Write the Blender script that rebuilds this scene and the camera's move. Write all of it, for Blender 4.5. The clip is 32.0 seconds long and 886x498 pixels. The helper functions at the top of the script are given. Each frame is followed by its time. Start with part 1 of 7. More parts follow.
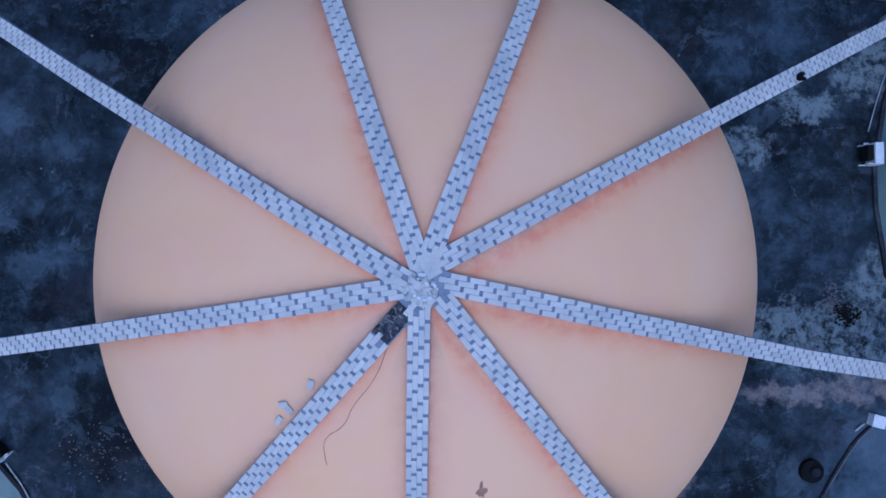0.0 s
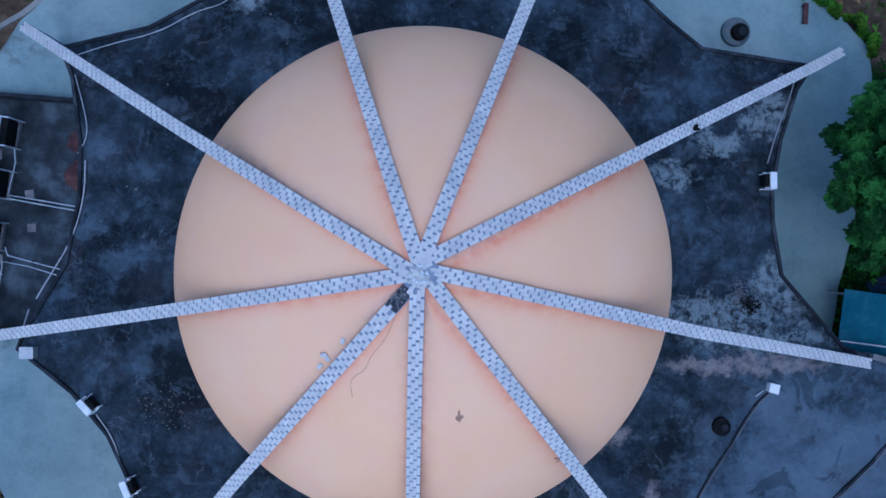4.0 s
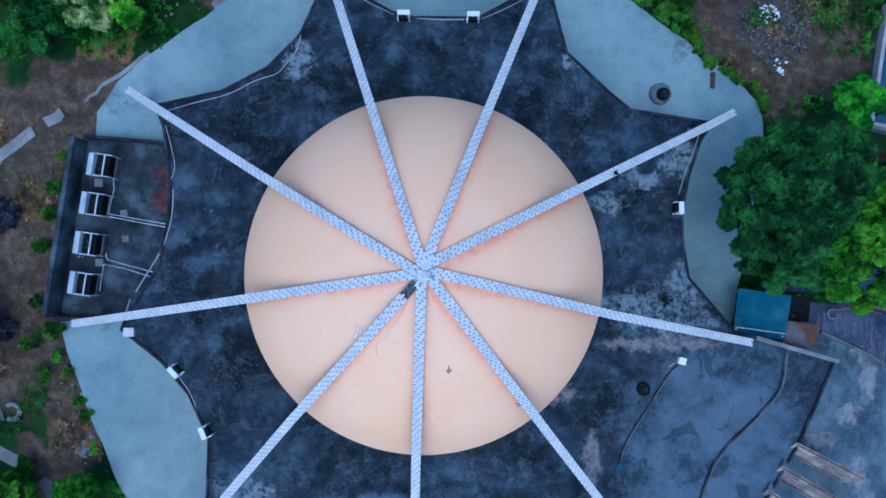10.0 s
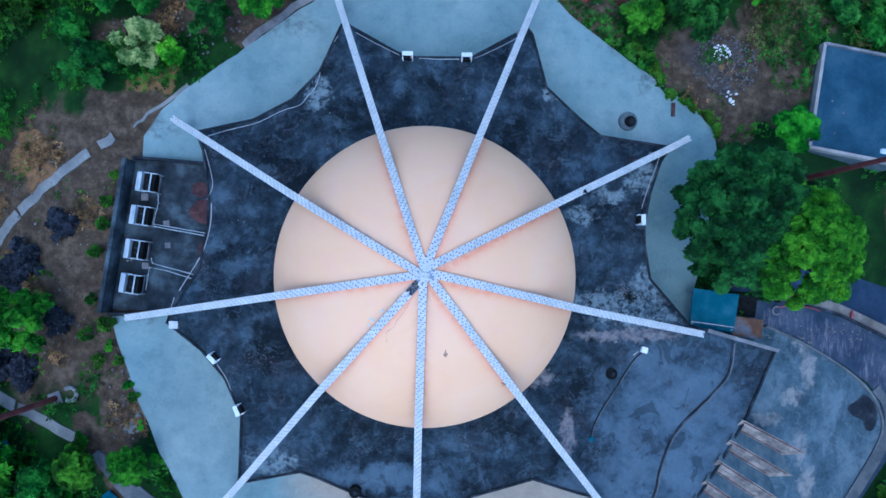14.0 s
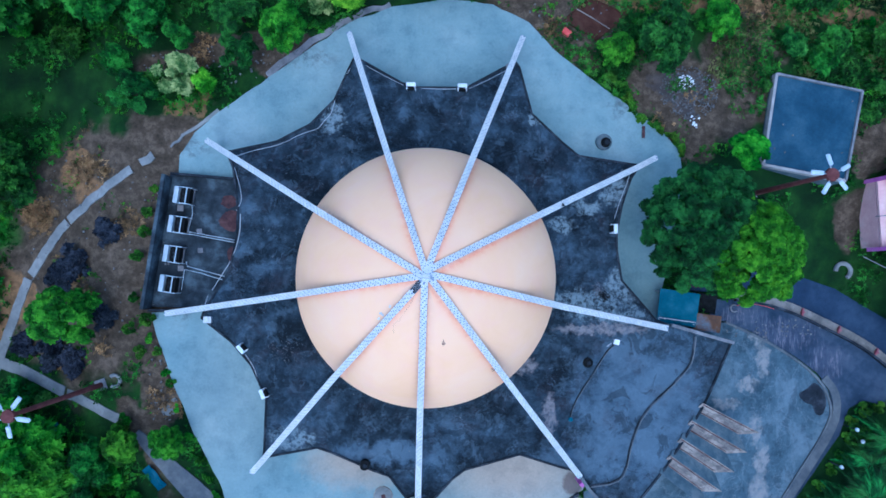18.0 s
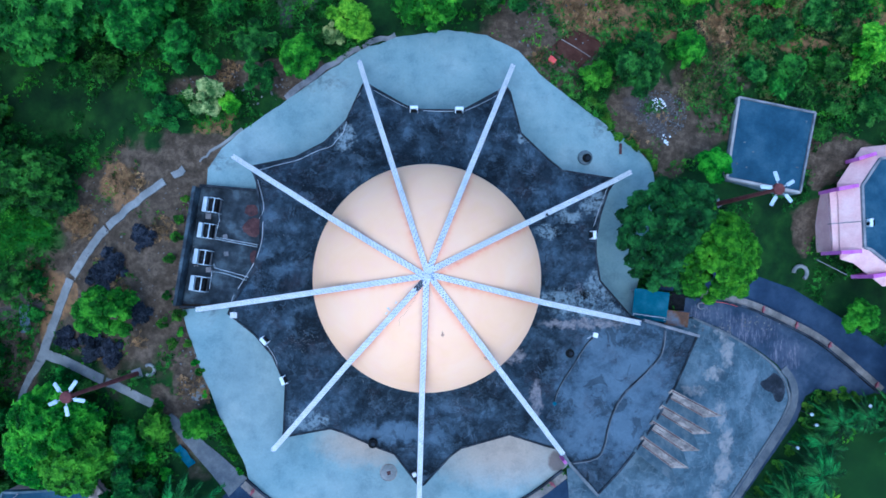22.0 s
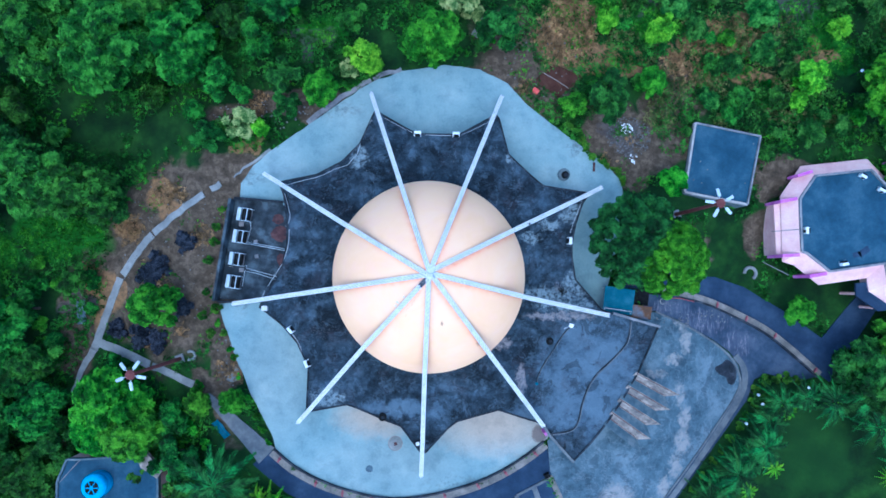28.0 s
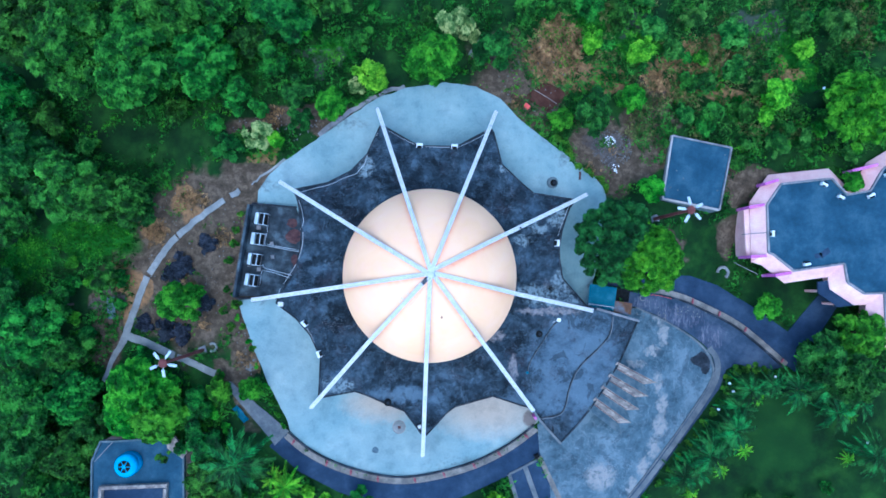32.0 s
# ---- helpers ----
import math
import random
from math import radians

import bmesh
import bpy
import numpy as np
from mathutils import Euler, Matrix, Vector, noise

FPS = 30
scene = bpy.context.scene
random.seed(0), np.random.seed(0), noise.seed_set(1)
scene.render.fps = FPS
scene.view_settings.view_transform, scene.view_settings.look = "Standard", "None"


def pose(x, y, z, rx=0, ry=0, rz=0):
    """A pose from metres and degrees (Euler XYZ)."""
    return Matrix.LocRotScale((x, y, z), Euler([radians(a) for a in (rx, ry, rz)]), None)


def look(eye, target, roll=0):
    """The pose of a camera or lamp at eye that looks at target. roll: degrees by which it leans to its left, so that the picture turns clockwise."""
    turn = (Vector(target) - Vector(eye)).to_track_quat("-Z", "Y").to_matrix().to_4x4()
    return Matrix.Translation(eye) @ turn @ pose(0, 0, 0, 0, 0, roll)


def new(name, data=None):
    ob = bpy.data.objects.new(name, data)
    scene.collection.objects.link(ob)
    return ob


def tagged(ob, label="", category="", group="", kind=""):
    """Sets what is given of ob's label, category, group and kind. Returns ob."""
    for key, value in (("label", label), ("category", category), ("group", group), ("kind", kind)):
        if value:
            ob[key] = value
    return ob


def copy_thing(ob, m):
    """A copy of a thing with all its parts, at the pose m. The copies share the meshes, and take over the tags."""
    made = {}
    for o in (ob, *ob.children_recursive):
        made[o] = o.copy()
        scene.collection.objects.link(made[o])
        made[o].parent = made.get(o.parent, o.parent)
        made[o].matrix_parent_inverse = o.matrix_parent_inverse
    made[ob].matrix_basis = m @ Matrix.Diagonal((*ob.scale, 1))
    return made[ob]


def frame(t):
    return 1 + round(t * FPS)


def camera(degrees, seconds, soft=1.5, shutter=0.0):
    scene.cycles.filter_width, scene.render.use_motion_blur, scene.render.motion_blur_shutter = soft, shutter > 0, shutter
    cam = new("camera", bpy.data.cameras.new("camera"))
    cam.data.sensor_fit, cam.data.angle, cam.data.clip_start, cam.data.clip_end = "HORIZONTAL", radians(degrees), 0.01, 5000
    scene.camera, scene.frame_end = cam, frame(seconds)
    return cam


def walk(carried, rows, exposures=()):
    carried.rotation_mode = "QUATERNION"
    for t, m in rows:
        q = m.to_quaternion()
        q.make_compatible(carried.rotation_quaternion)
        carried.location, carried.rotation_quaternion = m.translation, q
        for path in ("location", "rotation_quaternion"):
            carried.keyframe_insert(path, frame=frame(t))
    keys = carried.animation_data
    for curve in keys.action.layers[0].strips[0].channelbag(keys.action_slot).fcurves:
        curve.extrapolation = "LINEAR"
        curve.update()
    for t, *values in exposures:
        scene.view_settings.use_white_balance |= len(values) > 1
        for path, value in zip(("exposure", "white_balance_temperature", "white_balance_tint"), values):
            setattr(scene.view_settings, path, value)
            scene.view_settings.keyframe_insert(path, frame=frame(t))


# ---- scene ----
cam = camera(71.0, 32.0, 1.65)
ROWS = [
    (0, 0.300, 0.636, 20.905, 0.440, -0.455, -0.858),
    (0.5, 0.318, 0.637, 21.415, 0.500, -0.462, -0.775),
    (1, 0.338, 0.630, 22.100, 0.560, -0.465, -0.690),
    (1.5, 0.380, 0.600, 22.780, 0.615, -0.435, -0.630),
    (2, 0.424, 0.555, 23.490, 0.680, -0.396, -0.570),
    (2.5, 0.472, 0.520, 24.150, 0.770, -0.360, -0.515),
    (3, 0.505, 0.480, 24.830, 0.880, -0.345, -0.455),
    (4, 0.525, 0.410, 26.210, 1.110, -0.385, -0.345),
    (5, 0.527, 0.350, 27.620, 1.320, -0.450, -0.240),
    (6, 0.520, 0.311, 29.033, 1.478, -0.519, -0.157),
    (7, 0.501, 0.308, 30.382, 1.540, -0.624, -0.117),
    (8, 0.478, 0.304, 31.738, 1.605, -0.722, -0.088),
    (9, 0.454, 0.296, 33.102, 1.676, -0.806, -0.065),
    (10, 0.433, 0.284, 34.476, 1.756, -0.873, -0.048),
    (11, 0.417, 0.267, 35.858, 1.845, -0.921, -0.033),
    (12, 0.406, 0.246, 37.248, 1.940, -0.955, -0.020),
    (13, 0.400, 0.220, 38.644, 2.039, -0.976, -0.007),
    (14, 0.397, 0.192, 40.046, 2.138, -0.990, 0.006),
    (15, 0.393, 0.162, 41.450, 2.236, -1.000, 0.019),
    (16, 0.387, 0.130, 42.856, 2.329, -1.011, 0.033),
    (17, 0.376, 0.095, 44.263, 2.417, -1.027, 0.047),
    (18, 0.356, 0.059, 45.670, 2.498, -1.050, 0.061),
    (19, 0.327, 0.021, 47.076, 2.572, -1.081, 0.075),
    (20, 0.288, -0.020, 48.484, 2.640, -1.121, 0.089),
    (21, 0.240, -0.065, 49.893, 2.702, -1.168, 0.102),
    (22, 0.183, -0.114, 51.305, 2.760, -1.220, 0.115),
    (23, 0.121, -0.168, 52.722, 2.815, -1.273, 0.127),
    (24, 0.057, -0.227, 54.147, 2.867, -1.324, 0.138),
    (25, -0.005, -0.290, 55.582, 2.917, -1.370, 0.150),
    (26, -0.062, -0.358, 57.028, 2.963, -1.407, 0.161),
    (27, -0.113, -0.426, 58.486, 3.005, -1.437, 0.171),
    (28, -0.161, -0.492, 59.956, 3.038, -1.460, 0.182),
    (29, -0.211, -0.549, 61.434, 3.057, -1.484, 0.192),
    (30, -0.277, -0.589, 62.914, 3.056, -1.521, 0.200),
    (31, -0.381, -0.601, 64.384, 3.025, -1.593, 0.204),
    (32, -0.557, -0.571, 65.829, 2.954, -1.730, 0.202),
]
EXPOSURES = [(0.0, 0.11, 4560, 11), (3.0, 0.24, 4600, 8), (6.0, 0.49, 4640, 4), (9.0, 0.66, 4550, 1), (13.0, 0.83, 4480, -1), (20.0, 1.09, 4480, -2), (25.0, 1.25, 4500, -3), (32.0, 1.46, 4560, -4)]
walk(cam, [(t, pose(x, y, z, rx, ry, rz)) for t, x, y, z, rx, ry, rz in ROWS], EXPOSURES)

# ---- world and light: soft dusk sky, low weak sun behind thin cloud ----
SUN_AZ, SUN_EL = 195.0, 69.0        # degrees clockwise from +y, above the horizon
world = bpy.data.worlds.new("sky")
scene.world = world
world.use_nodes = True
wn = world.node_tree
sky = wn.nodes.new("ShaderNodeTexSky")
sky.sky_type = 'NISHITA'
sky.sun_disc = False
sky.sun_elevation = radians(SUN_EL)
sky.sun_rotation = radians(SUN_AZ)
sky.dust_density = 2.0
wn.nodes["Background"].inputs["Strength"].default_value = 0.15
wn.links.new(sky.outputs["Color"], wn.nodes["Background"].inputs["Color"])
sun_data = bpy.data.lights.new("sun", 'SUN')
sun_data.energy = 0.50
sun_data.angle = radians(90)
sun_data.color = (1.0, 0.72, 0.47)
sun = new("sun", sun_data)
sun.matrix_basis = look((60 * math.sin(radians(SUN_AZ)), 60 * math.cos(radians(SUN_AZ)), 80 * math.tan(radians(SUN_EL))), (0, 0, 0))


# ---- materials ----
def nodes_of(name):
    m = bpy.data.materials.new(name)
    m.use_nodes = True
    return m, m.node_tree.nodes, m.node_tree.links


def noise_node(n, l, vec, scale, detail=4.0, rough=0.6, dist=0.0):
    t = n.new("ShaderNodeTexNoise")
    t.inputs["Scale"].default_value = scale
    t.inputs["Detail"].default_value = detail
    t.inputs["Roughness"].default_value = rough
    t.inputs["Distortion"].default_value = dist
    l.new(vec, t.inputs["Vector"])
    return t.outputs["Fac"]


def ramp_node(n, l, fac, stops):
    r = n.new("ShaderNodeValToRGB")
    e = r.color_ramp.elements
    while len(e) < len(stops):
        e.new(0.5)
    for k, (p, c) in enumerate(stops):
        e[k].position = p
        e[k].color = (*c, 1) if len(c) == 3 else c
    l.new(fac, r.inputs["Fac"])
    return r.outputs["Color"]


def mix_node(n, l, fac, a, b, mode='MIX'):
    m = n.new("ShaderNodeMix")
    m.data_type = 'RGBA'
    m.blend_type = mode
    for sock, v in ((m.inputs[0], fac), (m.inputs[6], a), (m.inputs[7], b)):
        if isinstance(v, (int, float)):
            sock.default_value = v
        elif isinstance(v, tuple):
            sock.default_value = (*v, 1)
        else:
            l.new(v, sock)
    return m.outputs[2]


def math_node(n, l, op, a, b=None, c=None, clamp=False):
    m = n.new("ShaderNodeMath")
    m.operation = op
    m.use_clamp = clamp
    for k, v in enumerate((a, b, c)):
        if v is None:
            continue
        if isinstance(v, (int, float)):
            m.inputs[k].default_value = v
        else:
            l.new(v, m.inputs[k])
    return m.outputs[0]


def bump_node(n, l, height, strength, distance=0.02):
    b = n.new("ShaderNodeBump")
    b.inputs["Strength"].default_value = strength
    b.inputs["Distance"].default_value = distance
    l.new(height, b.inputs["Height"])
    return b.outputs["Normal"]


def world_coords(n):
    return n.new("ShaderNodeNewGeometry").outputs["Position"]


def surface(name, dark, mid, light, big=0.4, fine=6.0, rough=0.85, bump=0.3, metal=0.0, vary=0.0, streak=0.25, lo=0.35, hi=0.65):
    """A worn surface: three tones by broad noise, fine grain over it, bump from the grain."""
    m, n, l = nodes_of(name)
    b = n["Principled BSDF"]
    v = world_coords(n)
    c = ramp_node(n, l, noise_node(n, l, v, big, 8, 0.66), [(lo, dark), (0.5, mid), (hi, light)])
    g = noise_node(n, l, v, fine, 5, 0.7)
    grain = ramp_node(n, l, g, [(0.25, (1 - streak,) * 3), (0.75, (1 + 0.0,) * 3)])
    c = mix_node(n, l, 1.0, c, grain, 'MULTIPLY')
    if vary:
        o = n.new("ShaderNodeObjectInfo").outputs["Random"]
        s = math_node(n, l, 'MULTIPLY_ADD', o, vary, 1 - vary)
        h = n.new("ShaderNodeHueSaturation")
        l.new(s, h.inputs["Value"])
        l.new(c, h.inputs["Color"])
        c = h.outputs["Color"]
    l.new(c, b.inputs["Base Color"])
    b.inputs["Roughness"].default_value = rough
    b.inputs["Metallic"].default_value = metal
    b.inputs["Specular IOR Level"].default_value = 0.12 if rough > 0.65 else 0.35
    if bump:
        l.new(bump_node(n, l, g, bump), b.inputs["Normal"])
    return m


def leaf_material(name, dark, mid, light, vary=0.25):
    """Leaves whose tone drifts from clump to clump and a little from leaf to leaf."""
    m, n, l = nodes_of(name)
    b = n["Principled BSDF"]
    v = world_coords(n)
    i = n.new("ShaderNodeNewGeometry").outputs["Random Per Island"]
    clump = math_node(n, l, 'MULTIPLY_ADD', noise_node(n, l, v, 0.8, 4, 0.62), 4.6, -1.85, clamp=True)
    f = math_node(n, l, 'ADD', math_node(n, l, 'MULTIPLY', clump, 0.60), math_node(n, l, 'MULTIPLY', i, 0.46), clamp=True)
    c = ramp_node(n, l, f, [(0.0, tuple(0.5 * q for q in dark)), (0.45, tuple(0.86 * q for q in mid)), (1.0, tuple(min(0.6, 1.28 * q) for q in light))])
    o = n.new("ShaderNodeObjectInfo").outputs["Random"]
    h = n.new("ShaderNodeHueSaturation")
    l.new(math_node(n, l, 'MULTIPLY_ADD', o, 0.022, 0.489), h.inputs["Hue"])
    l.new(math_node(n, l, 'MULTIPLY_ADD', o, vary, 1.0 - vary * 0.5), h.inputs["Value"])
    l.new(c, h.inputs["Color"])
    l.new(h.outputs["Color"], b.inputs["Base Color"])
    b.inputs["Roughness"].default_value = 0.6
    b.inputs["Specular IOR Level"].default_value = 0.10
    tr = n.new("ShaderNodeBsdfTranslucent")
    l.new(h.outputs["Color"], tr.inputs["Color"])
    mx = n.new("ShaderNodeMixShader")
    mx.inputs[0].default_value = 0.14
    l.new(b.outputs[0], mx.inputs[1])
    l.new(tr.outputs[0], mx.inputs[2])
    l.new(mx.outputs[0], n["Material Output"].inputs["Surface"])
    return m


RIB0 = 27.9                          # bearing of the first rib from +x; the others every 40 degrees


def dome_material():
    """Peach paint with soft blotches, dirt streaks and painted-in shade along the ribs, and a few stains."""
    m, n, l = nodes_of("peach_paint")
    b = n["Principled BSDF"]
    v = world_coords(n)
    base = ramp_node(n, l, noise_node(n, l, v, 0.35, 5, 0.6, 0.5), [(0.3, (0.80, 0.475, 0.265)), (0.5, (0.82, 0.50, 0.295)), (0.72, (0.82, 0.525, 0.335))])
    xyz = n.new("ShaderNodeSeparateXYZ")
    l.new(v, xyz.inputs[0])
    ang = math_node(n, l, 'ARCTAN2', xyz.outputs[1], xyz.outputs[0])
    k = math_node(n, l, 'SUBTRACT', ang, radians(RIB0) - radians(20) - radians(720))
    k = math_node(n, l, 'SUBTRACT', math_node(n, l, 'MODULO', k, radians(40)), radians(20))
    r = math_node(n, l, 'SQRT', math_node(n, l, 'ADD', math_node(n, l, 'POWER', xyz.outputs[0], 2), math_node(n, l, 'POWER', xyz.outputs[1], 2)))
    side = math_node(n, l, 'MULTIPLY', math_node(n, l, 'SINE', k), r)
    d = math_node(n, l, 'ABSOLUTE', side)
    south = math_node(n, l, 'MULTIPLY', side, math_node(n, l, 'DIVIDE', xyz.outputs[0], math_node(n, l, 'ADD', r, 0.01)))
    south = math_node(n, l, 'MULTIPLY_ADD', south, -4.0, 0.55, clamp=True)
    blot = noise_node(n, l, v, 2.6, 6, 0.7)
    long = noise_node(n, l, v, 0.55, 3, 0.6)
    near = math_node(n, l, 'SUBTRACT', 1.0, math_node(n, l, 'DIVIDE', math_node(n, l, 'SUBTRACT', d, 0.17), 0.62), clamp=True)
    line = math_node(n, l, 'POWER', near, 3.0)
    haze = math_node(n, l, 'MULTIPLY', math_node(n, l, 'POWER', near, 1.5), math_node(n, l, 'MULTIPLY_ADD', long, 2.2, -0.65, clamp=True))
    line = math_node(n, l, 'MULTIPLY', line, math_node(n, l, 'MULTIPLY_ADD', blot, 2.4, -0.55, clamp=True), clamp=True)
    # north of each rib, grey shade painted in with the dirt; south, orange-red dirt
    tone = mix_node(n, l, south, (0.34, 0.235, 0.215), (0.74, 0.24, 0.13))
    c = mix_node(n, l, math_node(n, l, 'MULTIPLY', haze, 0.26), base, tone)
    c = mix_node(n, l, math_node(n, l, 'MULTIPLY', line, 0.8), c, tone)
    pink = ramp_node(n, l, noise_node(n, l, v, 0.8, 6, 0.6), [(0.45, (0, 0, 0)), (0.7, (1, 1, 1))])
    c = mix_node(n, l, math_node(n, l, 'MULTIPLY', pink, 0.34), c, (0.80, 0.455, 0.35))
    fleck = ramp_node(n, l, noise_node(n, l, v, 1.1, 8, 0.75), [(0.68, (0, 0, 0)), (0.80, (1, 1, 1))])
    c = mix_node(n, l, math_node(n, l, 'MULTIPLY', fleck, 0.34), c, (0.50, 0.33, 0.30))
    l.new(c, b.inputs["Base Color"])
    b.inputs["Roughness"].default_value = 0.75
    b.inputs["Specular IOR Level"].default_value = 0.15
    l.new(bump_node(n, l, noise_node(n, l, v, 9, 5, 0.6), 0.15), b.inputs["Normal"])
    return m


def ellipses(n, l, v, rows, wobble, soft):
    """A mask: one inside any of the ellipses (x, y, rx, ry), its edge broken up by noise."""
    wob = n.new("ShaderNodeTexNoise")
    wob.inputs["Scale"].default_value = 1.6 / wobble ** 0.5
    wob.inputs["Detail"].default_value = 8
    wob.inputs["Roughness"].default_value = 0.7
    l.new(v, wob.inputs["Vector"])
    off = n.new("ShaderNodeVectorMath")
    off.operation = 'MULTIPLY_ADD'
    l.new(wob.outputs["Color"], off.inputs[0])
    off.inputs[1].default_value = (2 * wobble, 2 * wobble, 0)
    l.new(v, off.inputs[2])
    sep = n.new("ShaderNodeSeparateXYZ")
    l.new(off.outputs[0], sep.inputs[0])
    total = None
    for cx, cy, rx, ry in rows:
        dx = math_node(n, l, 'POWER', math_node(n, l, 'DIVIDE', math_node(n, l, 'SUBTRACT', sep.outputs[0], cx + wobble), rx), 2)
        dy = math_node(n, l, 'POWER', math_node(n, l, 'DIVIDE', math_node(n, l, 'SUBTRACT', sep.outputs[1], cy + wobble), ry), 2)
        e = math_node(n, l, 'MULTIPLY', math_node(n, l, 'SUBTRACT', 1.1, math_node(n, l, 'ADD', dx, dy)), soft, clamp=True)
        total = e if total is None else math_node(n, l, 'MAXIMUM', total, e)
    return total


def roof_material(name, black, grey, pale, spots=(), tan=(), washed=()):
    """Weathered bitumen: near-black granular felt, cloudy washed areas, lime bloom in patches, thin cement smears."""
    m, n, l = nodes_of(name)
    b = n["Principled BSDF"]
    v = world_coords(n)
    wash = math_node(n, l, 'MULTIPLY', ellipses(n, l, v, washed, 1.5, 0.8), 0.25)
    damp = math_node(n, l, 'MULTIPLY', ellipses(n, l, v, [(-8.6, 6.2, 2.2, 3.2), (-2.5, 10.0, 3.4, 1.5), (6.5, 8.6, 3.6, 2.2), (-11.0, 1.4, 2.6, 0.6), (-9.0, -4.4, 1.8, 1.6), (10.4, 4.6, 1.4, 1.8)], 1.8, 0.6), 0.12)
    cloud = math_node(n, l, 'ADD', noise_node(n, l, v, 0.36, 11, 0.70), math_node(n, l, 'SUBTRACT', wash, damp))
    c = ramp_node(n, l, cloud, [(0.40, black), (0.53, tuple(0.55 * p + 0.45 * q for p, q in zip(black, grey))), (0.61, grey), (0.72, tuple(0.55 * p + 0.45 * q for p, q in zip(grey, pale)))])
    rusty = ramp_node(n, l, noise_node(n, l, v, 0.55, 9, 0.7), [(0.52, (0, 0, 0)), (0.66, (1, 1, 1))])
    c = mix_node(n, l, math_node(n, l, 'MULTIPLY', rusty, 0.45), c, (0.036, 0.032, 0.040))
    mott = math_node(n, l, 'ADD', noise_node(n, l, v, 1.3, 11, 0.76), math_node(n, l, 'MULTIPLY', math_node(n, l, 'SUBTRACT', wash, damp), 0.5))
    c = mix_node(n, l, math_node(n, l, 'MULTIPLY', ramp_node(n, l, mott, [(0.50, (0, 0, 0)), (0.72, (1, 1, 1))]), 0.30), c, pale)
    c = mix_node(n, l, math_node(n, l, 'MULTIPLY', ramp_node(n, l, mott, [(0.34, (1, 1, 1)), (0.48, (0, 0, 0))]), 0.40), c, black)
    bloom = ramp_node(n, l, noise_node(n, l, v, 0.42, 6, 0.6), [(0.52, (0, 0, 0)), (0.66, (1, 1, 1))])
    grit = ramp_node(n, l, noise_node(n, l, v, 5.0, 8, 0.8), [(0.46, (0, 0, 0)), (0.62, (1, 1, 1))])
    c = mix_node(n, l, math_node(n, l, 'MULTIPLY', math_node(n, l, 'MULTIPLY', bloom, grit), 0.4), c, pale)
    speck = ramp_node(n, l, noise_node(n, l, v, 9.0, 6, 0.8), [(0.60, (0, 0, 0)), (0.66, (1, 1, 1))])
    c = mix_node(n, l, math_node(n, l, 'MULTIPLY', speck, 0.30), c, pale)
    tide = math_node(n, l, 'ABSOLUTE', math_node(n, l, 'SUBTRACT', noise_node(n, l, v, 0.5, 7, 0.62, 0.6), 0.5))
    tide = math_node(n, l, 'MULTIPLY', ramp_node(n, l, tide, [(0.0, (1, 1, 1)), (0.014, (0, 0, 0))]), ramp_node(n, l, noise_node(n, l, v, 1.1, 4, 0.6), [(0.46, (0, 0, 0)), (0.60, (1, 1, 1))]))
    c = mix_node(n, l, math_node(n, l, 'MULTIPLY', tide, 0.42), c, pale)
    dried = ramp_node(n, l, noise_node(n, l, v, 0.75, 9, 0.66, 0.4), [(0.56, (0, 0, 0)), (0.60, (1, 1, 1))])
    c = mix_node(n, l, math_node(n, l, 'MULTIPLY', dried, 0.24), c, pale)
    tarry = ramp_node(n, l, noise_node(n, l, v, 0.62, 8, 0.64, 0.8), [(0.40, (1, 1, 1)), (0.435, (0, 0, 0))])
    c = mix_node(n, l, math_node(n, l, 'MULTIPLY', tarry, 0.45), c, black)
    ragged = noise_node(n, l, v, 2.4, 10, 0.78)
    if spots:
        worn = ramp_node(n, l, ragged, [(0.43, (0, 0, 0)), (0.55, (1, 1, 1))])
        s = math_node(n, l, 'MULTIPLY', ellipses(n, l, v, spots, 1.1, 1.6), worn)
        c = mix_node(n, l, math_node(n, l, 'MULTIPLY', s, 0.82), c, (0.20, 0.245, 0.27))
    if tan:
        worn = ramp_node(n, l, ragged, [(0.36, (0, 0, 0)), (0.56, (1, 1, 1))])
        s = math_node(n, l, 'MULTIPLY', ellipses(n, l, v, tan, 0.8, 1.6), worn)
        c = mix_node(n, l, math_node(n, l, 'MULTIPLY', s, 0.75), c, (0.25, 0.22, 0.22))
    l.new(c, b.inputs["Base Color"])
    l.new(math_node(n, l, 'MULTIPLY_ADD', cloud, 0.3, 0.65), b.inputs["Roughness"])
    b.inputs["Specular IOR Level"].default_value = 0.08
    l.new(bump_node(n, l, noise_node(n, l, v, 5, 6, 0.7), 0.35, 0.03), b.inputs["Normal"])
    return m


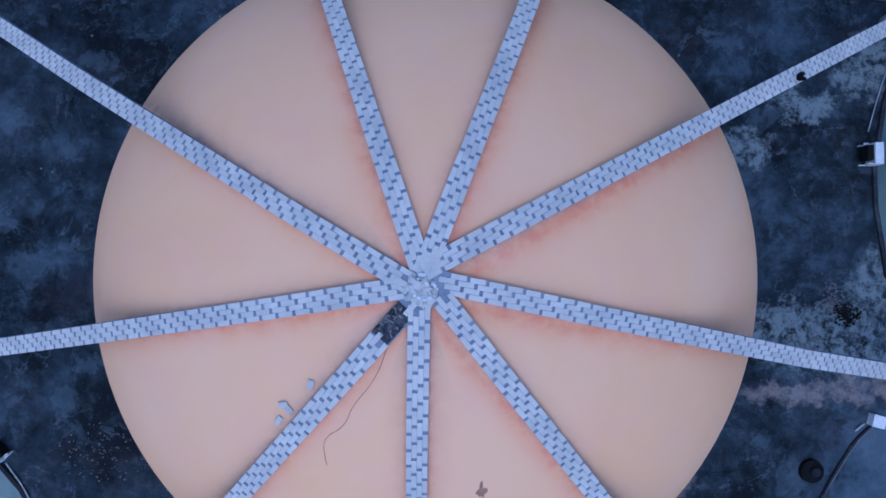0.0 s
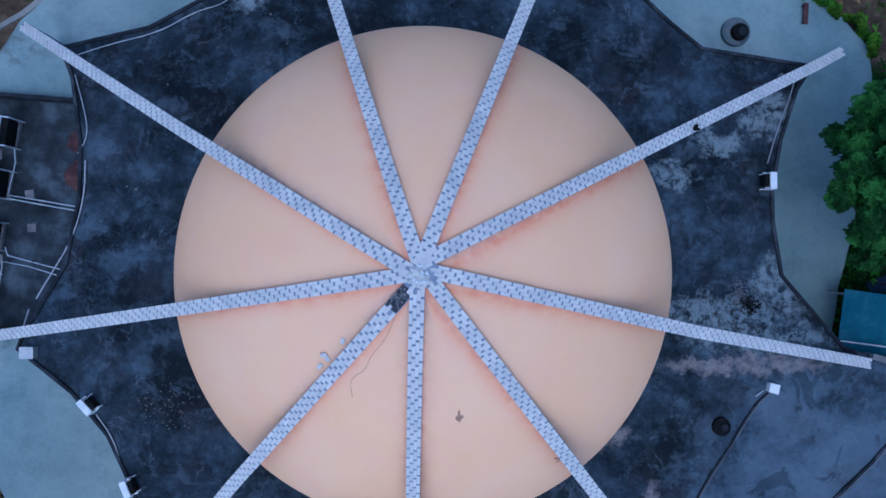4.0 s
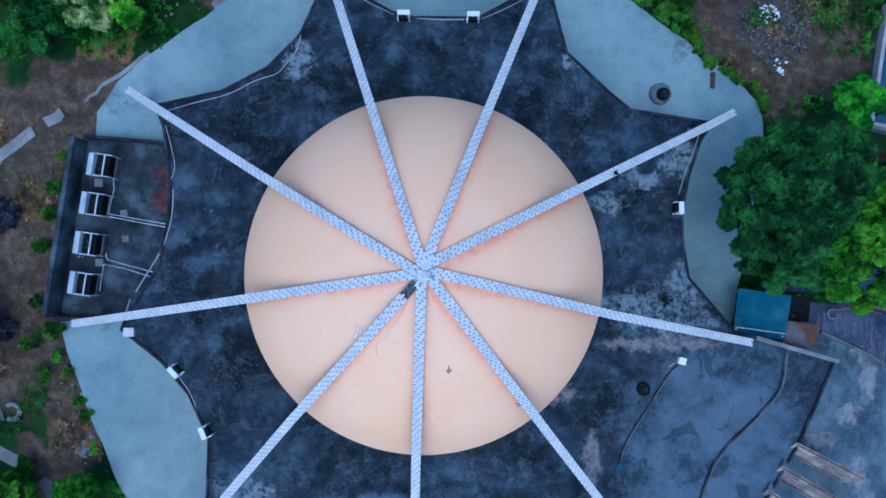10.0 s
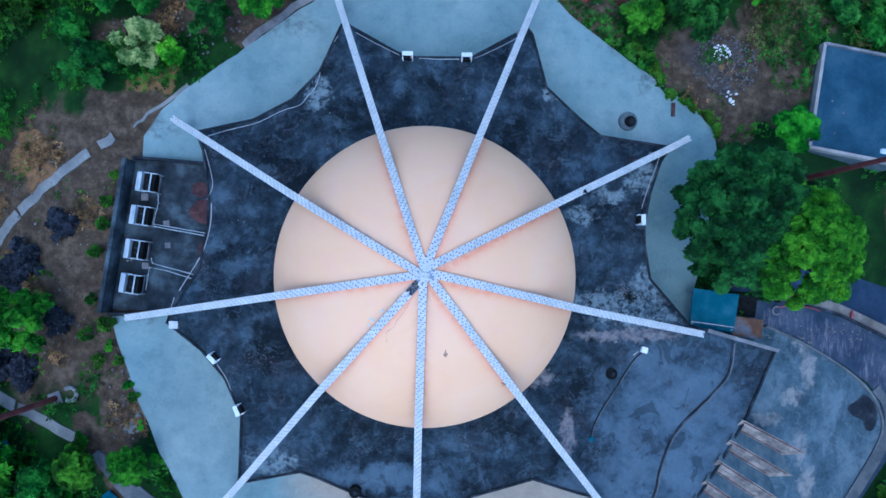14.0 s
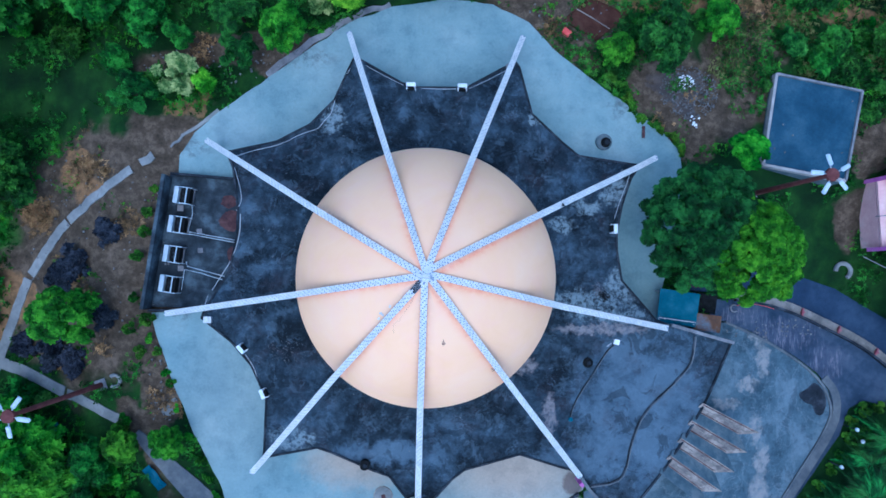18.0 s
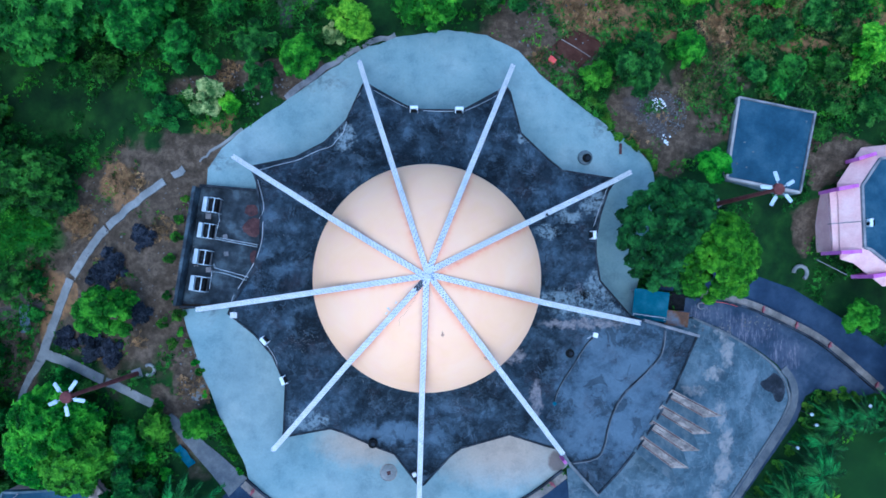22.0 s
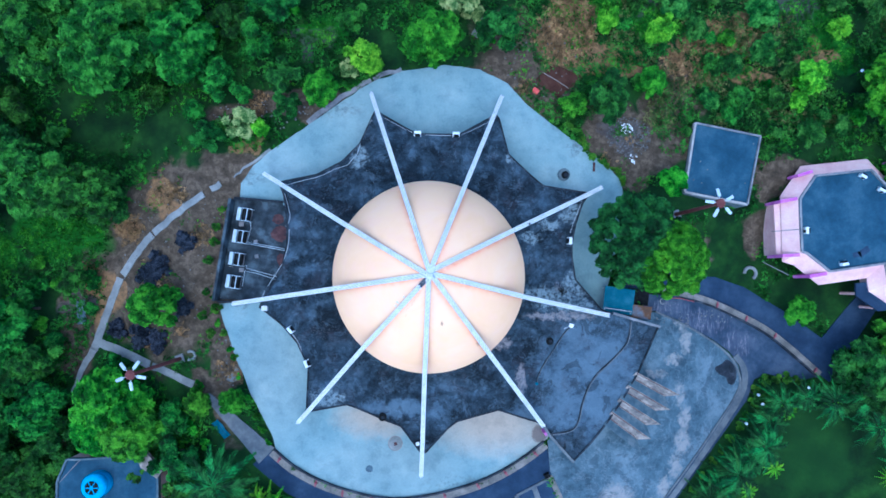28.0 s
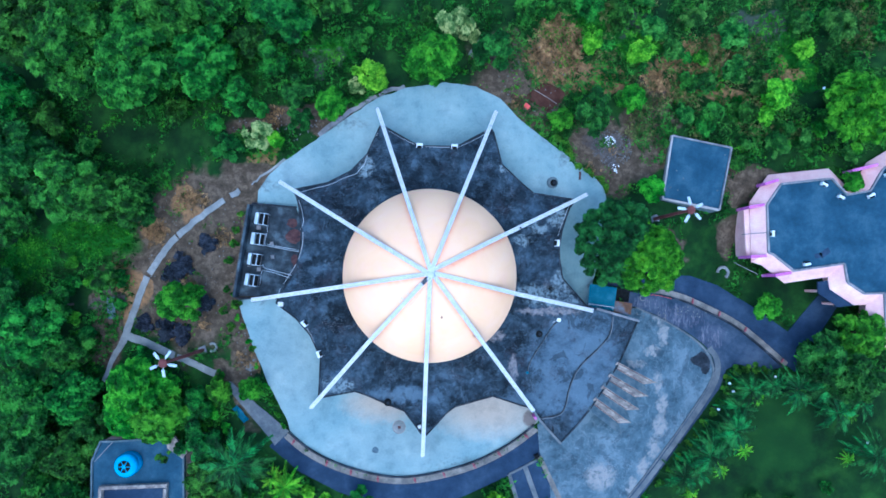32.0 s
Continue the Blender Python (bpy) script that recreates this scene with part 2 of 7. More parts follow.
def ground_material():
    """Short grass with bare brown earth where it is worn; the bare areas follow the garden, the banks and the tips."""
    m, n, l = nodes_of("grass_and_earth")
    b = n["Principled BSDF"]
    v = world_coords(n)
    wob = n.new("ShaderNodeTexNoise")
    wob.inputs["Scale"].default_value = 0.22
    wob.inputs["Detail"].default_value = 6
    l.new(v, wob.inputs["Vector"])
    off = n.new("ShaderNodeVectorMath")
    off.operation = 'MULTIPLY_ADD'
    l.new(wob.outputs["Color"], off.inputs[0])
    off.inputs[1].default_value = (9, 9, 0)
    l.new(v, off.inputs[2])
    sep = n.new("ShaderNodeSeparateXYZ")
    l.new(off.outputs[0], sep.inputs[0])

    def ellipse(cx, cy, rx, ry):
        dx = math_node(n, l, 'POWER', math_node(n, l, 'DIVIDE', math_node(n, l, 'SUBTRACT', sep.outputs[0], cx + 4.5), rx), 2)
        dy = math_node(n, l, 'POWER', math_node(n, l, 'DIVIDE', math_node(n, l, 'SUBTRACT', sep.outputs[1], cy + 4.5), ry), 2)
        return math_node(n, l, 'MULTIPLY', math_node(n, l, 'SUBTRACT', 1.25, math_node(n, l, 'ADD', dx, dy)), 2.5, clamp=True)

    def union(rows):
        total = ellipse(*rows[0])
        for e in rows[1:]:
            total = math_node(n, l, 'MAXIMUM', total, ellipse(*e))
        return total
    grass = ramp_node(n, l, noise_node(n, l, v, 0.35, 8, 0.66), [(0.36, (0.005, 0.018, 0.005)), (0.5, (0.011, 0.037, 0.007)), (0.66, (0.026, 0.075, 0.011))])
    earth = ramp_node(n, l, noise_node(n, l, v, 1.1, 9, 0.74), [(0.34, (0.034, 0.027, 0.018)), (0.5, (0.080, 0.059, 0.040)), (0.66, (0.160, 0.122, 0.088))])
    dry = ramp_node(n, l, noise_node(n, l, v, 2.0, 6, 0.7), [(0.3, (0.105, 0.070, 0.036)), (0.7, (0.33, 0.185, 0.085))])
    bare = union([(-25, 1, 7.5, 9), (-21, 9.5, 6, 3), (-13.5, 17, 8, 1.8), (9.5, 20, 6, 3.6), (19, 13.5, 3.6, 3.5), (27.6, 3.6, 1.6, 2.2), (33.8, 4.0, 1.6, 3.0), (34.4, 9.8, 2.4, 1.4), (-19, -9, 1.6, 6), (-35, -5, 2.5, 5), (24.5, 19.5, 2.6, 3.6), (10, 24, 4.6, 2.6), (36, 11.2, 3.6, 1.4), (22.8, 14.5, 2.4, 4), (-20.5, -10.5, 2.2, 2)])
    gold = union([(13.6, 24.6, 2.6, 3.6), (30, 24.6, 3.6, 1.6), (17.5, 21.6, 3.0, 1.4), (25, 22, 1.5, 1.6), (31, 20.5, 4.0, 1.6), (-32.2, -2.0, 1.2, 3.4), (-25.4, 7.8, 1.8, 1.2), (-29.6, 4.6, 1.6, 1.4), (-17.6, 12.9, 1.6, 0.8), (40, 23, 2.4, 1.0)])
    ash = union([(37.7, 27.6, 2.2, 2.4), (19.4, 13.8, 1.6, 1.5), (22.2, 28.0, 1.2, 1.6), (35.2, 24.0, 1.2, 1.0), (-12, 22.8, 2.4, 1.0), (-35.5, -3.6, 2.2, 1.2)])
    mead = union([(-36.6, 4.0, 4.6, 2.6), (22.6, 25.2, 3.2, 1.8), (17, 27.0, 2.4, 1.6), (41, 23.5, 2.6, 3.6), (-10.8, 23.6, 2.0, 1.4), (38.0, 20.0, 1.6, 2.0), (-44, 1.5, 3.0, 3.0)])
    grass = mix_node(n, l, math_node(n, l, 'MULTIPLY', mead, 0.85), grass, ramp_node(n, l, noise_node(n, l, v, 0.6, 6, 0.6), [(0.35, (0.016, 0.078, 0.007)), (0.65, (0.044, 0.185, 0.011))]))
    lawn = union([(38.5, -17.5, 4.6, 4.6)])
    grass = mix_node(n, l, math_node(n, l, 'MULTIPLY', lawn, 0.6), grass, (0.015, 0.050, 0.009))
    c = mix_node(n, l, bare, grass, earth)
    c = mix_node(n, l, math_node(n, l, 'MULTIPLY', gold, 0.92), c, dry)
    c = mix_node(n, l, math_node(n, l, 'MULTIPLY', ash, 0.45), c, (0.10, 0.092, 0.105))
    fine = noise_node(n, l, v, 9, 6, 0.75)
    c = mix_node(n, l, 1.0, c, ramp_node(n, l, fine, [(0.2, (0.6, 0.6, 0.6)), (0.8, (1.15, 1.15, 1.15))]), 'MULTIPLY')
    l.new(c, b.inputs["Base Color"])
    b.inputs["Roughness"].default_value = 0.95
    b.inputs["Specular IOR Level"].default_value = 0.15
    l.new(bump_node(n, l, fine, 0.7, 0.06), b.inputs["Normal"])
    return m


def screed_material():
    """Smooth grey-blue screed, sandier in the southern bays, with damp and dusty clouds."""
    m, n, l = nodes_of("smooth_screed")
    b = n["Principled BSDF"]
    v = world_coords(n)
    c = ramp_node(n, l, noise_node(n, l, v, 0.16, 8, 0.62), [(0.36, (0.158, 0.238, 0.258)), (0.5, (0.208, 0.294, 0.306)), (0.64, (0.262, 0.340, 0.345))])
    sand = ellipses(n, l, v, [(6.3, -14.0, 6.6, 3.4), (-4.8, -13.2, 4.6, 2.4)], 1.0, 0.85)
    c = mix_node(n, l, math_node(n, l, 'MULTIPLY', sand, 0.85), c, (0.40, 0.305, 0.228))
    c = mix_node(n, l, math_node(n, l, 'MULTIPLY', ellipses(n, l, v, [(-14.2, -9.5, 4.6, 7.0), (-3.0, -17.5, 8.0, 3.0)], 1.0, 0.4), 0.3), c, (0.38, 0.330, 0.265))
    grime = ramp_node(n, l, noise_node(n, l, v, 1.6, 9, 0.74), [(0.45, (0, 0, 0)), (0.57, (1, 1, 1))])
    rim = ellipses(n, l, v, [(9.6, 18.2, 1.6, 1.0), (12.2, 15.6, 1.2, 1.6), (14.6, 12.8, 1.2, 1.4), (-17.0, 9.6, 1.6, 0.9), (-17.6, -2.6, 0.9, 1.2), (-13.0, -3.4, 1.4, 0.6), (2.4, -19.4, 3.0, 0.7), (-9.0, 16.2, 3.0, 0.8), (8.0, -9.9, 1.6, 0.6)], 1.0, 0.8)
    c = mix_node(n, l, math_node(n, l, 'MULTIPLY', math_node(n, l, 'MULTIPLY', grime, rim), 0.7), c, (0.080, 0.088, 0.098))
    rust = ellipses(n, l, v, [(10.6, -14.9, 0.8, 0.9)], 0.3, 2.0)
    c = mix_node(n, l, math_node(n, l, 'MULTIPLY', rust, 0.75), c, (0.105, 0.072, 0.066))
    stain = ramp_node(n, l, noise_node(n, l, v, 0.7, 10, 0.75), [(0.36, (0.62, 0.66, 0.70)), (0.52, (1, 1, 1))])
    c = mix_node(n, l, 0.55, c, stain, 'MULTIPLY')
    fine = noise_node(n, l, v, 5, 7, 0.75)
    c = mix_node(n, l, 1.0, c, ramp_node(n, l, fine, [(0.3, (0.86, 0.86, 0.86)), (0.7, (1.04, 1.04, 1.04))]), 'MULTIPLY')
    l.new(c, b.inputs["Base Color"])
    b.inputs["Roughness"].default_value = 0.72
    b.inputs["Specular IOR Level"].default_value = 0.2
    l.new(bump_node(n, l, fine, 0.12), b.inputs["Normal"])
    return m


def scuffed_road():
    """Dusty asphalt with pale scrape marks that run across it."""
    m, n, l = nodes_of("dusty_road")
    b = n["Principled BSDF"]
    v = world_coords(n)
    c = ramp_node(n, l, noise_node(n, l, v, 0.5, 9, 0.66), [(0.36, (0.022, 0.036, 0.064)), (0.5, (0.036, 0.054, 0.088)), (0.66, (0.064, 0.082, 0.118))])
    stretch = n.new("ShaderNodeMapping")
    stretch.inputs["Rotation"].default_value = (0, 0, radians(22))
    stretch.inputs["Scale"].default_value = (3.0, 0.55, 1)
    l.new(v, stretch.inputs["Vector"])
    mark = ramp_node(n, l, noise_node(n, l, stretch.outputs["Vector"], 1.5, 7, 0.75), [(0.50, (0, 0, 0)), (0.62, (1, 1, 1))])
    where = ellipses(n, l, v, [(27.4, -4.4, 4.0, 1.5), (31.4, -6.6, 2.0, 1.6), (23.6, -2.8, 2.4, 0.8)], 1.0, 1.0)
    c = mix_node(n, l, math_node(n, l, 'MULTIPLY', math_node(n, l, 'MULTIPLY', mark, where), 0.6), c, (0.27, 0.25, 0.29))
    c = mix_node(n, l, math_node(n, l, 'MULTIPLY', where, 0.12), c, (0.16, 0.145, 0.20))
    fine = noise_node(n, l, v, 6, 7, 0.75)
    c = mix_node(n, l, 1.0, c, ramp_node(n, l, fine, [(0.25, (0.76, 0.76, 0.76)), (0.75, (1.05, 1.05, 1.05))]), 'MULTIPLY')
    l.new(c, b.inputs["Base Color"])
    b.inputs["Roughness"].default_value = 0.85
    b.inputs["Specular IOR Level"].default_value = 0.12
    l.new(bump_node(n, l, fine, 0.25), b.inputs["Normal"])
    return m


def stained_concrete():
    """Forecourt concrete: blue-grey clouds, and faint sandy washes that wander across it."""
    m, n, l = nodes_of("stained_concrete")
    b = n["Principled BSDF"]
    v = world_coords(n)
    c = ramp_node(n, l, noise_node(n, l, v, 0.34, 11, 0.72), [(0.38, (0.042, 0.068, 0.090)), (0.5, (0.084, 0.123, 0.153)), (0.62, (0.140, 0.182, 0.217))])
    sand = ellipses(n, l, v, [(24.8, -4.2, 0.7, 1.2), (25.3, -6.2, 0.7, 1.3), (23.9, -8.0, 1.1, 0.6), (22.2, -9.3, 1.2, 0.5), (24.6, -11.4, 0.6, 1.2), (25.2, -13.8, 0.8, 1.3), (24.9, -16.2, 1.0, 1.4), (24.2, -18.4, 0.8, 1.3), (22.9, -20.4, 0.8, 1.2), (21.6, -22.3, 0.7, 1.2), (18.0, -21, 1.8, 1.6)], 1.1, 1.2)
    wear = ramp_node(n, l, noise_node(n, l, v, 1.8, 10, 0.75), [(0.30, (0, 0, 0)), (0.52, (1, 1, 1))])
    c = mix_node(n, l, math_node(n, l, 'MULTIPLY', math_node(n, l, 'MULTIPLY', sand, wear), 0.9), c, (0.275, 0.262, 0.255))
    blot = ramp_node(n, l, noise_node(n, l, v, 0.55, 9, 0.66, 0.6), [(0.41, (1, 1, 1)), (0.45, (0, 0, 0))])
    c = mix_node(n, l, math_node(n, l, 'MULTIPLY', blot, 0.45), c, (0.030, 0.048, 0.066))
    tide = math_node(n, l, 'ABSOLUTE', math_node(n, l, 'SUBTRACT', noise_node(n, l, v, 0.42, 7, 0.6, 0.5), 0.5))
    c = mix_node(n, l, math_node(n, l, 'MULTIPLY', ramp_node(n, l, tide, [(0.0, (1, 1, 1)), (0.016, (0, 0, 0))]), 0.4), c, (0.19, 0.22, 0.25))
    speck = ramp_node(n, l, noise_node(n, l, v, 8.0, 6, 0.8), [(0.62, (0, 0, 0)), (0.68, (1, 1, 1))])
    c = mix_node(n, l, math_node(n, l, 'MULTIPLY', speck, 0.4), c, (0.22, 0.25, 0.28))
    fine = noise_node(n, l, v, 4, 8, 0.75)
    c = mix_node(n, l, 1.0, c, ramp_node(n, l, fine, [(0.25, (0.74, 0.74, 0.74)), (0.75, (1.06, 1.06, 1.06))]), 'MULTIPLY')
    l.new(c, b.inputs["Base Color"])
    b.inputs["Roughness"].default_value = 0.8
    b.inputs["Specular IOR Level"].default_value = 0.15
    l.new(bump_node(n, l, fine, 0.2), b.inputs["Normal"])
    return m


M_DOME = dome_material()
M_TILE = surface("white_glazed_brick", (0.51, 0.518, 0.515), (0.585, 0.583, 0.568), (0.655, 0.642, 0.612), 1.6, 14, 0.55, 0.1, vary=0.12, streak=0.08)
M_JOINT = surface("blue_grey_mortar", (0.190, 0.225, 0.318), (0.242, 0.28, 0.370), (0.305, 0.34, 0.42), 2.0, 20, 0.9, 0.3)
M_ROOF = roof_material("dark_bitumen", (0.0068, 0.0100, 0.0142), (0.046, 0.068, 0.095), (0.118, 0.160, 0.206),
                       [(11.4, -1.6, 3.6, 0.7), (12.9, -2.6, 3.2, 0.55), (13.3, -0.6, 0.9, 1.1), (13.4, 6.2, 1.0, 0.9), (9.4, 3.6, 1.0, 0.6), (-9.2, -11.0, 1.7, 0.9), (-6.5, 11.0, 0.9, 1.2), (7.7, 11.2, 0.6, 0.6), (13.0, 5.8, 0.9, 0.8), (11.1, 4.9, 1.2, 0.5)],
                       [(6.7, -6.1, 1.0, 0.6), (12.2, -3.6, 3.6, 0.45), (8.5, -9.6, 0.5, 1.6)],
                       [(15.2, -9.4, 5.6, 6.6), (9.6, -12.8, 3.0, 1.6), (-2.0, -12.0, 5.0, 1.0)])
M_PAVE = screed_material()
M_PLAZA = stained_concrete()
M_ASPHALT = surface("asphalt", (0.016, 0.029, 0.060), (0.025, 0.043, 0.082), (0.040, 0.063, 0.108), 0.4, 9.0, 0.85, 0.3)
M_ROAD = scuffed_road()
M_FOOT = surface("worn_footway", (0.085, 0.096, 0.112), (0.125, 0.136, 0.148), (0.18, 0.188, 0.195), 0.6, 5.0, 0.9, 0.2)
M_PATH = surface("path_concrete", (0.165, 0.172, 0.172), (0.225, 0.232, 0.23), (0.30, 0.302, 0.295), 0.5, 5.0, 0.9, 0.3)
M_KERB = surface("worn_kerb", (0.11, 0.105, 0.10), (0.18, 0.165, 0.15), (0.27, 0.24, 0.215), 0.8, 6.0, 0.9, 0.3)
M_GROUND = ground_material()
M_WALL = surface("aged_plaster", (0.26, 0.25, 0.25), (0.36, 0.34, 0.33), (0.44, 0.42, 0.40), 0.5, 5.0, 0.9, 0.2)
M_DARKEDGE = surface("mossy_kerb", (0.012, 0.015, 0.02), (0.025, 0.03, 0.04), (0.07, 0.08, 0.10), 0.8, 6.0, 0.9, 0.3)
M_CEMENT = surface("cement_smear", (0.12, 0.125, 0.14), (0.20, 0.20, 0.215), (0.29, 0.28, 0.29), 0.8, 6.0, 0.9, 0.2)
M_PINK = surface("pink_plaster", (0.66, 0.38, 0.375), (0.74, 0.46, 0.44), (0.80, 0.56, 0.53), 0.5, 6.0, 0.85, 0.15, streak=0.15)
M_MAGENTA = surface("magenta_paint", (0.42, 0.10, 0.38), (0.52, 0.15, 0.47), (0.58, 0.22, 0.53), 0.8, 8.0, 0.7, 0.1)
M_BLUEROOF = surface("blue_grey_roof_felt", (0.018, 0.049, 0.086), (0.029, 0.070, 0.115), (0.054, 0.107, 0.155), 0.35, 5.0, 0.8, 0.2)
M_WHITE = surface("white_enamel", (0.60, 0.66, 0.72), (0.70, 0.74, 0.78), (0.78, 0.80, 0.82), 1.5, 12, 0.4, 0.05, streak=0.12)
M_PALESHEET = surface("pale_blue_sheet", (0.36, 0.43, 0.50), (0.46, 0.53, 0.59), (0.56, 0.61, 0.66), 1.5, 12, 0.5, 0.05, streak=0.15)
M_BLACK = surface("black_coil", (0.004, 0.005, 0.006), (0.007, 0.008, 0.009), (0.012, 0.013, 0.015), 3, 30, 0.85, 0.2)
M_STEEL = surface("galvanised_steel", (0.35, 0.38, 0.42), (0.45, 0.48, 0.52), (0.55, 0.57, 0.60), 2, 16, 0.45, 0.05, metal=0.6)
M_SHEET = surface("blue_sheet_metal", (0.011, 0.072, 0.118), (0.018, 0.096, 0.148), (0.039, 0.130, 0.186), 0.7, 6, 0.7, 0.1)
M_RUST = surface("rusty_sheet", (0.06, 0.04, 0.035), (0.13, 0.07, 0.04), (0.14, 0.16, 0.20), 0.7, 6, 0.75, 0.2)
M_REDPOLE = surface("red_oxide_paint", (0.085, 0.028, 0.028), (0.12, 0.04, 0.038), (0.16, 0.06, 0.055), 1.0, 8, 0.7, 0.1)
M_REDPOST = surface("faded_red_paint", (0.20, 0.055, 0.075), (0.27, 0.085, 0.105), (0.33, 0.13, 0.15), 1.5, 8, 0.8, 0.1)
M_TAN = surface("stained_tan_plaster", (0.098, 0.090, 0.092), (0.215, 0.185, 0.168), (0.33, 0.285, 0.25), 1.3, 5, 0.9, 0.2, lo=0.32, hi=0.58)
M_GREYFOLD = surface("grey_green_plaster", (0.060, 0.090, 0.115), (0.095, 0.130, 0.152), (0.15, 0.175, 0.19), 1.0, 5, 0.9, 0.2)
M_TANK = surface("blue_tank_plastic", (0.012, 0.24, 0.46), (0.018, 0.30, 0.56), (0.03, 0.36, 0.62), 1.0, 8, 0.4, 0.03)
M_EARTH = surface("tilled_earth", (0.040, 0.017, 0.012), (0.062, 0.027, 0.019), (0.085, 0.042, 0.030), 1.0, 6, 0.95, 0.5)
M_OXIDE = surface("red_oxide_floor", (0.035, 0.025, 0.03), (0.075, 0.036, 0.038), (0.12, 0.065, 0.062), 1.6, 6, 0.85, 0.2)
M_REDCLOTH = surface("red_plastic", (0.50, 0.05, 0.05), (0.58, 0.08, 0.07), (0.64, 0.12, 0.10), 2, 9, 0.6, 0.05)
M_WOOD = surface("bark", (0.05, 0.038, 0.028), (0.085, 0.065, 0.05), (0.13, 0.10, 0.08), 2.0, 12, 0.95, 0.6)
M_RUBBLE = surface("broken_rubble", (0.10, 0.10, 0.105), (0.19, 0.19, 0.195), (0.36, 0.36, 0.36), 4.0, 12, 0.9, 0.3, vary=0.4)
M_YARD = surface("damp_yard_concrete", (0.012, 0.017, 0.022), (0.034, 0.044, 0.056), (0.095, 0.125, 0.15), 0.55, 6.0, 0.8, 0.2)
M_BED = surface("torn_mortar_bed", (0.02, 0.023, 0.03), (0.05, 0.055, 0.068), (0.13, 0.135, 0.15), 6.0, 18.0, 0.9, 0.5)
M_SMUDGE = surface("faded_smudge", (0.30, 0.16, 0.11), (0.38, 0.22, 0.16), (0.45, 0.28, 0.2), 2.0, 9.0, 0.9, 0.1)
L_RAIN = leaf_material("leaf_rain_tree", (0.0052, 0.0200, 0.0050), (0.0150, 0.0560, 0.0115), (0.0440, 0.1300, 0.0240))
L_LIMETREE = leaf_material("leaf_lime_tree", (0.011, 0.056, 0.003), (0.037, 0.172, 0.005), (0.105, 0.31, 0.01))
L_DARK = leaf_material("leaf_blue_green", (0.0050, 0.0250, 0.0050), (0.0170, 0.0715, 0.0105), (0.0560, 0.1700, 0.0225))
L_MID = leaf_material("leaf_green", (0.0055, 0.0239, 0.0037), (0.0212, 0.0828, 0.0092), (0.0736, 0.219, 0.0221))
L_BRIGHT = leaf_material("leaf_bright_green", (0.008, 0.046, 0.003), (0.034, 0.14, 0.006), (0.102, 0.29, 0.013))
L_LIME = leaf_material("leaf_lime", (0.03, 0.115, 0.004), (0.095, 0.285, 0.008), (0.22, 0.45, 0.018))
L_YELLOW = leaf_material("leaf_yellow_green", (0.0102, 0.0406, 0.005), (0.0382, 0.1151, 0.009), (0.1021, 0.2155, 0.0156))
L_PALE = leaf_material("leaf_pale_blossom", (0.035, 0.120, 0.025), (0.130, 0.235, 0.060), (0.360, 0.400, 0.150))
L_FEATHER = leaf_material("leaf_feathery", (0.0050, 0.026, 0.0035), (0.020, 0.086, 0.0075), (0.074, 0.215, 0.021))
L_SCRUB = leaf_material("leaf_scrub", (0.0070, 0.0380, 0.0065), (0.0270, 0.1010, 0.0130), (0.0900, 0.2150, 0.0310), 0.35)
L_DRY = leaf_material("leaf_dry", (0.085, 0.06, 0.028), (0.2, 0.13, 0.055), (0.34, 0.22, 0.1))
L_STRAW = leaf_material("leaf_straw", (0.030, 0.045, 0.010), (0.085, 0.105, 0.028), (0.190, 0.195, 0.070))
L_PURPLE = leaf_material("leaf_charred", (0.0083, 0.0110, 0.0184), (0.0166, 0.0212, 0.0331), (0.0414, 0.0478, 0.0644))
L_PALM = leaf_material("leaf_palm", (0.0070, 0.0280, 0.0085), (0.0210, 0.0850, 0.0190), (0.0640, 0.2100, 0.0420), 0.9)


# ---- building helpers ----
def thing(name, loc=(0, 0, 0), label="", category="", group="", kind=""):
    e = new(name)
    e.location = loc
    e.empty_display_size = 0.2
    return tagged(e, label, category, group, kind)


def link_mesh(name, bm, material, parent=None, label="", smooth=False):
    me = bpy.data.meshes.new(name)
    bmesh.ops.recalc_face_normals(bm, faces=bm.faces)
    bm.to_mesh(me)
    bm.free()
    if material:
        me.materials.append(material)
    if smooth:
        me.polygons.foreach_set("use_smooth", [True] * len(me.polygons))
    ob = new(name, me)
    if parent:
        ob.parent = parent
        if parent.data is None:
            ob.matrix_parent_inverse = Matrix.Translation(parent.location).inverted()
    if label:
        ob["label"] = label
    return ob


def part(name, bm, material, parent, label="", smooth=False):
    """One mesh of a thing, modelled in world places."""
    return link_mesh(name, bm, material, parent, label, smooth)


def put(ob, parent):
    """Hangs ob under a thing without moving it."""
    ob.parent = parent
    if parent.data is None:
        ob.matrix_parent_inverse = Matrix.Translation(parent.location).inverted()
    return ob


def mesh_from(name, verts, faces, material, smooth=False):
    me = bpy.data.meshes.new(name)
    me.from_pydata(verts, [], faces)
    me.materials.append(material)
    if smooth:
        me.polygons.foreach_set("use_smooth", [True] * len(me.polygons))
    me.update()
    return me


def box(bm, centre, size, turn=0.0, bevel=0.0, tilt=0.0):
    m = Matrix.Translation(centre) @ Matrix.Rotation(radians(turn), 4, 'Z') @ Matrix.Rotation(radians(tilt), 4, 'Y') @ Matrix.Diagonal((*size, 1))
    r = bmesh.ops.create_cube(bm, size=1.0, matrix=m)
    if bevel:
        edges = {e for v in r["verts"] for e in v.link_edges}
        bmesh.ops.bevel(bm, geom=list(edges), offset=bevel, segments=1, affect='EDGES')


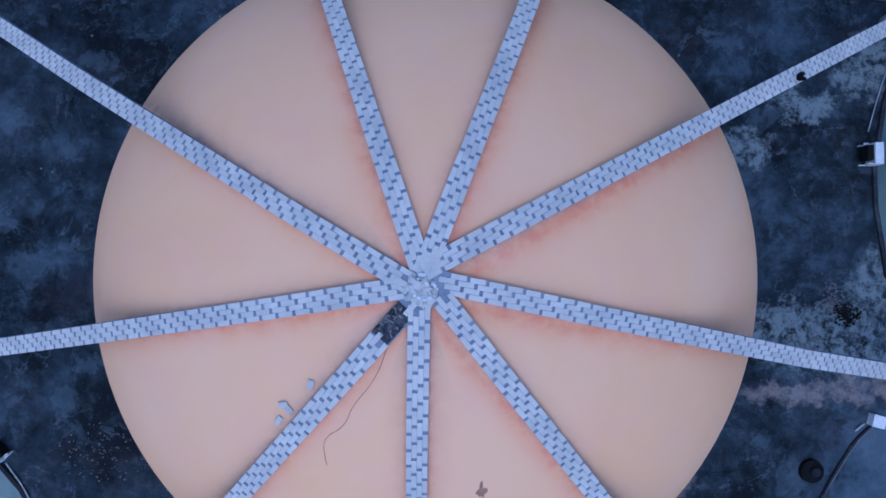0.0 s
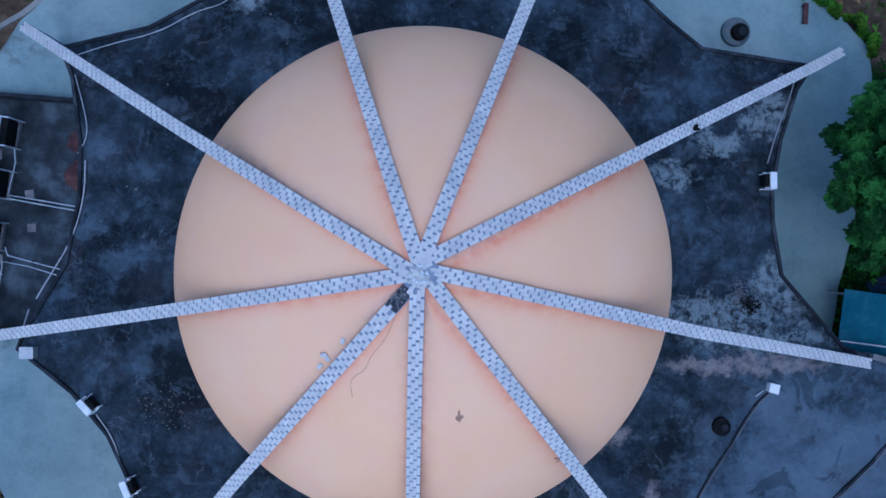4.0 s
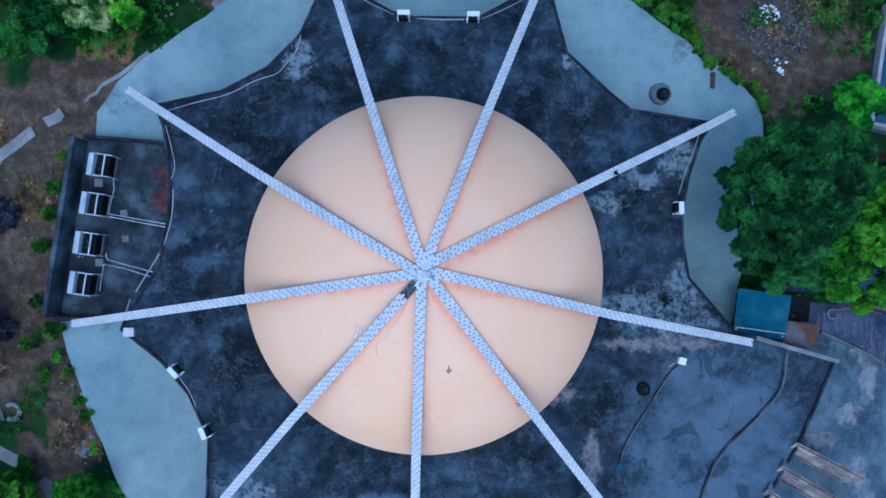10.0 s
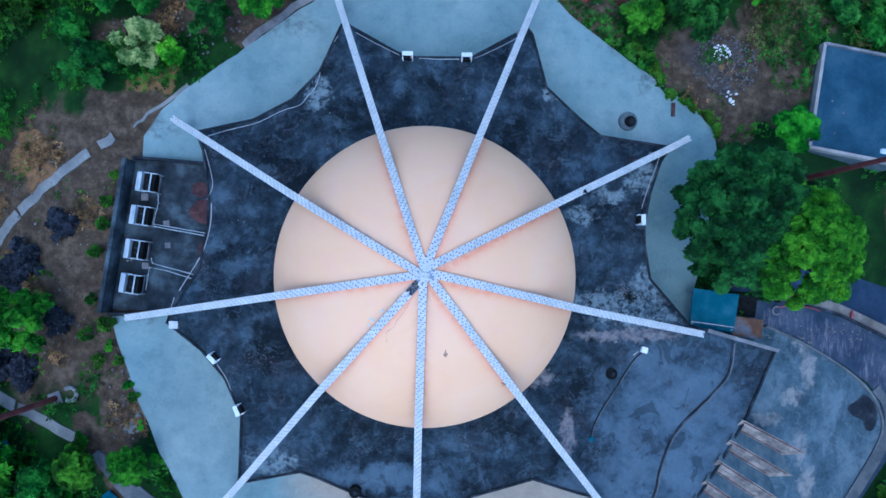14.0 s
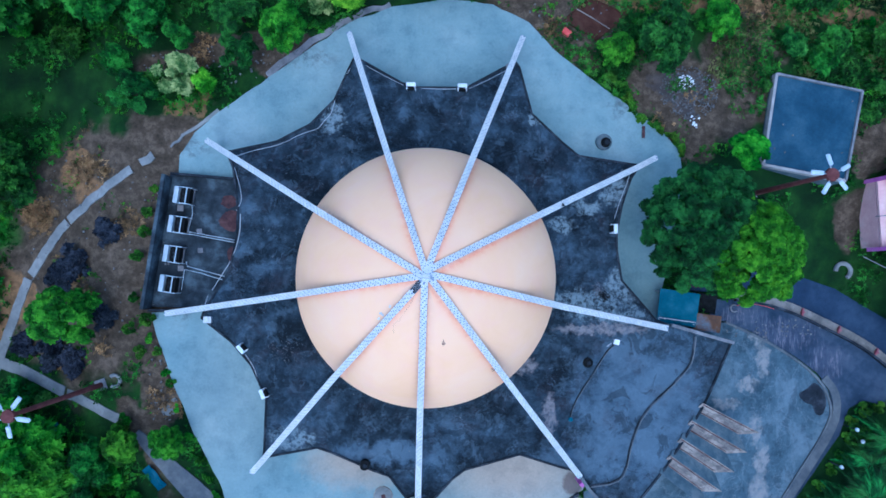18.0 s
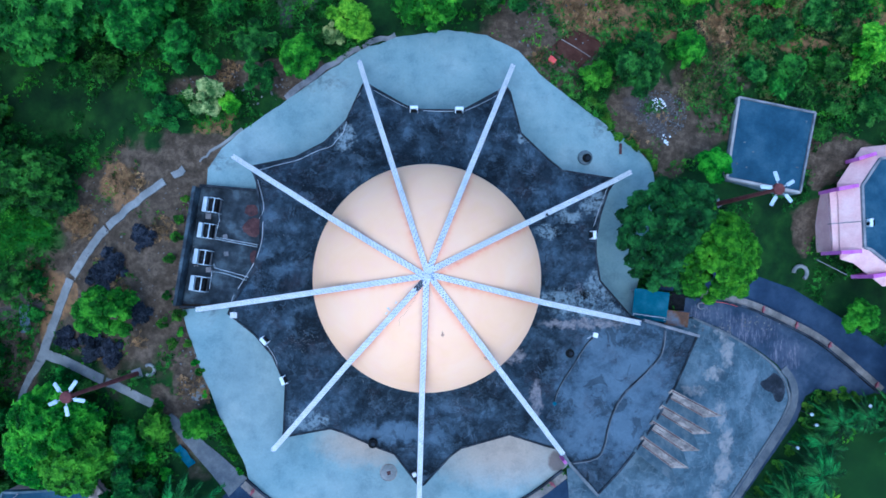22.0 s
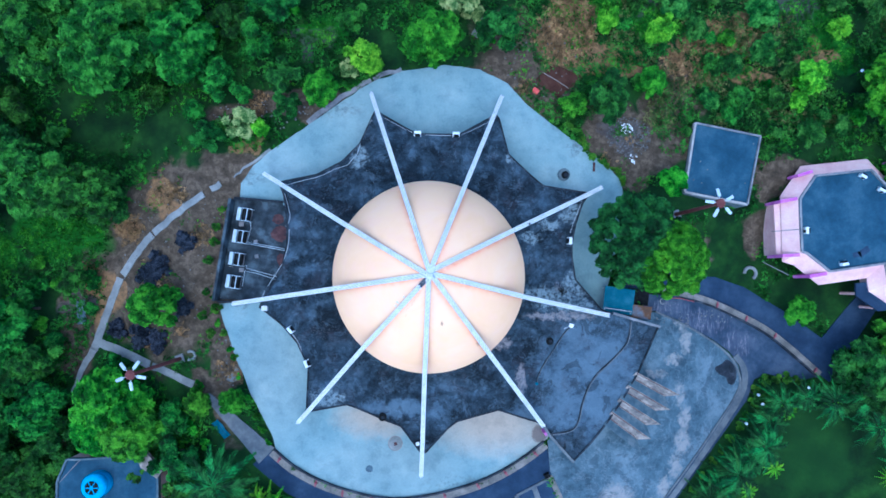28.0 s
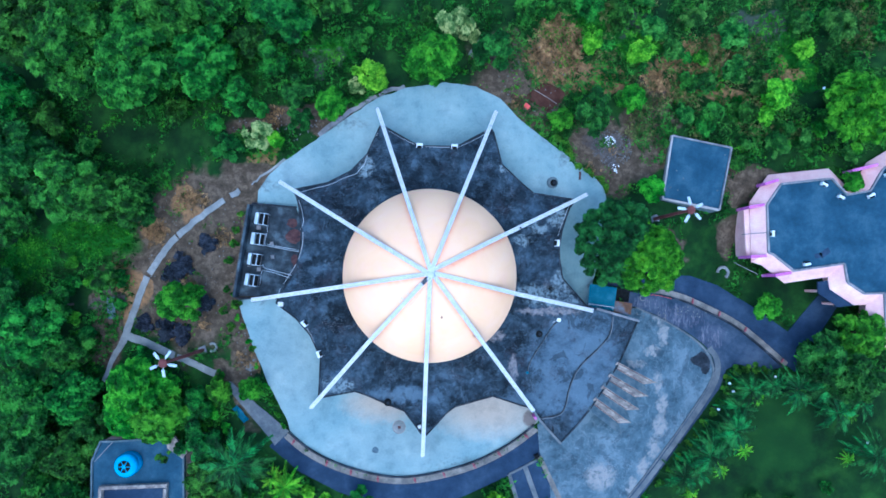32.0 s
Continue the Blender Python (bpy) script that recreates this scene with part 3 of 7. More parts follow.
def cone(bm, centre, r1, r2, h, seg=16, cap=True):
    bmesh.ops.create_cone(bm, cap_ends=cap, segments=seg, radius1=r1, radius2=r2, depth=h, matrix=Matrix.Translation((centre[0], centre[1], centre[2] + h / 2)))


def tube(bm, pts, r, seg=6, r_end=None):
    """A round bar through points."""
    pts = [Vector(p) for p in pts]
    rings = []
    for k, p in enumerate(pts):
        d = (pts[min(k + 1, len(pts) - 1)] - pts[max(k - 1, 0)]).normalized()
        a = d.orthogonal().normalized() if abs(d.z) > 0.9 else d.cross(Vector((0, 0, 1))).normalized()
        b = d.cross(a)
        rr = r if r_end is None else r + (r_end - r) * k / max(1, len(pts) - 1)
        rings.append([bm.verts.new(p + rr * (math.cos(t) * a + math.sin(t) * b)) for t in [2 * math.pi * i / seg for i in range(seg)]])
    for r0, r1 in zip(rings, rings[1:]):
        for i in range(seg):
            bm.faces.new((r0[i], r0[(i + 1) % seg], r1[(i + 1) % seg], r1[i]))
    bm.faces.new(rings[0])
    bm.faces.new(rings[-1][::-1])


def smoothstep(a, b, v):
    u = min(1.0, max(0.0, (v - a) / (b - a)))
    return u * u * (3 - 2 * u)


def land(x, y):
    """The hilltop: level round the dome, falling to both sides."""
    bank = 0.72 * smoothstep(4, 11, y) if x > 0 else 0.0
    return -3.2 * (1 - bank) * smoothstep(21, 33, math.hypot(x, 0.55 * y))


def shell(x, y):
    """The roof round the dome slopes gently outwards."""
    return max(1.9, 3.0 - 0.09 * max(0.0, math.hypot(x, y) - 8.5))


def spread(rows, f=1.018):
    """Places on the roof, a little further out."""
    return [(x * f, y * f) for x, y in rows]


def dense(poly, step, closed=True, jag=0.0, seed=0):
    """Points every step metres along an outline; jag makes it ragged."""
    rnd = random.Random(seed)
    out = []
    n = len(poly)
    for k in range(n if closed else n - 1):
        a, b = Vector(poly[k]), Vector(poly[(k + 1) % n])
        m = max(1, int((b - a).length / step))
        for i in range(m):
            p = a.lerp(b, i / m)
            if jag and i:
                p = p + Vector((rnd.uniform(-jag, jag), rnd.uniform(-jag, jag)))
            out.append((p.x, p.y))
    if not closed:
        out.append(tuple(poly[-1]))
    return out


def rounded(poly, times=2, closed=True):
    """Cuts corners off an outline, again and again (Chaikin)."""
    for _ in range(times):
        out = []
        n = len(poly)
        for k in range(n if closed else n - 1):
            a, b = Vector(poly[k]), Vector(poly[(k + 1) % n])
            out += [tuple(a.lerp(b, 0.25)), tuple(a.lerp(b, 0.75))]
        if not closed:
            out = [tuple(poly[0])] + out + [tuple(poly[-1])]
        poly = out
    return poly


def draped(poly, height, lift=0.0, skirt=0.3, cell=1.5, top_only=False):
    """A slab whose outline is poly and whose top follows height(x, y)."""
    bm = bmesh.new()
    vs = [bm.verts.new((x, y, 0)) for x, y in poly]
    es = [bm.edges.new((vs[k], vs[(k + 1) % len(vs)])) for k in range(len(vs))]
    bmesh.ops.triangle_fill(bm, edges=es, use_beauty=True)
    for axis in (0, 1):
        lo = min(p[axis] for p in poly)
        hi = max(p[axis] for p in poly)
        c = lo + cell * 0.37
        while c < hi:
            no = (1, 0, 0) if axis == 0 else (0, 1, 0)
            co = (c, 0, 0) if axis == 0 else (0, c, 0)
            bmesh.ops.bisect_plane(bm, geom=bm.verts[:] + bm.edges[:] + bm.faces[:], dist=1e-4, plane_co=co, plane_no=no)
            c += cell
    for f in bm.faces:
        if f.normal.z < 0:
            f.normal_flip()
    for v in bm.verts:
        v.co.z = height(v.co.x, v.co.y) + lift
    if not top_only:
        border = [e for e in bm.edges if len(e.link_faces) == 1]
        ret = bmesh.ops.extrude_edge_only(bm, edges=border)
        for v in ret["geom"]:
            if isinstance(v, bmesh.types.BMVert):
                v.co.z -= skirt
    return bm


def band(bm, line, width, height, lift, thick, closed=False, offset=0.0):
    """A kerb or strip of rectangular section that follows a line over the ground."""
    pts = [Vector(p) for p in line]
    n = len(pts)
    rows = []
    for k, p in enumerate(pts):
        a = pts[(k - 1) % n] if closed or k else pts[0]
        b = pts[(k + 1) % n] if closed or k < n - 1 else pts[-1]
        d = (b - a).normalized()
        s = Vector((-d.y, d.x))
        row = []
        for o, up in ((-width / 2, 0), (-width / 2, 1), (width / 2, 1), (width / 2, 0)):
            q = p + s * (o + offset)
            row.append(bm.verts.new((q.x, q.y, height(p.x, p.y) + lift + (thick if up else -0.25))))
        rows.append(row)
    for k in range(n if closed else n - 1):
        r0, r1 = rows[k], rows[(k + 1) % n]
        for i in range(3):
            bm.faces.new((r0[i], r0[i + 1], r1[i + 1], r1[i]))
    if not closed:
        bm.faces.new(rows[0])
        bm.faces.new(rows[-1][::-1])


def quad_slab(bm, pts, t):
    tv = [bm.verts.new(p) for p in pts]
    bv = [bm.verts.new((p[0], p[1], p[2] - t)) for p in pts]
    bm.faces.new(tv)
    bm.faces.new(bv[::-1])
    n = len(pts)
    for i in range(n):
        bm.faces.new((tv[i], bv[i], bv[(i + 1) % n], tv[(i + 1) % n]))


# ---- ground ----
def build_ground():
    axis = [-1500, -600, -300, -150, -100, -80] + [-64 + 1.6 * i for i in range(81)] + [80, 100, 150, 300, 600, 1500]
    n = len(axis)
    verts = [(x, y, land(x, y) - 0.03 + 0.03 * noise.noise((x * 0.25, y * 0.25, 0)) * smoothstep(22, 30, math.hypot(x, y))) for y in axis for x in axis]
    faces = [(j * n + i, j * n + i + 1, (j + 1) * n + i + 1, (j + 1) * n + i) for j in range(n - 1) for i in range(n - 1)]
    ob = new("ground", mesh_from("ground", verts, faces, M_GROUND, True))
    tagged(ob, "hilltop ground of green grass and bare brown earth", "ground", kind="structure")


build_ground()

PAVE = [(-19.9, -2.6), (-19.5, -4.3), (-18.9, -5.8), (-17.9, -8.5), (-16.7, -11.3), (-15.6, -13.3), (-14.6, -15.2), (-14.3, -16.4), (-12.8, -17.9), (-9.3, -19.6), (-4.6, -20.8), (-1.1, -20.8), (4.2, -19.6), (8.3, -17.6), (11.3, -15.4),
        (16.0, -8.0), (17.0, -2.6), (17.3, -0.8), (17.8, 1.0), (18.3, 3.5), (18.8, 6.5), (18.9, 8.2), (18.75, 9.4), (17.7, 10.6), (16.0, 12.0), (13.8, 13.6), (11.3, 15.5), (9.3, 17.1), (7.6, 19.0), (4.9, 20.35), (1.6, 20.75),
        (-2.6, 20.1), (-5.7, 18.9), (-8.7, 16.9), (-11.6, 14.8), (-14.9, 12.4), (-17.0, 10.6), (-18.1, 8.9), (-18.15, 7.55), (-14.1, 7.1), (-12.0, 3.0), (-15.2, -2.3)]
ob = link_mesh("pavement", draped(dense(PAVE, 0.7, True, 0.07, 3), lambda x, y: 0.2, 0, 0.5, 4.0), M_PAVE)
tagged(ob, "smooth grey-blue screed apron round the domed hall", "pavement", kind="structure")

YARD = [(-18.8, 7.5), (-14.1, 7.05), (-12.0, 4.0), (-12.5, 0.0), (-15.3, -2.25), (-20.1, -2.2)]
ob = link_mesh("yard_floor", draped(YARD, lambda x, y: 0.1, 0, 0.4, 4.0), M_YARD)
tagged(ob, "stained dark concrete floor of the sunken plant yard", "floor", kind="structure")
for cx, cy, rx_, ry_, tint in ((-14.3, 4.1, 0.85, 0.75, "red oxide painted patch on the yard floor"), (-14.5, 5.5, 0.55, 0.5, "faint reddish patch on the yard floor"), (-14.2, 1.6, 0.35, 0.6, "rusty reddish patch on the yard floor")):
    ox = [(cx + rx_ * math.cos(i * 0.3142) * (1 + 0.22 * noise.noise((i * 0.9, cx, cy))), cy + ry_ * math.sin(i * 0.3142) * (1 + 0.22 * noise.noise((i * 0.9, cy, cx)))) for i in range(20)]
    ob = link_mesh("floor_patch", draped(dense(ox, 0.12, True, 0.05, 5), lambda x, y: 0.105, 0, 0.02, 4.0), M_OXIDE)
    tagged(ob, tint, "floor patch", kind="structure")
for k, (x, y, a, s) in enumerate([(-16.6, 3.3, 8, 0.42), (-16.5, 1.9, 4, 0.40), (-18.0, 5.0, 0, 0.5), (-17.9, 0.6, 0, 0.45)]):
    bm = bmesh.new()
    box(bm, (x, y, 0.12), (s * 0.9, s * 0.9, 0.05), a, 0.01)
    tagged(link_mesh("concrete_pad", bm, M_CEMENT), "small pale concrete pad on the yard floor", "concrete pad", "pads in the plant yard")

# parapet of the plant yard, three sides
yard_wall = thing("wall_yard", (-20.6, 2.6, 0), "weathered grey parapet wall round the plant yard", "wall", kind="structure")
bm = bmesh.new()
band(bm, dense([(-20.1, -2.3), (-18.75, 7.3)], 1.0, False), 0.24, lambda x, y: 0.0, 0.1, 1.3)
part("wall_section", bm, M_YARD, yard_wall)
bm = bmesh.new()
band(bm, dense([(-18.6, 7.5), (-14.0, 7.12)], 1.0, False), 0.16, lambda x, y: 0.0, 0.1, 0.5)
part("wall_section", bm, M_DARKEDGE, yard_wall)
bm = bmesh.new()
band(bm, dense([(-20.0, -2.42), (-15.9, -2.42)], 1.0, False), 0.14, lambda x, y: 0.0, 0.1, 0.5)
part("wall_section", bm, M_DARKEDGE, yard_wall)

PLAZA = [(17.4, -3.2), (22.0, -3.35), (24.3, -4.2), (26.4, -5.2), (28.6, -6.3), (30.5, -7.6), (31.5, -8.8), (31.8, -10.0), (31.4, -11.6), (29.4, -14.3), (25.8, -18.4), (21.1, -23.4), (16.0, -29.0), (13.0, -27.0), (12.6, -21.0), (11.6, -18.4), (11.4, -15.6), (15.0, -9.0)]
ob = link_mesh("plaza", draped(dense(PLAZA, 1.0), land, 0.10, 0.4, 1.5), M_PLAZA)
tagged(ob, "stained blue-grey concrete forecourt below the porch", "plaza", kind="structure")
WET = rounded([(28.6, -9.0), (29.6, -8.7), (30.3, -8.1), (31.2, -8.9), (31.4, -9.9), (31.0, -10.9), (30.3, -10.7), (30.1, -9.9), (29.4, -9.8)], 2)
ob = link_mesh("oil_stain", draped(dense(WET, 0.3, True, 0.06, 2), land, 0.108, 0.01, 1.5, True), M_DARKEDGE)
tagged(ob, "dark damp stain on the forecourt concrete", "stain", kind="structure")
OUTER = [(18.6, -0.6), (22.5, 0.8), (25.8, 0.2), (29.0, 0.1), (32.3, -0.9), (36.5, -3.4), (40.3, -6.1), (44.1, -1.8), (46.2, -3.1), (43.4, -7.1), (41.0, -10.6), (39.6, -9.5), (34.2, -4.7), (29.4, -2.5), (23.6, -1.2), (18.6, -1.0)]
ob = link_mesh("asphalt_road", draped(dense(OUTER, 1.0), land, 0.06, 0.3, 1.5), M_ASPHALT)
tagged(ob, "dark blue-grey asphalt drive curving past the hall", "road", kind="structure")
INNER = [(20.6, -1.6), (23.6, -1.7), (29.4, -3.0), (34.2, -5.2), (40.0, -9.9), (37.5, -10.6), (34.5, -9.7), (33.2, -10.3), (32.4, -12.4), (30.2, -15.2), (26.7, -19.2), (22.0, -24.2), (20.9, -23.6), (25.7, -18.5), (29.3, -14.4), (31.5, -11.6), (31.9, -10.0), (31.6, -8.7), (30.6, -7.5), (28.6, -6.2), (26.4, -5.1), (24.3, -4.1), (22.0, -3.25), (20.8, -3.2)]
ob = link_mesh("drive", draped(dense(INNER, 1.0), land, 0.075, 0.3, 1.5), M_ROAD)
tagged(ob, "dusty drive with pale scuffed marks beside the forecourt", "road", kind="structure")
bm = bmesh.new()
band(bm, dense(rounded([(22.0, -3.3), (26.4, -5.15), (30.5, -7.55), (31.85, -10.0), (31.45, -11.6), (29.4, -14.35), (25.8, -18.45), (21.0, -23.5)], 2, False), 0.7, False), 0.16, land, 0.06, 0.16)
tagged(link_mesh("kerb", bm, M_FOOT), "low worn kerb round the forecourt", "kerb", kind="structure")
bm = bmesh.new()
band(bm, dense(rounded([(31.2, -7.9), (32.1, -8.9), (32.3, -10.2), (31.9, -11.8), (29.8, -14.7), (26.2, -18.8), (21.3, -24.0)], 2, False), 0.7, False), 0.62, land, 0.06, 0.09)
tagged(link_mesh("footway", bm, M_FOOT), "worn concrete footway along the drive", "footway", kind="structure")

SOUTH_ROAD = [(-16.5, -17.7), (-14.9, -16.3), (-12.8, -18.1), (-9.3, -19.9), (-4.6, -21.1), (-1.1, -21.1), (4.2, -19.9), (8.3, -17.9), (11.2, -15.8), (12.0, -18.6), (8.2, -20.9), (3.5, -23.0), (-1.1, -24.2), (-5.0, -23.9), (-9.3, -22.4), (-13.4, -20.3)]
ob = link_mesh("south_road", draped(dense(SOUTH_ROAD, 0.9), land, 0.05, 0.3, 1.5), M_ASPHALT)
tagged(ob, "narrow asphalt road curving round the apron", "road", kind="structure")


def ribbon_path(name, line, width, material, label, jag=0.08, lift=0.06):
    pts = dense(rounded(line, 2, False), 0.5, False)
    left, right = [], []
    for k, p in enumerate(pts):
        a, b = Vector(pts[max(0, k - 1)]), Vector(pts[min(len(pts) - 1, k + 1)])
        d = (b - a).normalized()
        s = Vector((-d.y, d.x))
        w = width / 2 if isinstance(width, (int, float)) else (width[0] + (width[1] - width[0]) * k / len(pts)) / 2
        j = noise.noise((p[0] * 1.3, p[1] * 1.3, 4.0)) * jag
        left.append(tuple(Vector(p) + s * (w + j)))
        right.append(tuple(Vector(p) - s * (w - j)))
    ob = link_mesh(name, draped(left + right[::-1], land, lift, 0.2, 1.5), material)
    return tagged(ob, label, "path", kind="structure")


ribbon_path("lane", [(-15.2, -16.9), (-17.2, -14.9), (-18.9, -13.3), (-20.9, -11.2)], (2.1, 0.4), M_FOOT, "grey lane tapering into the garden")
ribbon_path("garden_path", [(-22.3, -10.3), (-23.8, -9.75), (-25.6, -9.05), (-26.9, -8.75)], 0.72, M_PATH, "cracked pale concrete garden path")
ribbon_path("garden_path", [(-27.15, -8.65), (-28.5, -8.2), (-31.2, -7.15), (-32.7, -6.7)], 0.85, M_PATH, "pale concrete garden path across bare earth")
ribbon_path("garden_path", [(-35.2, -11.6), (-34.4, -9.3), (-33.3, -7.2)], (0.35, 0.8), M_PATH, "worn side path that fades into the grass", 0.12)
ribbon_path("garden_path", [(-33.3, -7.3), (-32.9, -6.3), (-32.6, -5.3), (-31.75, -2.6), (-30.75, -0.2)], 0.76, M_PATH, "pale concrete garden path through bare earth", 0.1)
ribbon_path("garden_path", [(-30.55, 0.15), (-29.9, 0.95), (-28.8, 2.5), (-27.2, 4.1)], 0.78, M_PATH, "pale concrete garden path with broken edges", 0.14)
ribbon_path("garden_path", [(-27.05, 4.2), (-26.0, 5.0), (-24.0, 6.45), (-21.7, 7.85)], (0.78, 0.62), M_PATH, "pale concrete garden path with broken edges", 0.14)
ribbon_path("garden_path", [(-21.0, 8.3), (-20.1, 8.9)], 0.6, M_PATH, "short broken piece of concrete path", 0.2)
ribbon_path("garden_path", [(-18.9, 9.6), (-17.3, 10.7), (-15.4, 12.3)], (0.12, 0.34), M_PATH, "crumbling edge of pale concrete beside the apron", 0.35)
ribbon_path("garden_path", [(-11.9, 14.95), (-8.9, 17.15), (-5.9, 19.2), (-2.8, 20.45)], (0.55, 0.4), M_CEMENT, "crumbling footing strip along the apron edge", 0.35)
ribbon_path("garden_path", [(4.4, 23.7), (5.6, 25.6)], 0.8, M_PATH, "short stretch of pale path among shrubs", 0.1)

# curved planter kerb south of the apron with red posts, and the twin one in the drive
SOUTH_LINE = rounded([(-14.7, -16.5), (-12.7, -18.25), (-9.2, -20.0), (-4.6, -21.2), (-1.1, -21.2), (4.3, -20.0), (8.4, -18.0), (11.2, -15.9)], 2, False)
EAST_LINE = rounded([(22.8, -1.35), (26.0, -1.75), (29.4, -2.75), (34.2, -4.95), (37.2, -7.4), (39.9, -9.8)], 2, False)
for line, wide, label in ((SOUTH_LINE, 0.75, "curved pale kerb wall with red posts round the apron"), (EAST_LINE, 0.7, "low dividing wall with red posts along the drive")):
    w = thing("low_wall", (*line[0], land(*line[0])), label, "low wall", kind="structure")
    bm = bmesh.new()
    band(bm, dense(line, 0.6, False), wide, land, 0.05, 0.22)
    part("coping", bm, M_KERB, w)
    bm = bmesh.new()
    band(bm, dense(line, 0.6, False), 0.16, land, 0.05, 0.42, offset=wide / 2 if wide > 0.72 else -wide / 2)
    part("upstand", bm, M_DARKEDGE, w)
    d = dense(line, 0.5, False)
    for k in range(3, len(d) - 2, 5 if wide > 0.72 else 6):
        x, y = d[k]
        bm = bmesh.new()
        a = math.degrees(math.atan2(d[k + 1][1] - d[k - 1][1], d[k + 1][0] - d[k - 1][0]))
        box(bm, (x, y, land(x, y) + 0.36), (0.13, 0.86 * wide, 0.18), a + 12, 0.02)
        box(bm, (x, y, land(x, y) + 0.40), (0.26, 0.14, 0.26), a + 12, 0.02)
        part("post", bm, M_REDPOST, w, "faded red painted stub post")

# ---- the domed hall ----
BAYS = [
    [(16.6, -3.2), (15.8, -2.9), (13.4, -0.2), (13.1, 1.8), (13.1, 3.0), (13.5, 4.9), (14.2, 6.8)],
    [(14.9, 7.8), (10.5, 8.4), (9.4, 9.3), (7.3, 11.3), (6.5, 14.6)],
    [(6.1, 15.2), (5.5, 14.7), (2.7, 13.1), (-0.6, 13.1), (-1.7, 13.4), (-4.6, 15.1)],
    [(-4.9, 15.5), (-5.2, 15.0), (-6.4, 12.2), (-8.0, 10.5), (-10.3, 9.3)],
    [(-13.8, 8.6), (-13.3, 7.4), (-12.9, 4.9), (-12.9, 2.9), (-13.4, 0.4)],
    [(-15.1, -2.3), (-15.3, -2.8), (-13.2, -4.4), (-11.8, -6.0), (-10.8, -8.2), (-10.95, -11.7)],
    [(-11.0, -12.1), (-10.4, -12.1), (-7.3, -11.5), (-6.4, -11.8), (-3.6, -13.0), (-2.5, -13.4)],
    [(-0.7, -15.8), (-0.2, -15.8), (1.8, -13.6), (2.6, -13.0), (6.3, -12.0), (9.0, -12.9), (10.1, -13.2)],
]
BAYS = [spread(bay) for bay in BAYS]
STAR = [p for bay in BAYS for p in bay]
PORCH = spread([(10.1, -13.2), (11.0, -14.4), (13.3, -16.7), (14.9, -15.1), (16.4, -13.3), (17.8, -11.3), (19.3, -8.8), (20.2, -6.9), (21.3, -4.4), (16.6, -3.2)])
hall = thing("domed_hall", (0, 0, 0.2), "domed hall with peach dome and star-shaped dark bitumen roof", "building")
bm = draped(dense(STAR, 1.0), shell, 0, 0.28, 1.0)
part("roof", bm, M_ROOF, hall, "dark star-shaped bitumen roof with pale stains")
bm = draped(dense(PORCH, 1.0), shell, -0.015, 0.3, 1.0)
part("porch_roof", bm, M_ROOF, hall, "washed blue-grey porch roof")
for bay in BAYS:
    bm = bmesh.new()
    end = BAYS[(BAYS.index(bay) + 1) % len(BAYS)][0] if bay is not BAYS[-1] else bay[-1]
    line = bay if bay is BAYS[-1] else bay + [end]
    band(bm, dense(line, 0.8, False), 0.12, shell, 0.0, 0.10, offset=0.05)
    part("roof_upstand", bm, M_DARKEDGE, hall, "dark mossy upstand along the roof edge")
for line, mat_, up in (([(10.4, -13.5), (11.0, -14.4), (13.15, -16.8)], M_FOOT, 0.25), ([(13.3, -16.65), (14.85, -15.05), (16.35, -13.25), (17.75, -11.25), (19.25, -8.75), (20.15, -6.85), (21.25, -4.4)], M_DARKEDGE, 0.10), ([(21.3, -4.5), (16.9, -3.25)], M_CEMENT, 0.22)):
    bm = bmesh.new()
    band(bm, dense(spread(line), 0.8, False), 0.22 if mat_ is not M_DARKEDGE else 0.13, shell, 0.0, up, offset=0.05)
    part("porch_parapet", bm, mat_, hall)
# walls under the roof, set back from its edge
inner = [(0.95 * x, 0.95 * y) for x, y in STAR]
bm = bmesh.new()
band(bm, dense(inner, 1.2), 0.3, lambda x, y: 0.2, 0, 1.95, True)
part("wall", bm, M_WALL, hall)
bm = bmesh.new()
band(bm, dense([(10.6, -13.4), (13.1, -15.8), (15.8, -12.9), (18.6, -8.6), (20.4, -4.9), (16.2, -3.8)], 1.2, False), 0.3, lambda x, y: 0.0, -1.2, 2.9)
part("porch_wall", bm, M_WALL, hall)


CAP_R, CAP_H, RIM = 8.5, 4.95, 5.0
BALL = (CAP_R ** 2 + CAP_H ** 2) / (2 * CAP_H)


def dome_z(r):
    return RIM + CAP_H - BALL + math.sqrt(BALL ** 2 - r * r)


def build_dome():
    seg, rings = 144, 36
    radii = [CAP_R * k / rings for k in range(1, rings + 1)]
    verts = [(0, 0, dome_z(0))]
    for r in radii:
        for i in range(seg):
            a = 2 * math.pi * i / seg
            verts.append((r * math.cos(a), r * math.sin(a), dome_z(r)))
    for rr, z in ((CAP_R + 0.02, RIM - 0.06), (CAP_R - 0.05, RIM - 0.12), (CAP_R - 0.12, 2.6)):
        for i in range(seg):
            a = 2 * math.pi * i / seg
            verts.append((rr * math.cos(a), rr * math.sin(a), z))
    faces = [(0, 1 + i, 1 + (i + 1) % seg) for i in range(seg)]
    for k in range(rings + 2):
        b0 = 1 + k * seg
        faces += [(b0 + i, b0 + seg + i, b0 + seg + (i + 1) % seg, b0 + (i + 1) % seg) for i in range(seg)]
    put(new("dome", mesh_from("dome", verts, faces, M_DOME, True)), hall)["label"] = "smooth peach-painted dome with dirt and painted-in shade along the ribs"


build_dome()

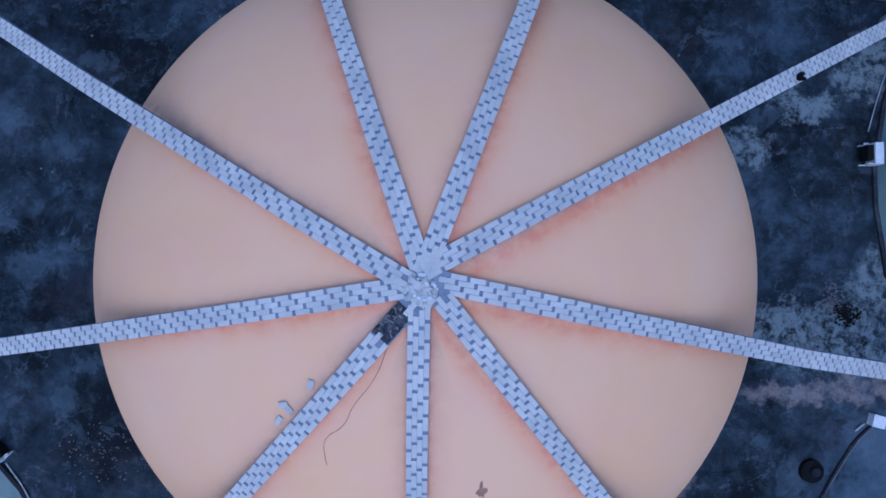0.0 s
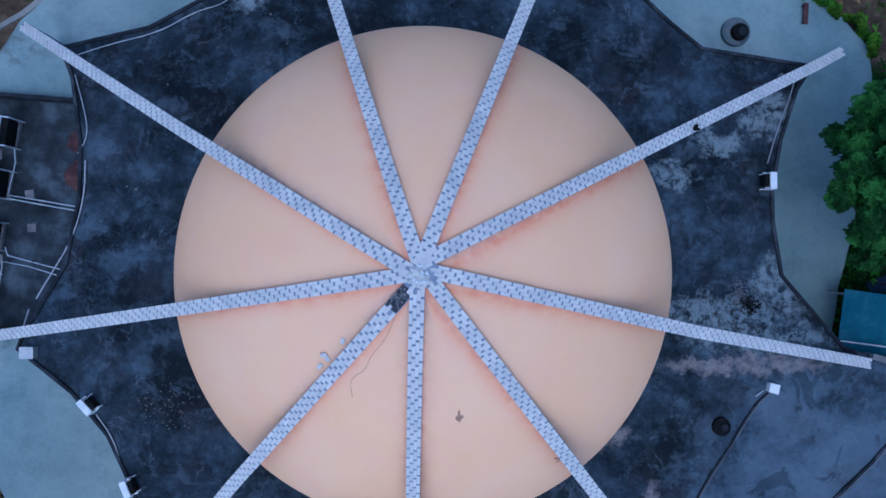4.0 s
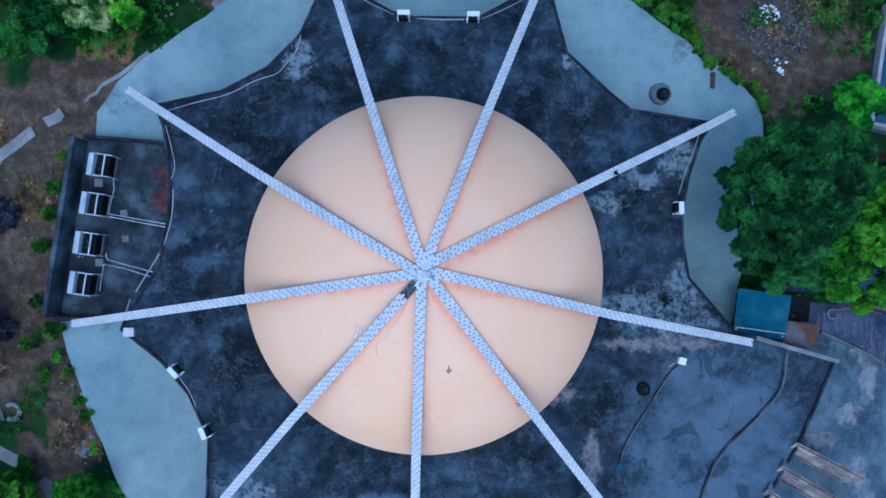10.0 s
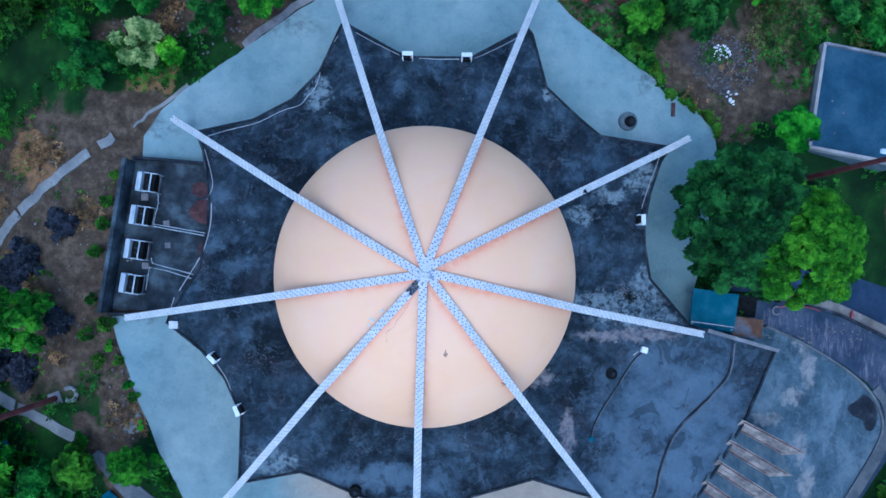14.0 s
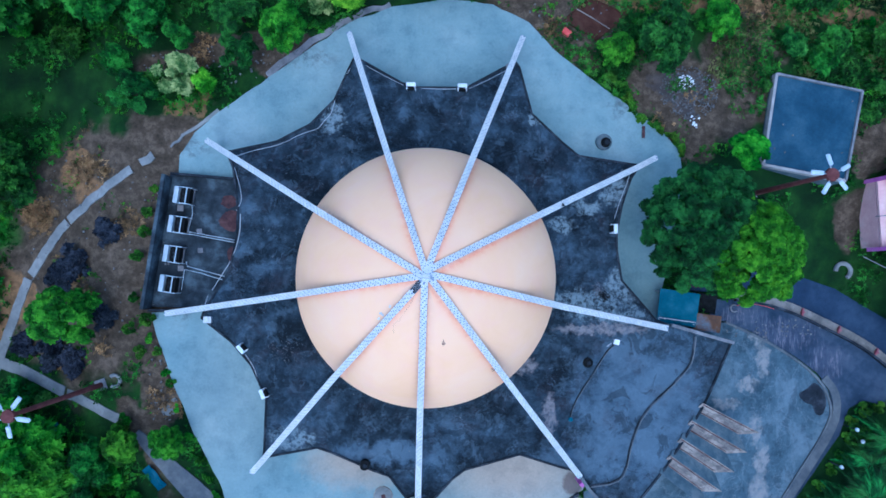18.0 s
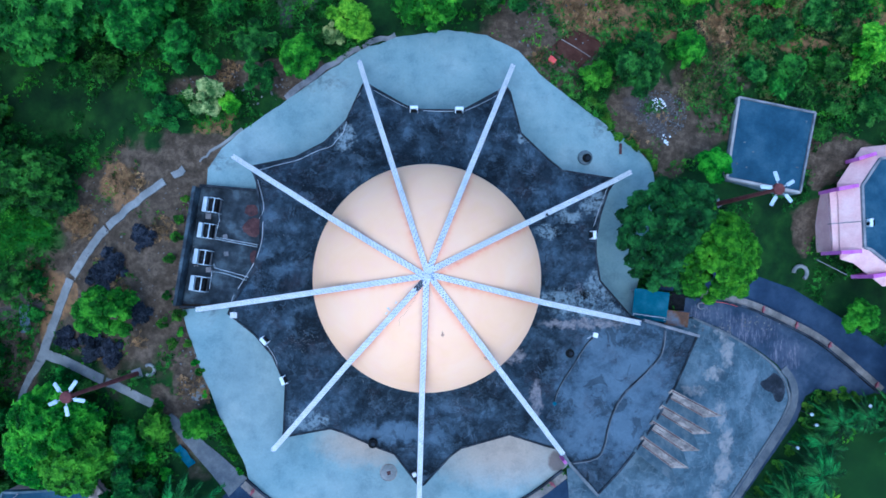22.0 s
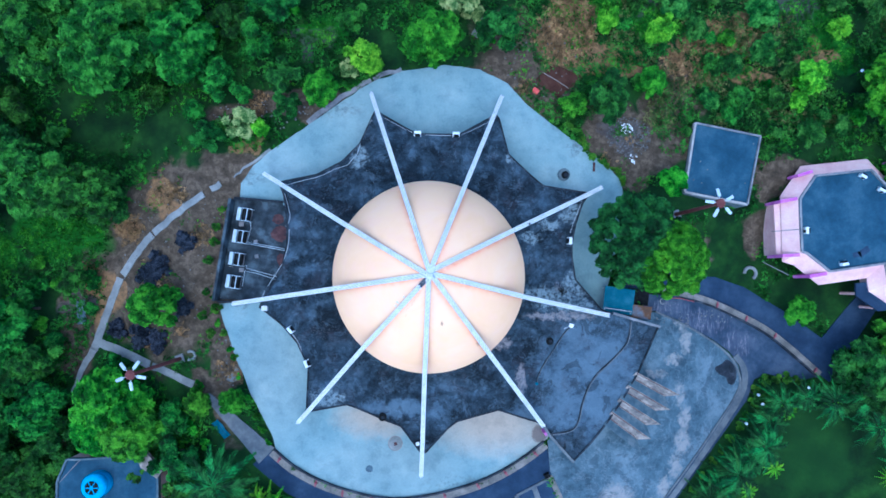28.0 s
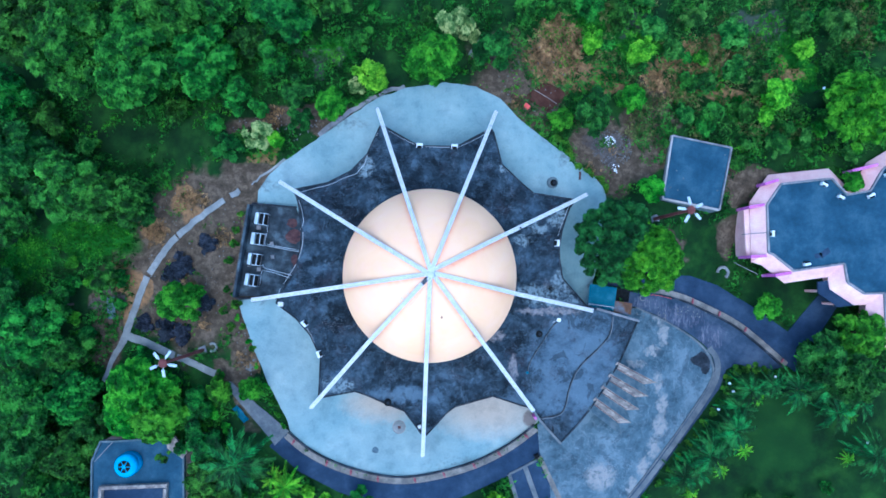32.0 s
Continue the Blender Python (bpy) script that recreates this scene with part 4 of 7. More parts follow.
# drain channels and hoses that lie on the porch roof
for line, w_ in (([(18.55, -4.1), (18.35, -5.7), (17.9, -6.4), (16.9, -7.4), (14.9, -9.2), (14.0, -11.2), (13.6, -13.4), (12.9, -14.0), (11.2, -14.2)], 0.10), ([(12.85, -4.55), (12.3, -5.0), (11.2, -6.7), (10.2, -8.2), (9.85, -9.0), (9.75, -9.5)], 0.06)):
    bm = bmesh.new()
    band(bm, dense(rounded(spread(line), 1, False), 0.3, False, 0.03, 8), w_, shell, 0.0, 0.07)
    part("drain_channel", bm, M_DARKEDGE, hall, "dark raised drain line")
    bm = bmesh.new()
    band(bm, dense(rounded(spread(line), 1, False), 0.5, False), w_ * 0.7, shell, 0.0, 0.05, offset=w_)
    part("drain_edge", bm, M_FOOT, hall)

# folded-plate canopy over the steps
canopy = thing("porch_canopy", (19.3, -12.5, 0), "zigzag folded concrete canopy with brown-stained tan plates", "canopy")
ROOT0, ROOT1 = Vector((19.35, -8.8)), Vector((16.25, -13.6))
FOLDS = 4
for k in range(FOLDS):
    a = ROOT0.lerp(ROOT1, k / FOLDS)
    b = ROOT0.lerp(ROOT1, (k + 1) / FOLDS)
    mid = a.lerp(b, 0.5)
    # top-lit slopes coloured tan, valley slopes grey-green: the folds' shading is in the colour
    for p0, p1, z0, z1, l0, l1, m_, lab in ((a, mid, 2.15, 1.7, 1.08, 0.86, M_TAN, "brown-stained tan plate"), (mid, b, 1.7, 2.15, 0.86, 1.08, M_GREYFOLD, "grey-green plate with the fold's shaded side put into its colour")):
        bm = bmesh.new()
        q0, q1 = (p + Vector((3.95, -2.05)).lerp(Vector((3.4, -2.65)), (ROOT0 - p).length / 5.7) * l for p, l in ((p0, l0), (p1, l1)))
        top = [(p0.x, p0.y, z0), (p1.x, p1.y, z1), (q1.x, q1.y, z1 - 0.55), (q0.x, q0.y, z0 - 0.55)]
        tv = [bm.verts.new(v) for v in top]
        bv = [bm.verts.new((x, y, z - 0.12)) for x, y, z in top]
        bm.faces.new(tv)
        bm.faces.new(bv[::-1])
        for i in range(4):
            bm.faces.new((tv[i], bv[i], bv[(i + 1) % 4], tv[(i + 1) % 4]))
        bmesh.ops.subdivide_edges(bm, edges=bm.edges[:], cuts=2, use_grid_fill=True)
        part("fold_plate", bm, m_, canopy, lab)
        if m_ is M_TAN:
            for u0, wide, mm, lab2 in ((0.08, 0.07, M_OXIDE, "rusty brown run-off streak"), (0.86, 0.06, M_OXIDE, "rusty brown run-off streak"), (0.45, 0.05, M_KERB, "pale worn streak")):
                bm = bmesh.new()
                quad_slab(bm, [tuple(Vector(top[0]).lerp(Vector(top[1]), u).lerp(Vector(top[3]).lerp(Vector(top[2]), u), w) + Vector((0, 0, 0.012))) for u, w in ((u0, 0.02), (u0 + wide * 1.6, 0.02), (u0 + wide, 0.93), (u0, 0.93))], 0.01)
                part("streak", bm, mm, canopy, lab2)


# ---- plants ----
def leaf_cloud(rng, pos, nrm, length, width, along=None):
    """Rhombic leaves at pos, facing nrm, lying along a given direction or any; every leaf stands alone."""
    n = len(pos)
    nrm = nrm / np.linalg.norm(nrm, axis=1, keepdims=True)
    if along is None:
        along = rng.normal(size=(n, 3))
    b = np.cross(nrm, along)
    b /= np.linalg.norm(b, axis=1, keepdims=True) + 1e-9
    t = np.cross(b, nrm)
    ln = (length * rng.uniform(0.65, 1.3, n))[:, None]
    wd = (width * rng.uniform(0.7, 1.2, n))[:, None]
    v = np.stack([pos - t * ln / 2, pos + b * wd / 2 - nrm * wd * 0.15, pos + t * ln / 2 - nrm * ln * 0.12, pos - b * wd / 2 - nrm * wd * 0.15], 1).reshape(-1, 3)
    return v, np.arange(4 * n).reshape(-1, 4)


def rosettes(rng, base, out, reach, leaves, wide):
    """Tufts of leaves: the leaves of a tuft spread from one twig tip and droop, as one piece."""
    k = len(base)
    up = out + np.array([0, 0, 0.6])
    up /= np.linalg.norm(up, axis=1, keepdims=True)
    a = np.cross(up, rng.normal(size=(k, 3)))
    a /= np.linalg.norm(a, axis=1, keepdims=True)
    b = np.cross(up, a)
    size = reach * rng.uniform(0.65, 1.3, k)
    v = np.empty((k, 1 + 3 * leaves, 3))
    v[:, 0] = base
    for q in range(leaves):
        th = 2 * np.pi * (q + rng.uniform(-0.35, 0.35, k)) / leaves
        flat = a * np.cos(th)[:, None] + b * np.sin(th)[:, None]
        d = flat + up * rng.uniform(-0.1, 0.55, k)[:, None]
        s = np.cross(up, flat)
        ln = (size * rng.uniform(0.6, 1.2, k))[:, None]
        mid = base + d * ln * 0.55
        v[:, 1 + 3 * q] = mid + s * ln * wide / 2
        v[:, 2 + 3 * q] = base + d * ln - up * ln * 0.22
        v[:, 3 + 3 * q] = mid - s * ln * wide / 2
    row = np.arange(k)[:, None] * (1 + 3 * leaves)
    f = np.stack([np.concatenate([row, row + 1 + 3 * q, row + 2 + 3 * q, row + 3 + 3 * q], 1) for q in range(leaves)], 1).reshape(-1, 4)
    return v.reshape(-1, 3), f


def crown_mesh(name, seed, radius, height, lobes, count, leaf, material, reach=0.0, even=False):
    """A crown of rounded lobes; each lobe carries tufts of leaves over a looser filling."""
    rng = np.random.default_rng(seed)
    reach = reach or 1.75 * leaf
    d = rng.normal(size=(lobes, 3))
    d /= np.linalg.norm(d, axis=1, keepdims=True)
    c = d * (rng.uniform(0.10, 1, lobes) ** 0.5)[:, None] * np.array([radius * 0.76, radius * 0.76, height * 0.30])
    c[:, 2] -= 0.10 * height * (np.hypot(c[:, 0], c[:, 1]) / radius) ** 2
    lr = radius * rng.uniform(0.10, 0.25, lobes)
    if even:
        i = np.arange(lobes)
        rho = radius * 0.86 * np.sqrt((i + 0.5) / lobes) * rng.uniform(0.93, 1.05, lobes)
        th = 2.39996 * i + rng.uniform(-0.25, 0.25, lobes)
        c = np.stack([rho * np.cos(th), rho * np.sin(th), height * (0.34 - 0.50 * (rho / radius) ** 2 + rng.uniform(-0.07, 0.07, lobes))], 1)
        lr = radius * rng.uniform(0.7, 1.25, lobes) / lobes ** 0.5 * 1.25
    fill = int(count * 0.28)
    pick = rng.choice(lobes, fill, p=lr ** 2 / (lr ** 2).sum())
    u = rng.normal(size=(fill, 3))
    u /= np.linalg.norm(u, axis=1, keepdims=True)
    u[:, 2] = np.where(u[:, 2] < -0.35, -u[:, 2], u[:, 2])
    pos = c[pick] + u * (lr[pick] * rng.uniform(0.25, 0.8, fill))[:, None]
    nrm = u + rng.normal(size=(fill, 3)) * 0.45 + np.array([0, 0, 0.35])
    v1, f1 = leaf_cloud(rng, pos, nrm, leaf, leaf * 0.5)
    k = int(count * 0.72 / 9)
    pick = rng.choice(lobes, k, p=lr ** 2 / (lr ** 2).sum())
    u = rng.normal(size=(k, 3))
    u[:, 2] = np.abs(u[:, 2]) * 1.1
    u /= np.linalg.norm(u, axis=1, keepdims=True)
    base = c[pick] + u * (lr[pick] * rng.uniform(0.7, 1.1, k))[:, None]
    v2, f2 = rosettes(rng, base, u, reach, 9, 0.50)
    v = np.concatenate([v1, v2])
    v[:, 2] += height * 0.62
    f = np.concatenate([f1, f2 + len(v1)])
    return mesh_from(name, v.tolist(), f.tolist(), material), c + np.array([0, 0, height * 0.62])


def make_tree(name, seed, radius, height, lobes, count, leaf, material, label, category="tree", trunk=True, group="", even=False):
    t = thing(name, (0, 0, 0), label, category, group)
    me, centres = crown_mesh("crown" if trunk else "foliage", seed, radius, height, lobes, count, leaf, material, even=even)
    put(new("crown" if trunk else "foliage", me), t)
    bm = bmesh.new()
    base = 0.055 * radius + 0.03
    if trunk:
        tube(bm, [(0, 0, -0.4), (0.02 * radius, 0, height * 0.2), (0, 0.03 * radius, height * 0.42)], base, 8, base * 0.6)
    for c in centres[:6 if trunk else 4]:
        tube(bm, [(0, 0.0, -0.3 if not trunk else height * 0.3), (c[0] * 0.5, c[1] * 0.5, c[2] * 0.72), (c[0], c[1], c[2])], base * 0.5, 5, base * 0.15)
    part("trunk" if trunk else "stems", bm, M_WOOD, t)
    return t


def make_palm(name, seed, radius, fronds, material, label, trunk_h):
    rnd = random.Random(seed)
    t = thing(name, (0, 0, 0), label, "palm")
    bm = bmesh.new()
    tube(bm, [(0, 0, -0.4), (0.05, 0.02, trunk_h * 0.5), (0, 0, trunk_h)], 0.16, 8, 0.12)
    part("trunk", bm, M_WOOD, t)
    for k in range(fronds):
        bm = bmesh.new()
        a = 2 * math.pi * (k + rnd.uniform(-0.3, 0.3)) / fronds
        rise = rnd.uniform(0.15, 0.55)
        L = radius * rnd.uniform(0.8, 1.1)
        d, s = Vector((math.cos(a), math.sin(a), 0)), Vector((-math.sin(a), math.cos(a), 0))
        spine = [d * (L * u) + Vector((0, 0, trunk_h + L * (rise * u - 0.75 * u * u))) for u in [i / 9 for i in range(10)]]
        tube(bm, spine, 0.035, 4, 0.008)
        for i in range(34):
            u = 0.10 + 0.88 * i / 33
            p = d * (L * u) + Vector((0, 0, trunk_h + L * (rise * u - 0.75 * u * u)))
            ll = radius * rnd.uniform(0.20, 0.27) * (1 - 0.75 * abs(u - 0.35) / 0.65)
            for sg in (1, -1):
                tip = p + (s * sg * rnd.uniform(0.5, 0.7) + d * rnd.uniform(0.8, 1.05) + Vector((0, 0, -0.34 + rnd.uniform(-0.2, 0.2)))) * ll
                w = d * 0.034 * radius / 2.2
                bm.faces.new([bm.verts.new(p - w), bm.verts.new(p + w), bm.verts.new((p + tip) / 2 + w), bm.verts.new(tip), bm.verts.new((p + tip) / 2 - w)])
        part("frond", bm, material, t)
    return t


def plant_out(kinds, rows, base_r, seed, sink=0.05):
    """Places copies of the kinds at rows of x, y and crown radius; the first places take the kinds themselves."""
    rnd = random.Random(seed)
    todo = []
    for k, (x, y, r) in enumerate(rows):
        s = 1.14 * r / base_r
        m = Matrix.Translation((x, y, land(x, y) - sink)) @ Matrix.Rotation(rnd.uniform(0, 6.28), 4, 'Z') @ Matrix.Diagonal((s * rnd.uniform(0.93, 1.07), s * rnd.uniform(0.93, 1.07), s * rnd.uniform(0.85, 1.15), 1))
        todo.append((kinds[k % len(kinds)], k < len(kinds), m))
    for kind, own, m in todo:
        if not own:
            copy_thing(kind, m)
    for kind, own, m in todo:
        if own:
            kind.matrix_basis = m


# ---- ribs of glazed brick ----
LIFT_R = 3.5                         # here the rib leaves the dome and flies on as a flat arch
LIFT_Z = dome_z(LIFT_R) + 0.10
LIFT_S = LIFT_R / (dome_z(LIFT_R) - RIM - CAP_H + BALL)


def rib_z(r):
    """Top of the rib: on the dome, then an arch that falls to its foot on the apron."""
    if r <= LIFT_R:
        return dome_z(r) + 0.10
    q = r - LIFT_R
    return LIFT_Z - LIFT_S * q - 0.0063 * q * q


def brick_mesh():
    bm = bmesh.new()
    r = bmesh.ops.create_cube(bm, size=1.0)
    top = [e for e in bm.edges if all(v.co.z > 0 for v in e.verts)]
    bmesh.ops.bevel(bm, geom=top, offset=0.03, segments=1, affect='EDGES')
    me = bpy.data.meshes.new("brick")
    bm.to_mesh(me)
    bm.free()
    me.materials.append(M_TILE)
    return me


BRICK = brick_mesh()
SHIFT = [(0.30, 0.10, -0.12), (0.08, 0.09, 0.09), (-0.12, -0.07, -0.06), (0.00, 0.11, 0.11), (-0.10, -0.02, 0.04), (0.02, -0.03, 0.12), (-0.03, -0.03, 0.04), (0.20, 0.03, -0.06), (0.22, 0.00, 0.04)]   # the ribs are a little out of true
RIB_ENDS = [18.4, 18.5, 18.15, 18.1, 18.2, 17.9, 18.3, 17.2, 17.0]
for k in range(9):
    ang = RIB0 + 40 * k
    ca, sa = math.cos(radians(ang)), math.sin(radians(ang))
    end = RIB_ENDS[k]
    rib = thing("dome_rib", (ca * end, sa * end, 0.2), "long radial rib clad in rows of white glazed bricks", "rib", "ribs of the dome")
    # profile by arc length
    s0, s1, s2 = SHIFT[k]
    prof = []
    r = 0.16
    while r < end:
        prof.append((r, rib_z(r)))
        r += 0.04
    prof.append((end, rib_z(end)))
    arc = [0.0]
    for (r0, z0), (r1, z1) in zip(prof, prof[1:]):
        arc.append(arc[-1] + math.hypot(r1 - r0, z1 - z0))

    def at(s):
        s = min(max(s, 0), arc[-1] - 1e-6)
        i = int(np.searchsorted(arc, s, side="right")) - 1
        u = (s - arc[i]) / (arc[i + 1] - arc[i])
        (r0, z0), (r1, z1) = prof[i], prof[i + 1]
        return r0 + (r1 - r0) * u, z0 + (z1 - z0) * u, math.atan2(z1 - z0, r1 - r0)

    def side(r):
        return s0 + (s1 - s0) * r / 8.5 if r < 8.5 else s1 + (s2 - s1) * min(1.0, (r - 8.5) / 8.0)

    def width(r):
        return 0.395
    # body: a mortar-coloured beam under the bricks, deepening to a buttress where it leaves the roof
    bm = bmesh.new()
    rows = []
    for i in range(0, len(prof), 6):
        r, z = prof[i] if i + 6 < len(prof) else prof[-1]
        w = width(r) / 2 - 0.002
        deep = 0.34 + 0.22 * smoothstep(3.0, 9.0, r)
        low_z = z - deep if r < end - 0.55 else 0.15
        row = []
        for o, zz in ((-w, low_z), (-w, z + 0.010), (w, z + 0.010), (w, low_z)):
            o += side(r)
            row.append(bm.verts.new((ca * r - sa * o, sa * r + ca * o, zz)))
        rows.append(row)
    for r0, r1 in zip(rows, rows[1:]):
        for i in range(3):
            bm.faces.new((r0[i], r0[i + 1], r1[i + 1], r1[i]))
        bm.faces.new((r0[3], r0[0], r1[0], r1[3]))
    bm.faces.new(rows[0])
    bm.faces.new(rows[-1][::-1])
    part("beam", bm, M_JOINT, rib, "grey mortar bed of the rib")
    rnd = random.Random(50 + k)
    pitch = 0.31
    for j in range(4):
        s = 0.02 + pitch * ((-0.37 * j + 0.37 * k) % 1.0)
        while s < arc[-1] - 0.05:
            r, z, slope = at(s)
            L = 0.35 - 0.05 * min(1.0, r / 9.0)
            r, z, slope = at(s + L / 2 - 0.02)
            if not (k == 4 + 1 and 0.42 < r < 1.12) and s + L * 0.6 < arc[-1]:
                w = width(r) / 4
                o = (j - 1.5) * w + side(r)
                rough = 3.0 if (k == 8 and 2.6 < r < 3.1) else 1.0
                b = new("brick", BRICK)
                b.parent = rib
                b.matrix_parent_inverse = Matrix.Translation(rib.location).inverted()
                b.matrix_basis = (Matrix.Translation((ca * r - sa * o, sa * r + ca * o, z + rnd.uniform(-0.003, 0.003) * rough)) @ Matrix.Rotation(radians(ang + rnd.uniform(-0.8, 0.8) * rough), 4, 'Z')
                                  @ Matrix.Rotation(-slope, 4, 'Y') @ Matrix.Diagonal((L * 0.81, w - 0.004, 0.05, 1)))
            s += L
    if k == 5:
        for i in range(7):
            r = 0.46 + 0.1 * i
            bm = bmesh.new()
            box(bm, (ca * r, sa * r, rib_z(r) - 0.005), (0.115, 0.37, 0.05), ang + rnd.uniform(-3, 3), 0.004)
            part("bare_bed", bm, M_BED, rib, "dark bare bed where bricks are missing")
        for i in range(34):
            r, o = rnd.uniform(0.46, 1.08), rnd.uniform(-0.18, 0.18)
            bm = bmesh.new()
            box(bm, (ca * r - sa * o, sa * r + ca * o, rib_z(r) + 0.018), (rnd.uniform(0.03, 0.10), rnd.uniform(0.008, 0.02), 0.02), ang + rnd.choice((0, 40, 90, 90, -30)) + rnd.uniform(-20, 20))
            part("torn_mortar", bm, M_CEMENT, rib, "grey torn mortar line")

hub = thing("dome_finial", (0, 0, dome_z(0)), "rough white plaster boss where the ribs meet", "finial")
bm = bmesh.new()
bmesh.ops.create_icosphere(bm, subdivisions=4, radius=0.30, matrix=Matrix.Translation((0, 0, dome_z(0) + 0.06)) @ Matrix.Diagonal((1, 1, 0.42, 1)))
for v_ in bm.verts:
    q = v_.co - Vector((0, 0, dome_z(0)))
    f_ = 0.16 * noise.noise(q * 11) + 0.10 * noise.noise(q * 26)
    hole = max(0.0, 1 - math.hypot(q.x + 0.03, q.y) / 0.10)
    v_.co += Vector((q.x * f_ * 2.2, q.y * f_ * 2.2, f_ * 0.45 - 0.10 * hole))
part("boss", bm, M_TILE, hub, "lumpy white plaster boss")
rnd = random.Random(9)
for i in range(16):
    a = 2 * math.pi * (i + rnd.uniform(-0.35, 0.35)) / 16
    q = rnd.uniform(0.13, 0.31)
    bm = bmesh.new()
    box(bm, (q * math.cos(a), q * math.sin(a), dome_z(0) + 0.12 + rnd.uniform(0, 0.05)), (rnd.uniform(0.06, 0.15), rnd.uniform(0.03, 0.07), rnd.uniform(0.04, 0.07)), math.degrees(a) + 90 + rnd.uniform(-45, 45), 0.012, rnd.uniform(-18, 18))
    part("plaster_lump", bm, M_WHITE if i % 3 else M_TILE, hub, "broken lump of white plaster")
# loose bricks, a wire and a dark lump on the dome
for x, y, a in ((-2.05, -1.7, 75), (-2.6, -2.1, 10), (-2.72, -2.42, 50), (-2.5, -2.2, 130)):
    r = math.hypot(x, y)
    b = new("loose_brick", BRICK.copy())
    b.matrix_basis = Matrix.Translation((x, y, dome_z(r) + 0.035)) @ Matrix.Rotation(radians(a), 4, 'Z') @ Matrix.Rotation(0.2, 4, 'X') @ Matrix.Diagonal((0.16, 0.10, 0.06, 1))
    tagged(b, "loose chipped blue-white brick lying on the dome", "brick", "loose bricks on the dome")
line = dense(rounded([(-0.6, -0.95), (-0.85, -1.6), (-1.3, -2.1), (-1.45, -2.5), (-1.9, -2.75), (-1.85, -3.3)], 2, False), 0.12, False)
bm = bmesh.new()
tube(bm, [(x, y, dome_z(math.hypot(x, y)) + 0.005) for x, y in line], 0.006, 5)
tagged(link_mesh("loose_wire", bm, M_SMUDGE), "thin rusty wire trailing down the dome", "wire")
for cx, cy, rx_, ry_, lab in ((1.06, -3.9, 0.11, 0.24, "small patch of flaked brown paint on the dome"), (4.35, -5.75, 0.36, 0.16, "scuffed grey-brown patch low on the dome")):
    edge = [(cx + rx_ * (1 + 0.5 * math.sin(7.3 * i + cx)) * math.cos(i * 0.2618) * 0.75, cy + ry_ * (1 + 0.45 * math.sin(5.1 * i + cy)) * math.sin(i * 0.2618) * 0.75) for i in range(24)]
    tagged(link_mesh("flaked_paint", draped(edge, lambda x, y: dome_z(math.hypot(x, y)), 0.006, 0.01, 0.1, True), M_SMUDGE), lab, "flaked paint")
r_ = 9.74
bm = bmesh.new()
box(bm, (r_ * math.cos(radians(RIB0)), r_ * math.sin(radians(RIB0)), rib_z(r_) + 0.09), (0.20, 0.11, 0.15), 60, 0.03)
box(bm, (r_ * math.cos(radians(RIB0)) + 0.08, r_ * math.sin(radians(RIB0)) - 0.05, rib_z(r_) + 0.05), (0.16, 0.08, 0.06), 10, 0.02)
tagged(link_mesh("broken_bracket", bm, M_BLACK), "small dark broken bracket fixed on a rib", "bracket")


# ---- plant on the roof and in the yard ----
def make_split_unit():
    """A split air conditioner's outdoor unit on a steel stand; it faces -x, its stand reaches back to +x."""
    t = thing("outdoor_unit", (0, 0, 0), "white outdoor air-conditioning unit on a steel stand", "air conditioner", "outdoor units at the roof edge")
    bm = bmesh.new()
    box(bm, (0, 0, 0.42), (0.32, 0.80, 0.56), 0, 0.02)
    cab = part("cabinet", bm, M_WHITE, t)
    bm = bmesh.new()
    cone(bm, (0, 0, 0), 0.22, 0.22, 0.03, 18)
    bmesh.ops.transform(bm, matrix=Matrix.Translation((-0.16, -0.1, 0.42)) @ Matrix.Rotation(radians(-90), 4, 'Y'), verts=bm.verts)
    part("fan_grille", bm, M_BLACK, cab)
    bm = bmesh.new()
    box(bm, (0.27, -0.04, 0.40), (0.22, 0.56, 0.46), 0, 0.01)
    part("coil", bm, M_BLACK, t, "dark finned coil")
    for y in (-0.36, 0.36):
        bm = bmesh.new()
        box(bm, (0.12, y, 0.12), (0.52, 0.045, 0.045))
        part("stand_rail", bm, M_WHITE, t)
    bm = bmesh.new()
    box(bm, (0.2, 0.36, 0.56), (0.3, 0.04, 0.03))
    part("side_bracket", bm, M_WHITE, t)
    for x in (-0.12, 0.34):
        for y in (-0.36, 0.36):
            bm = bmesh.new()
            box(bm, (x, y, 0.05), (0.05, 0.05, 0.14))
            part("leg", bm, M_STEEL, t)
    bm = bmesh.new()
    box(bm, (0.26, -0.37, 0.36), (0.2, 0.12, 0.03), 0, 0.01)
    part("service_cover", bm, M_WHITE, t)
    return t


unit = make_split_unit()
units = [(13.08, 3.35, 180), (-1.1, 13.35, -90), (2.48, 13.3, -90), (-12.6, -4.92, 42), (-11.1, -7.95, 22)]
for x, y, a in units[1:]:
    copy_thing(unit, pose(x, y, shell(x, y) + 0.02, 0, 0, a) @ Matrix.Scale(0.8, 4))
unit.matrix_basis = pose(units[0][0], units[0][1], shell(units[0][0], units[0][1]) + 0.02, 0, 0, units[0][2]) @ Matrix.Scale(0.8, 4)


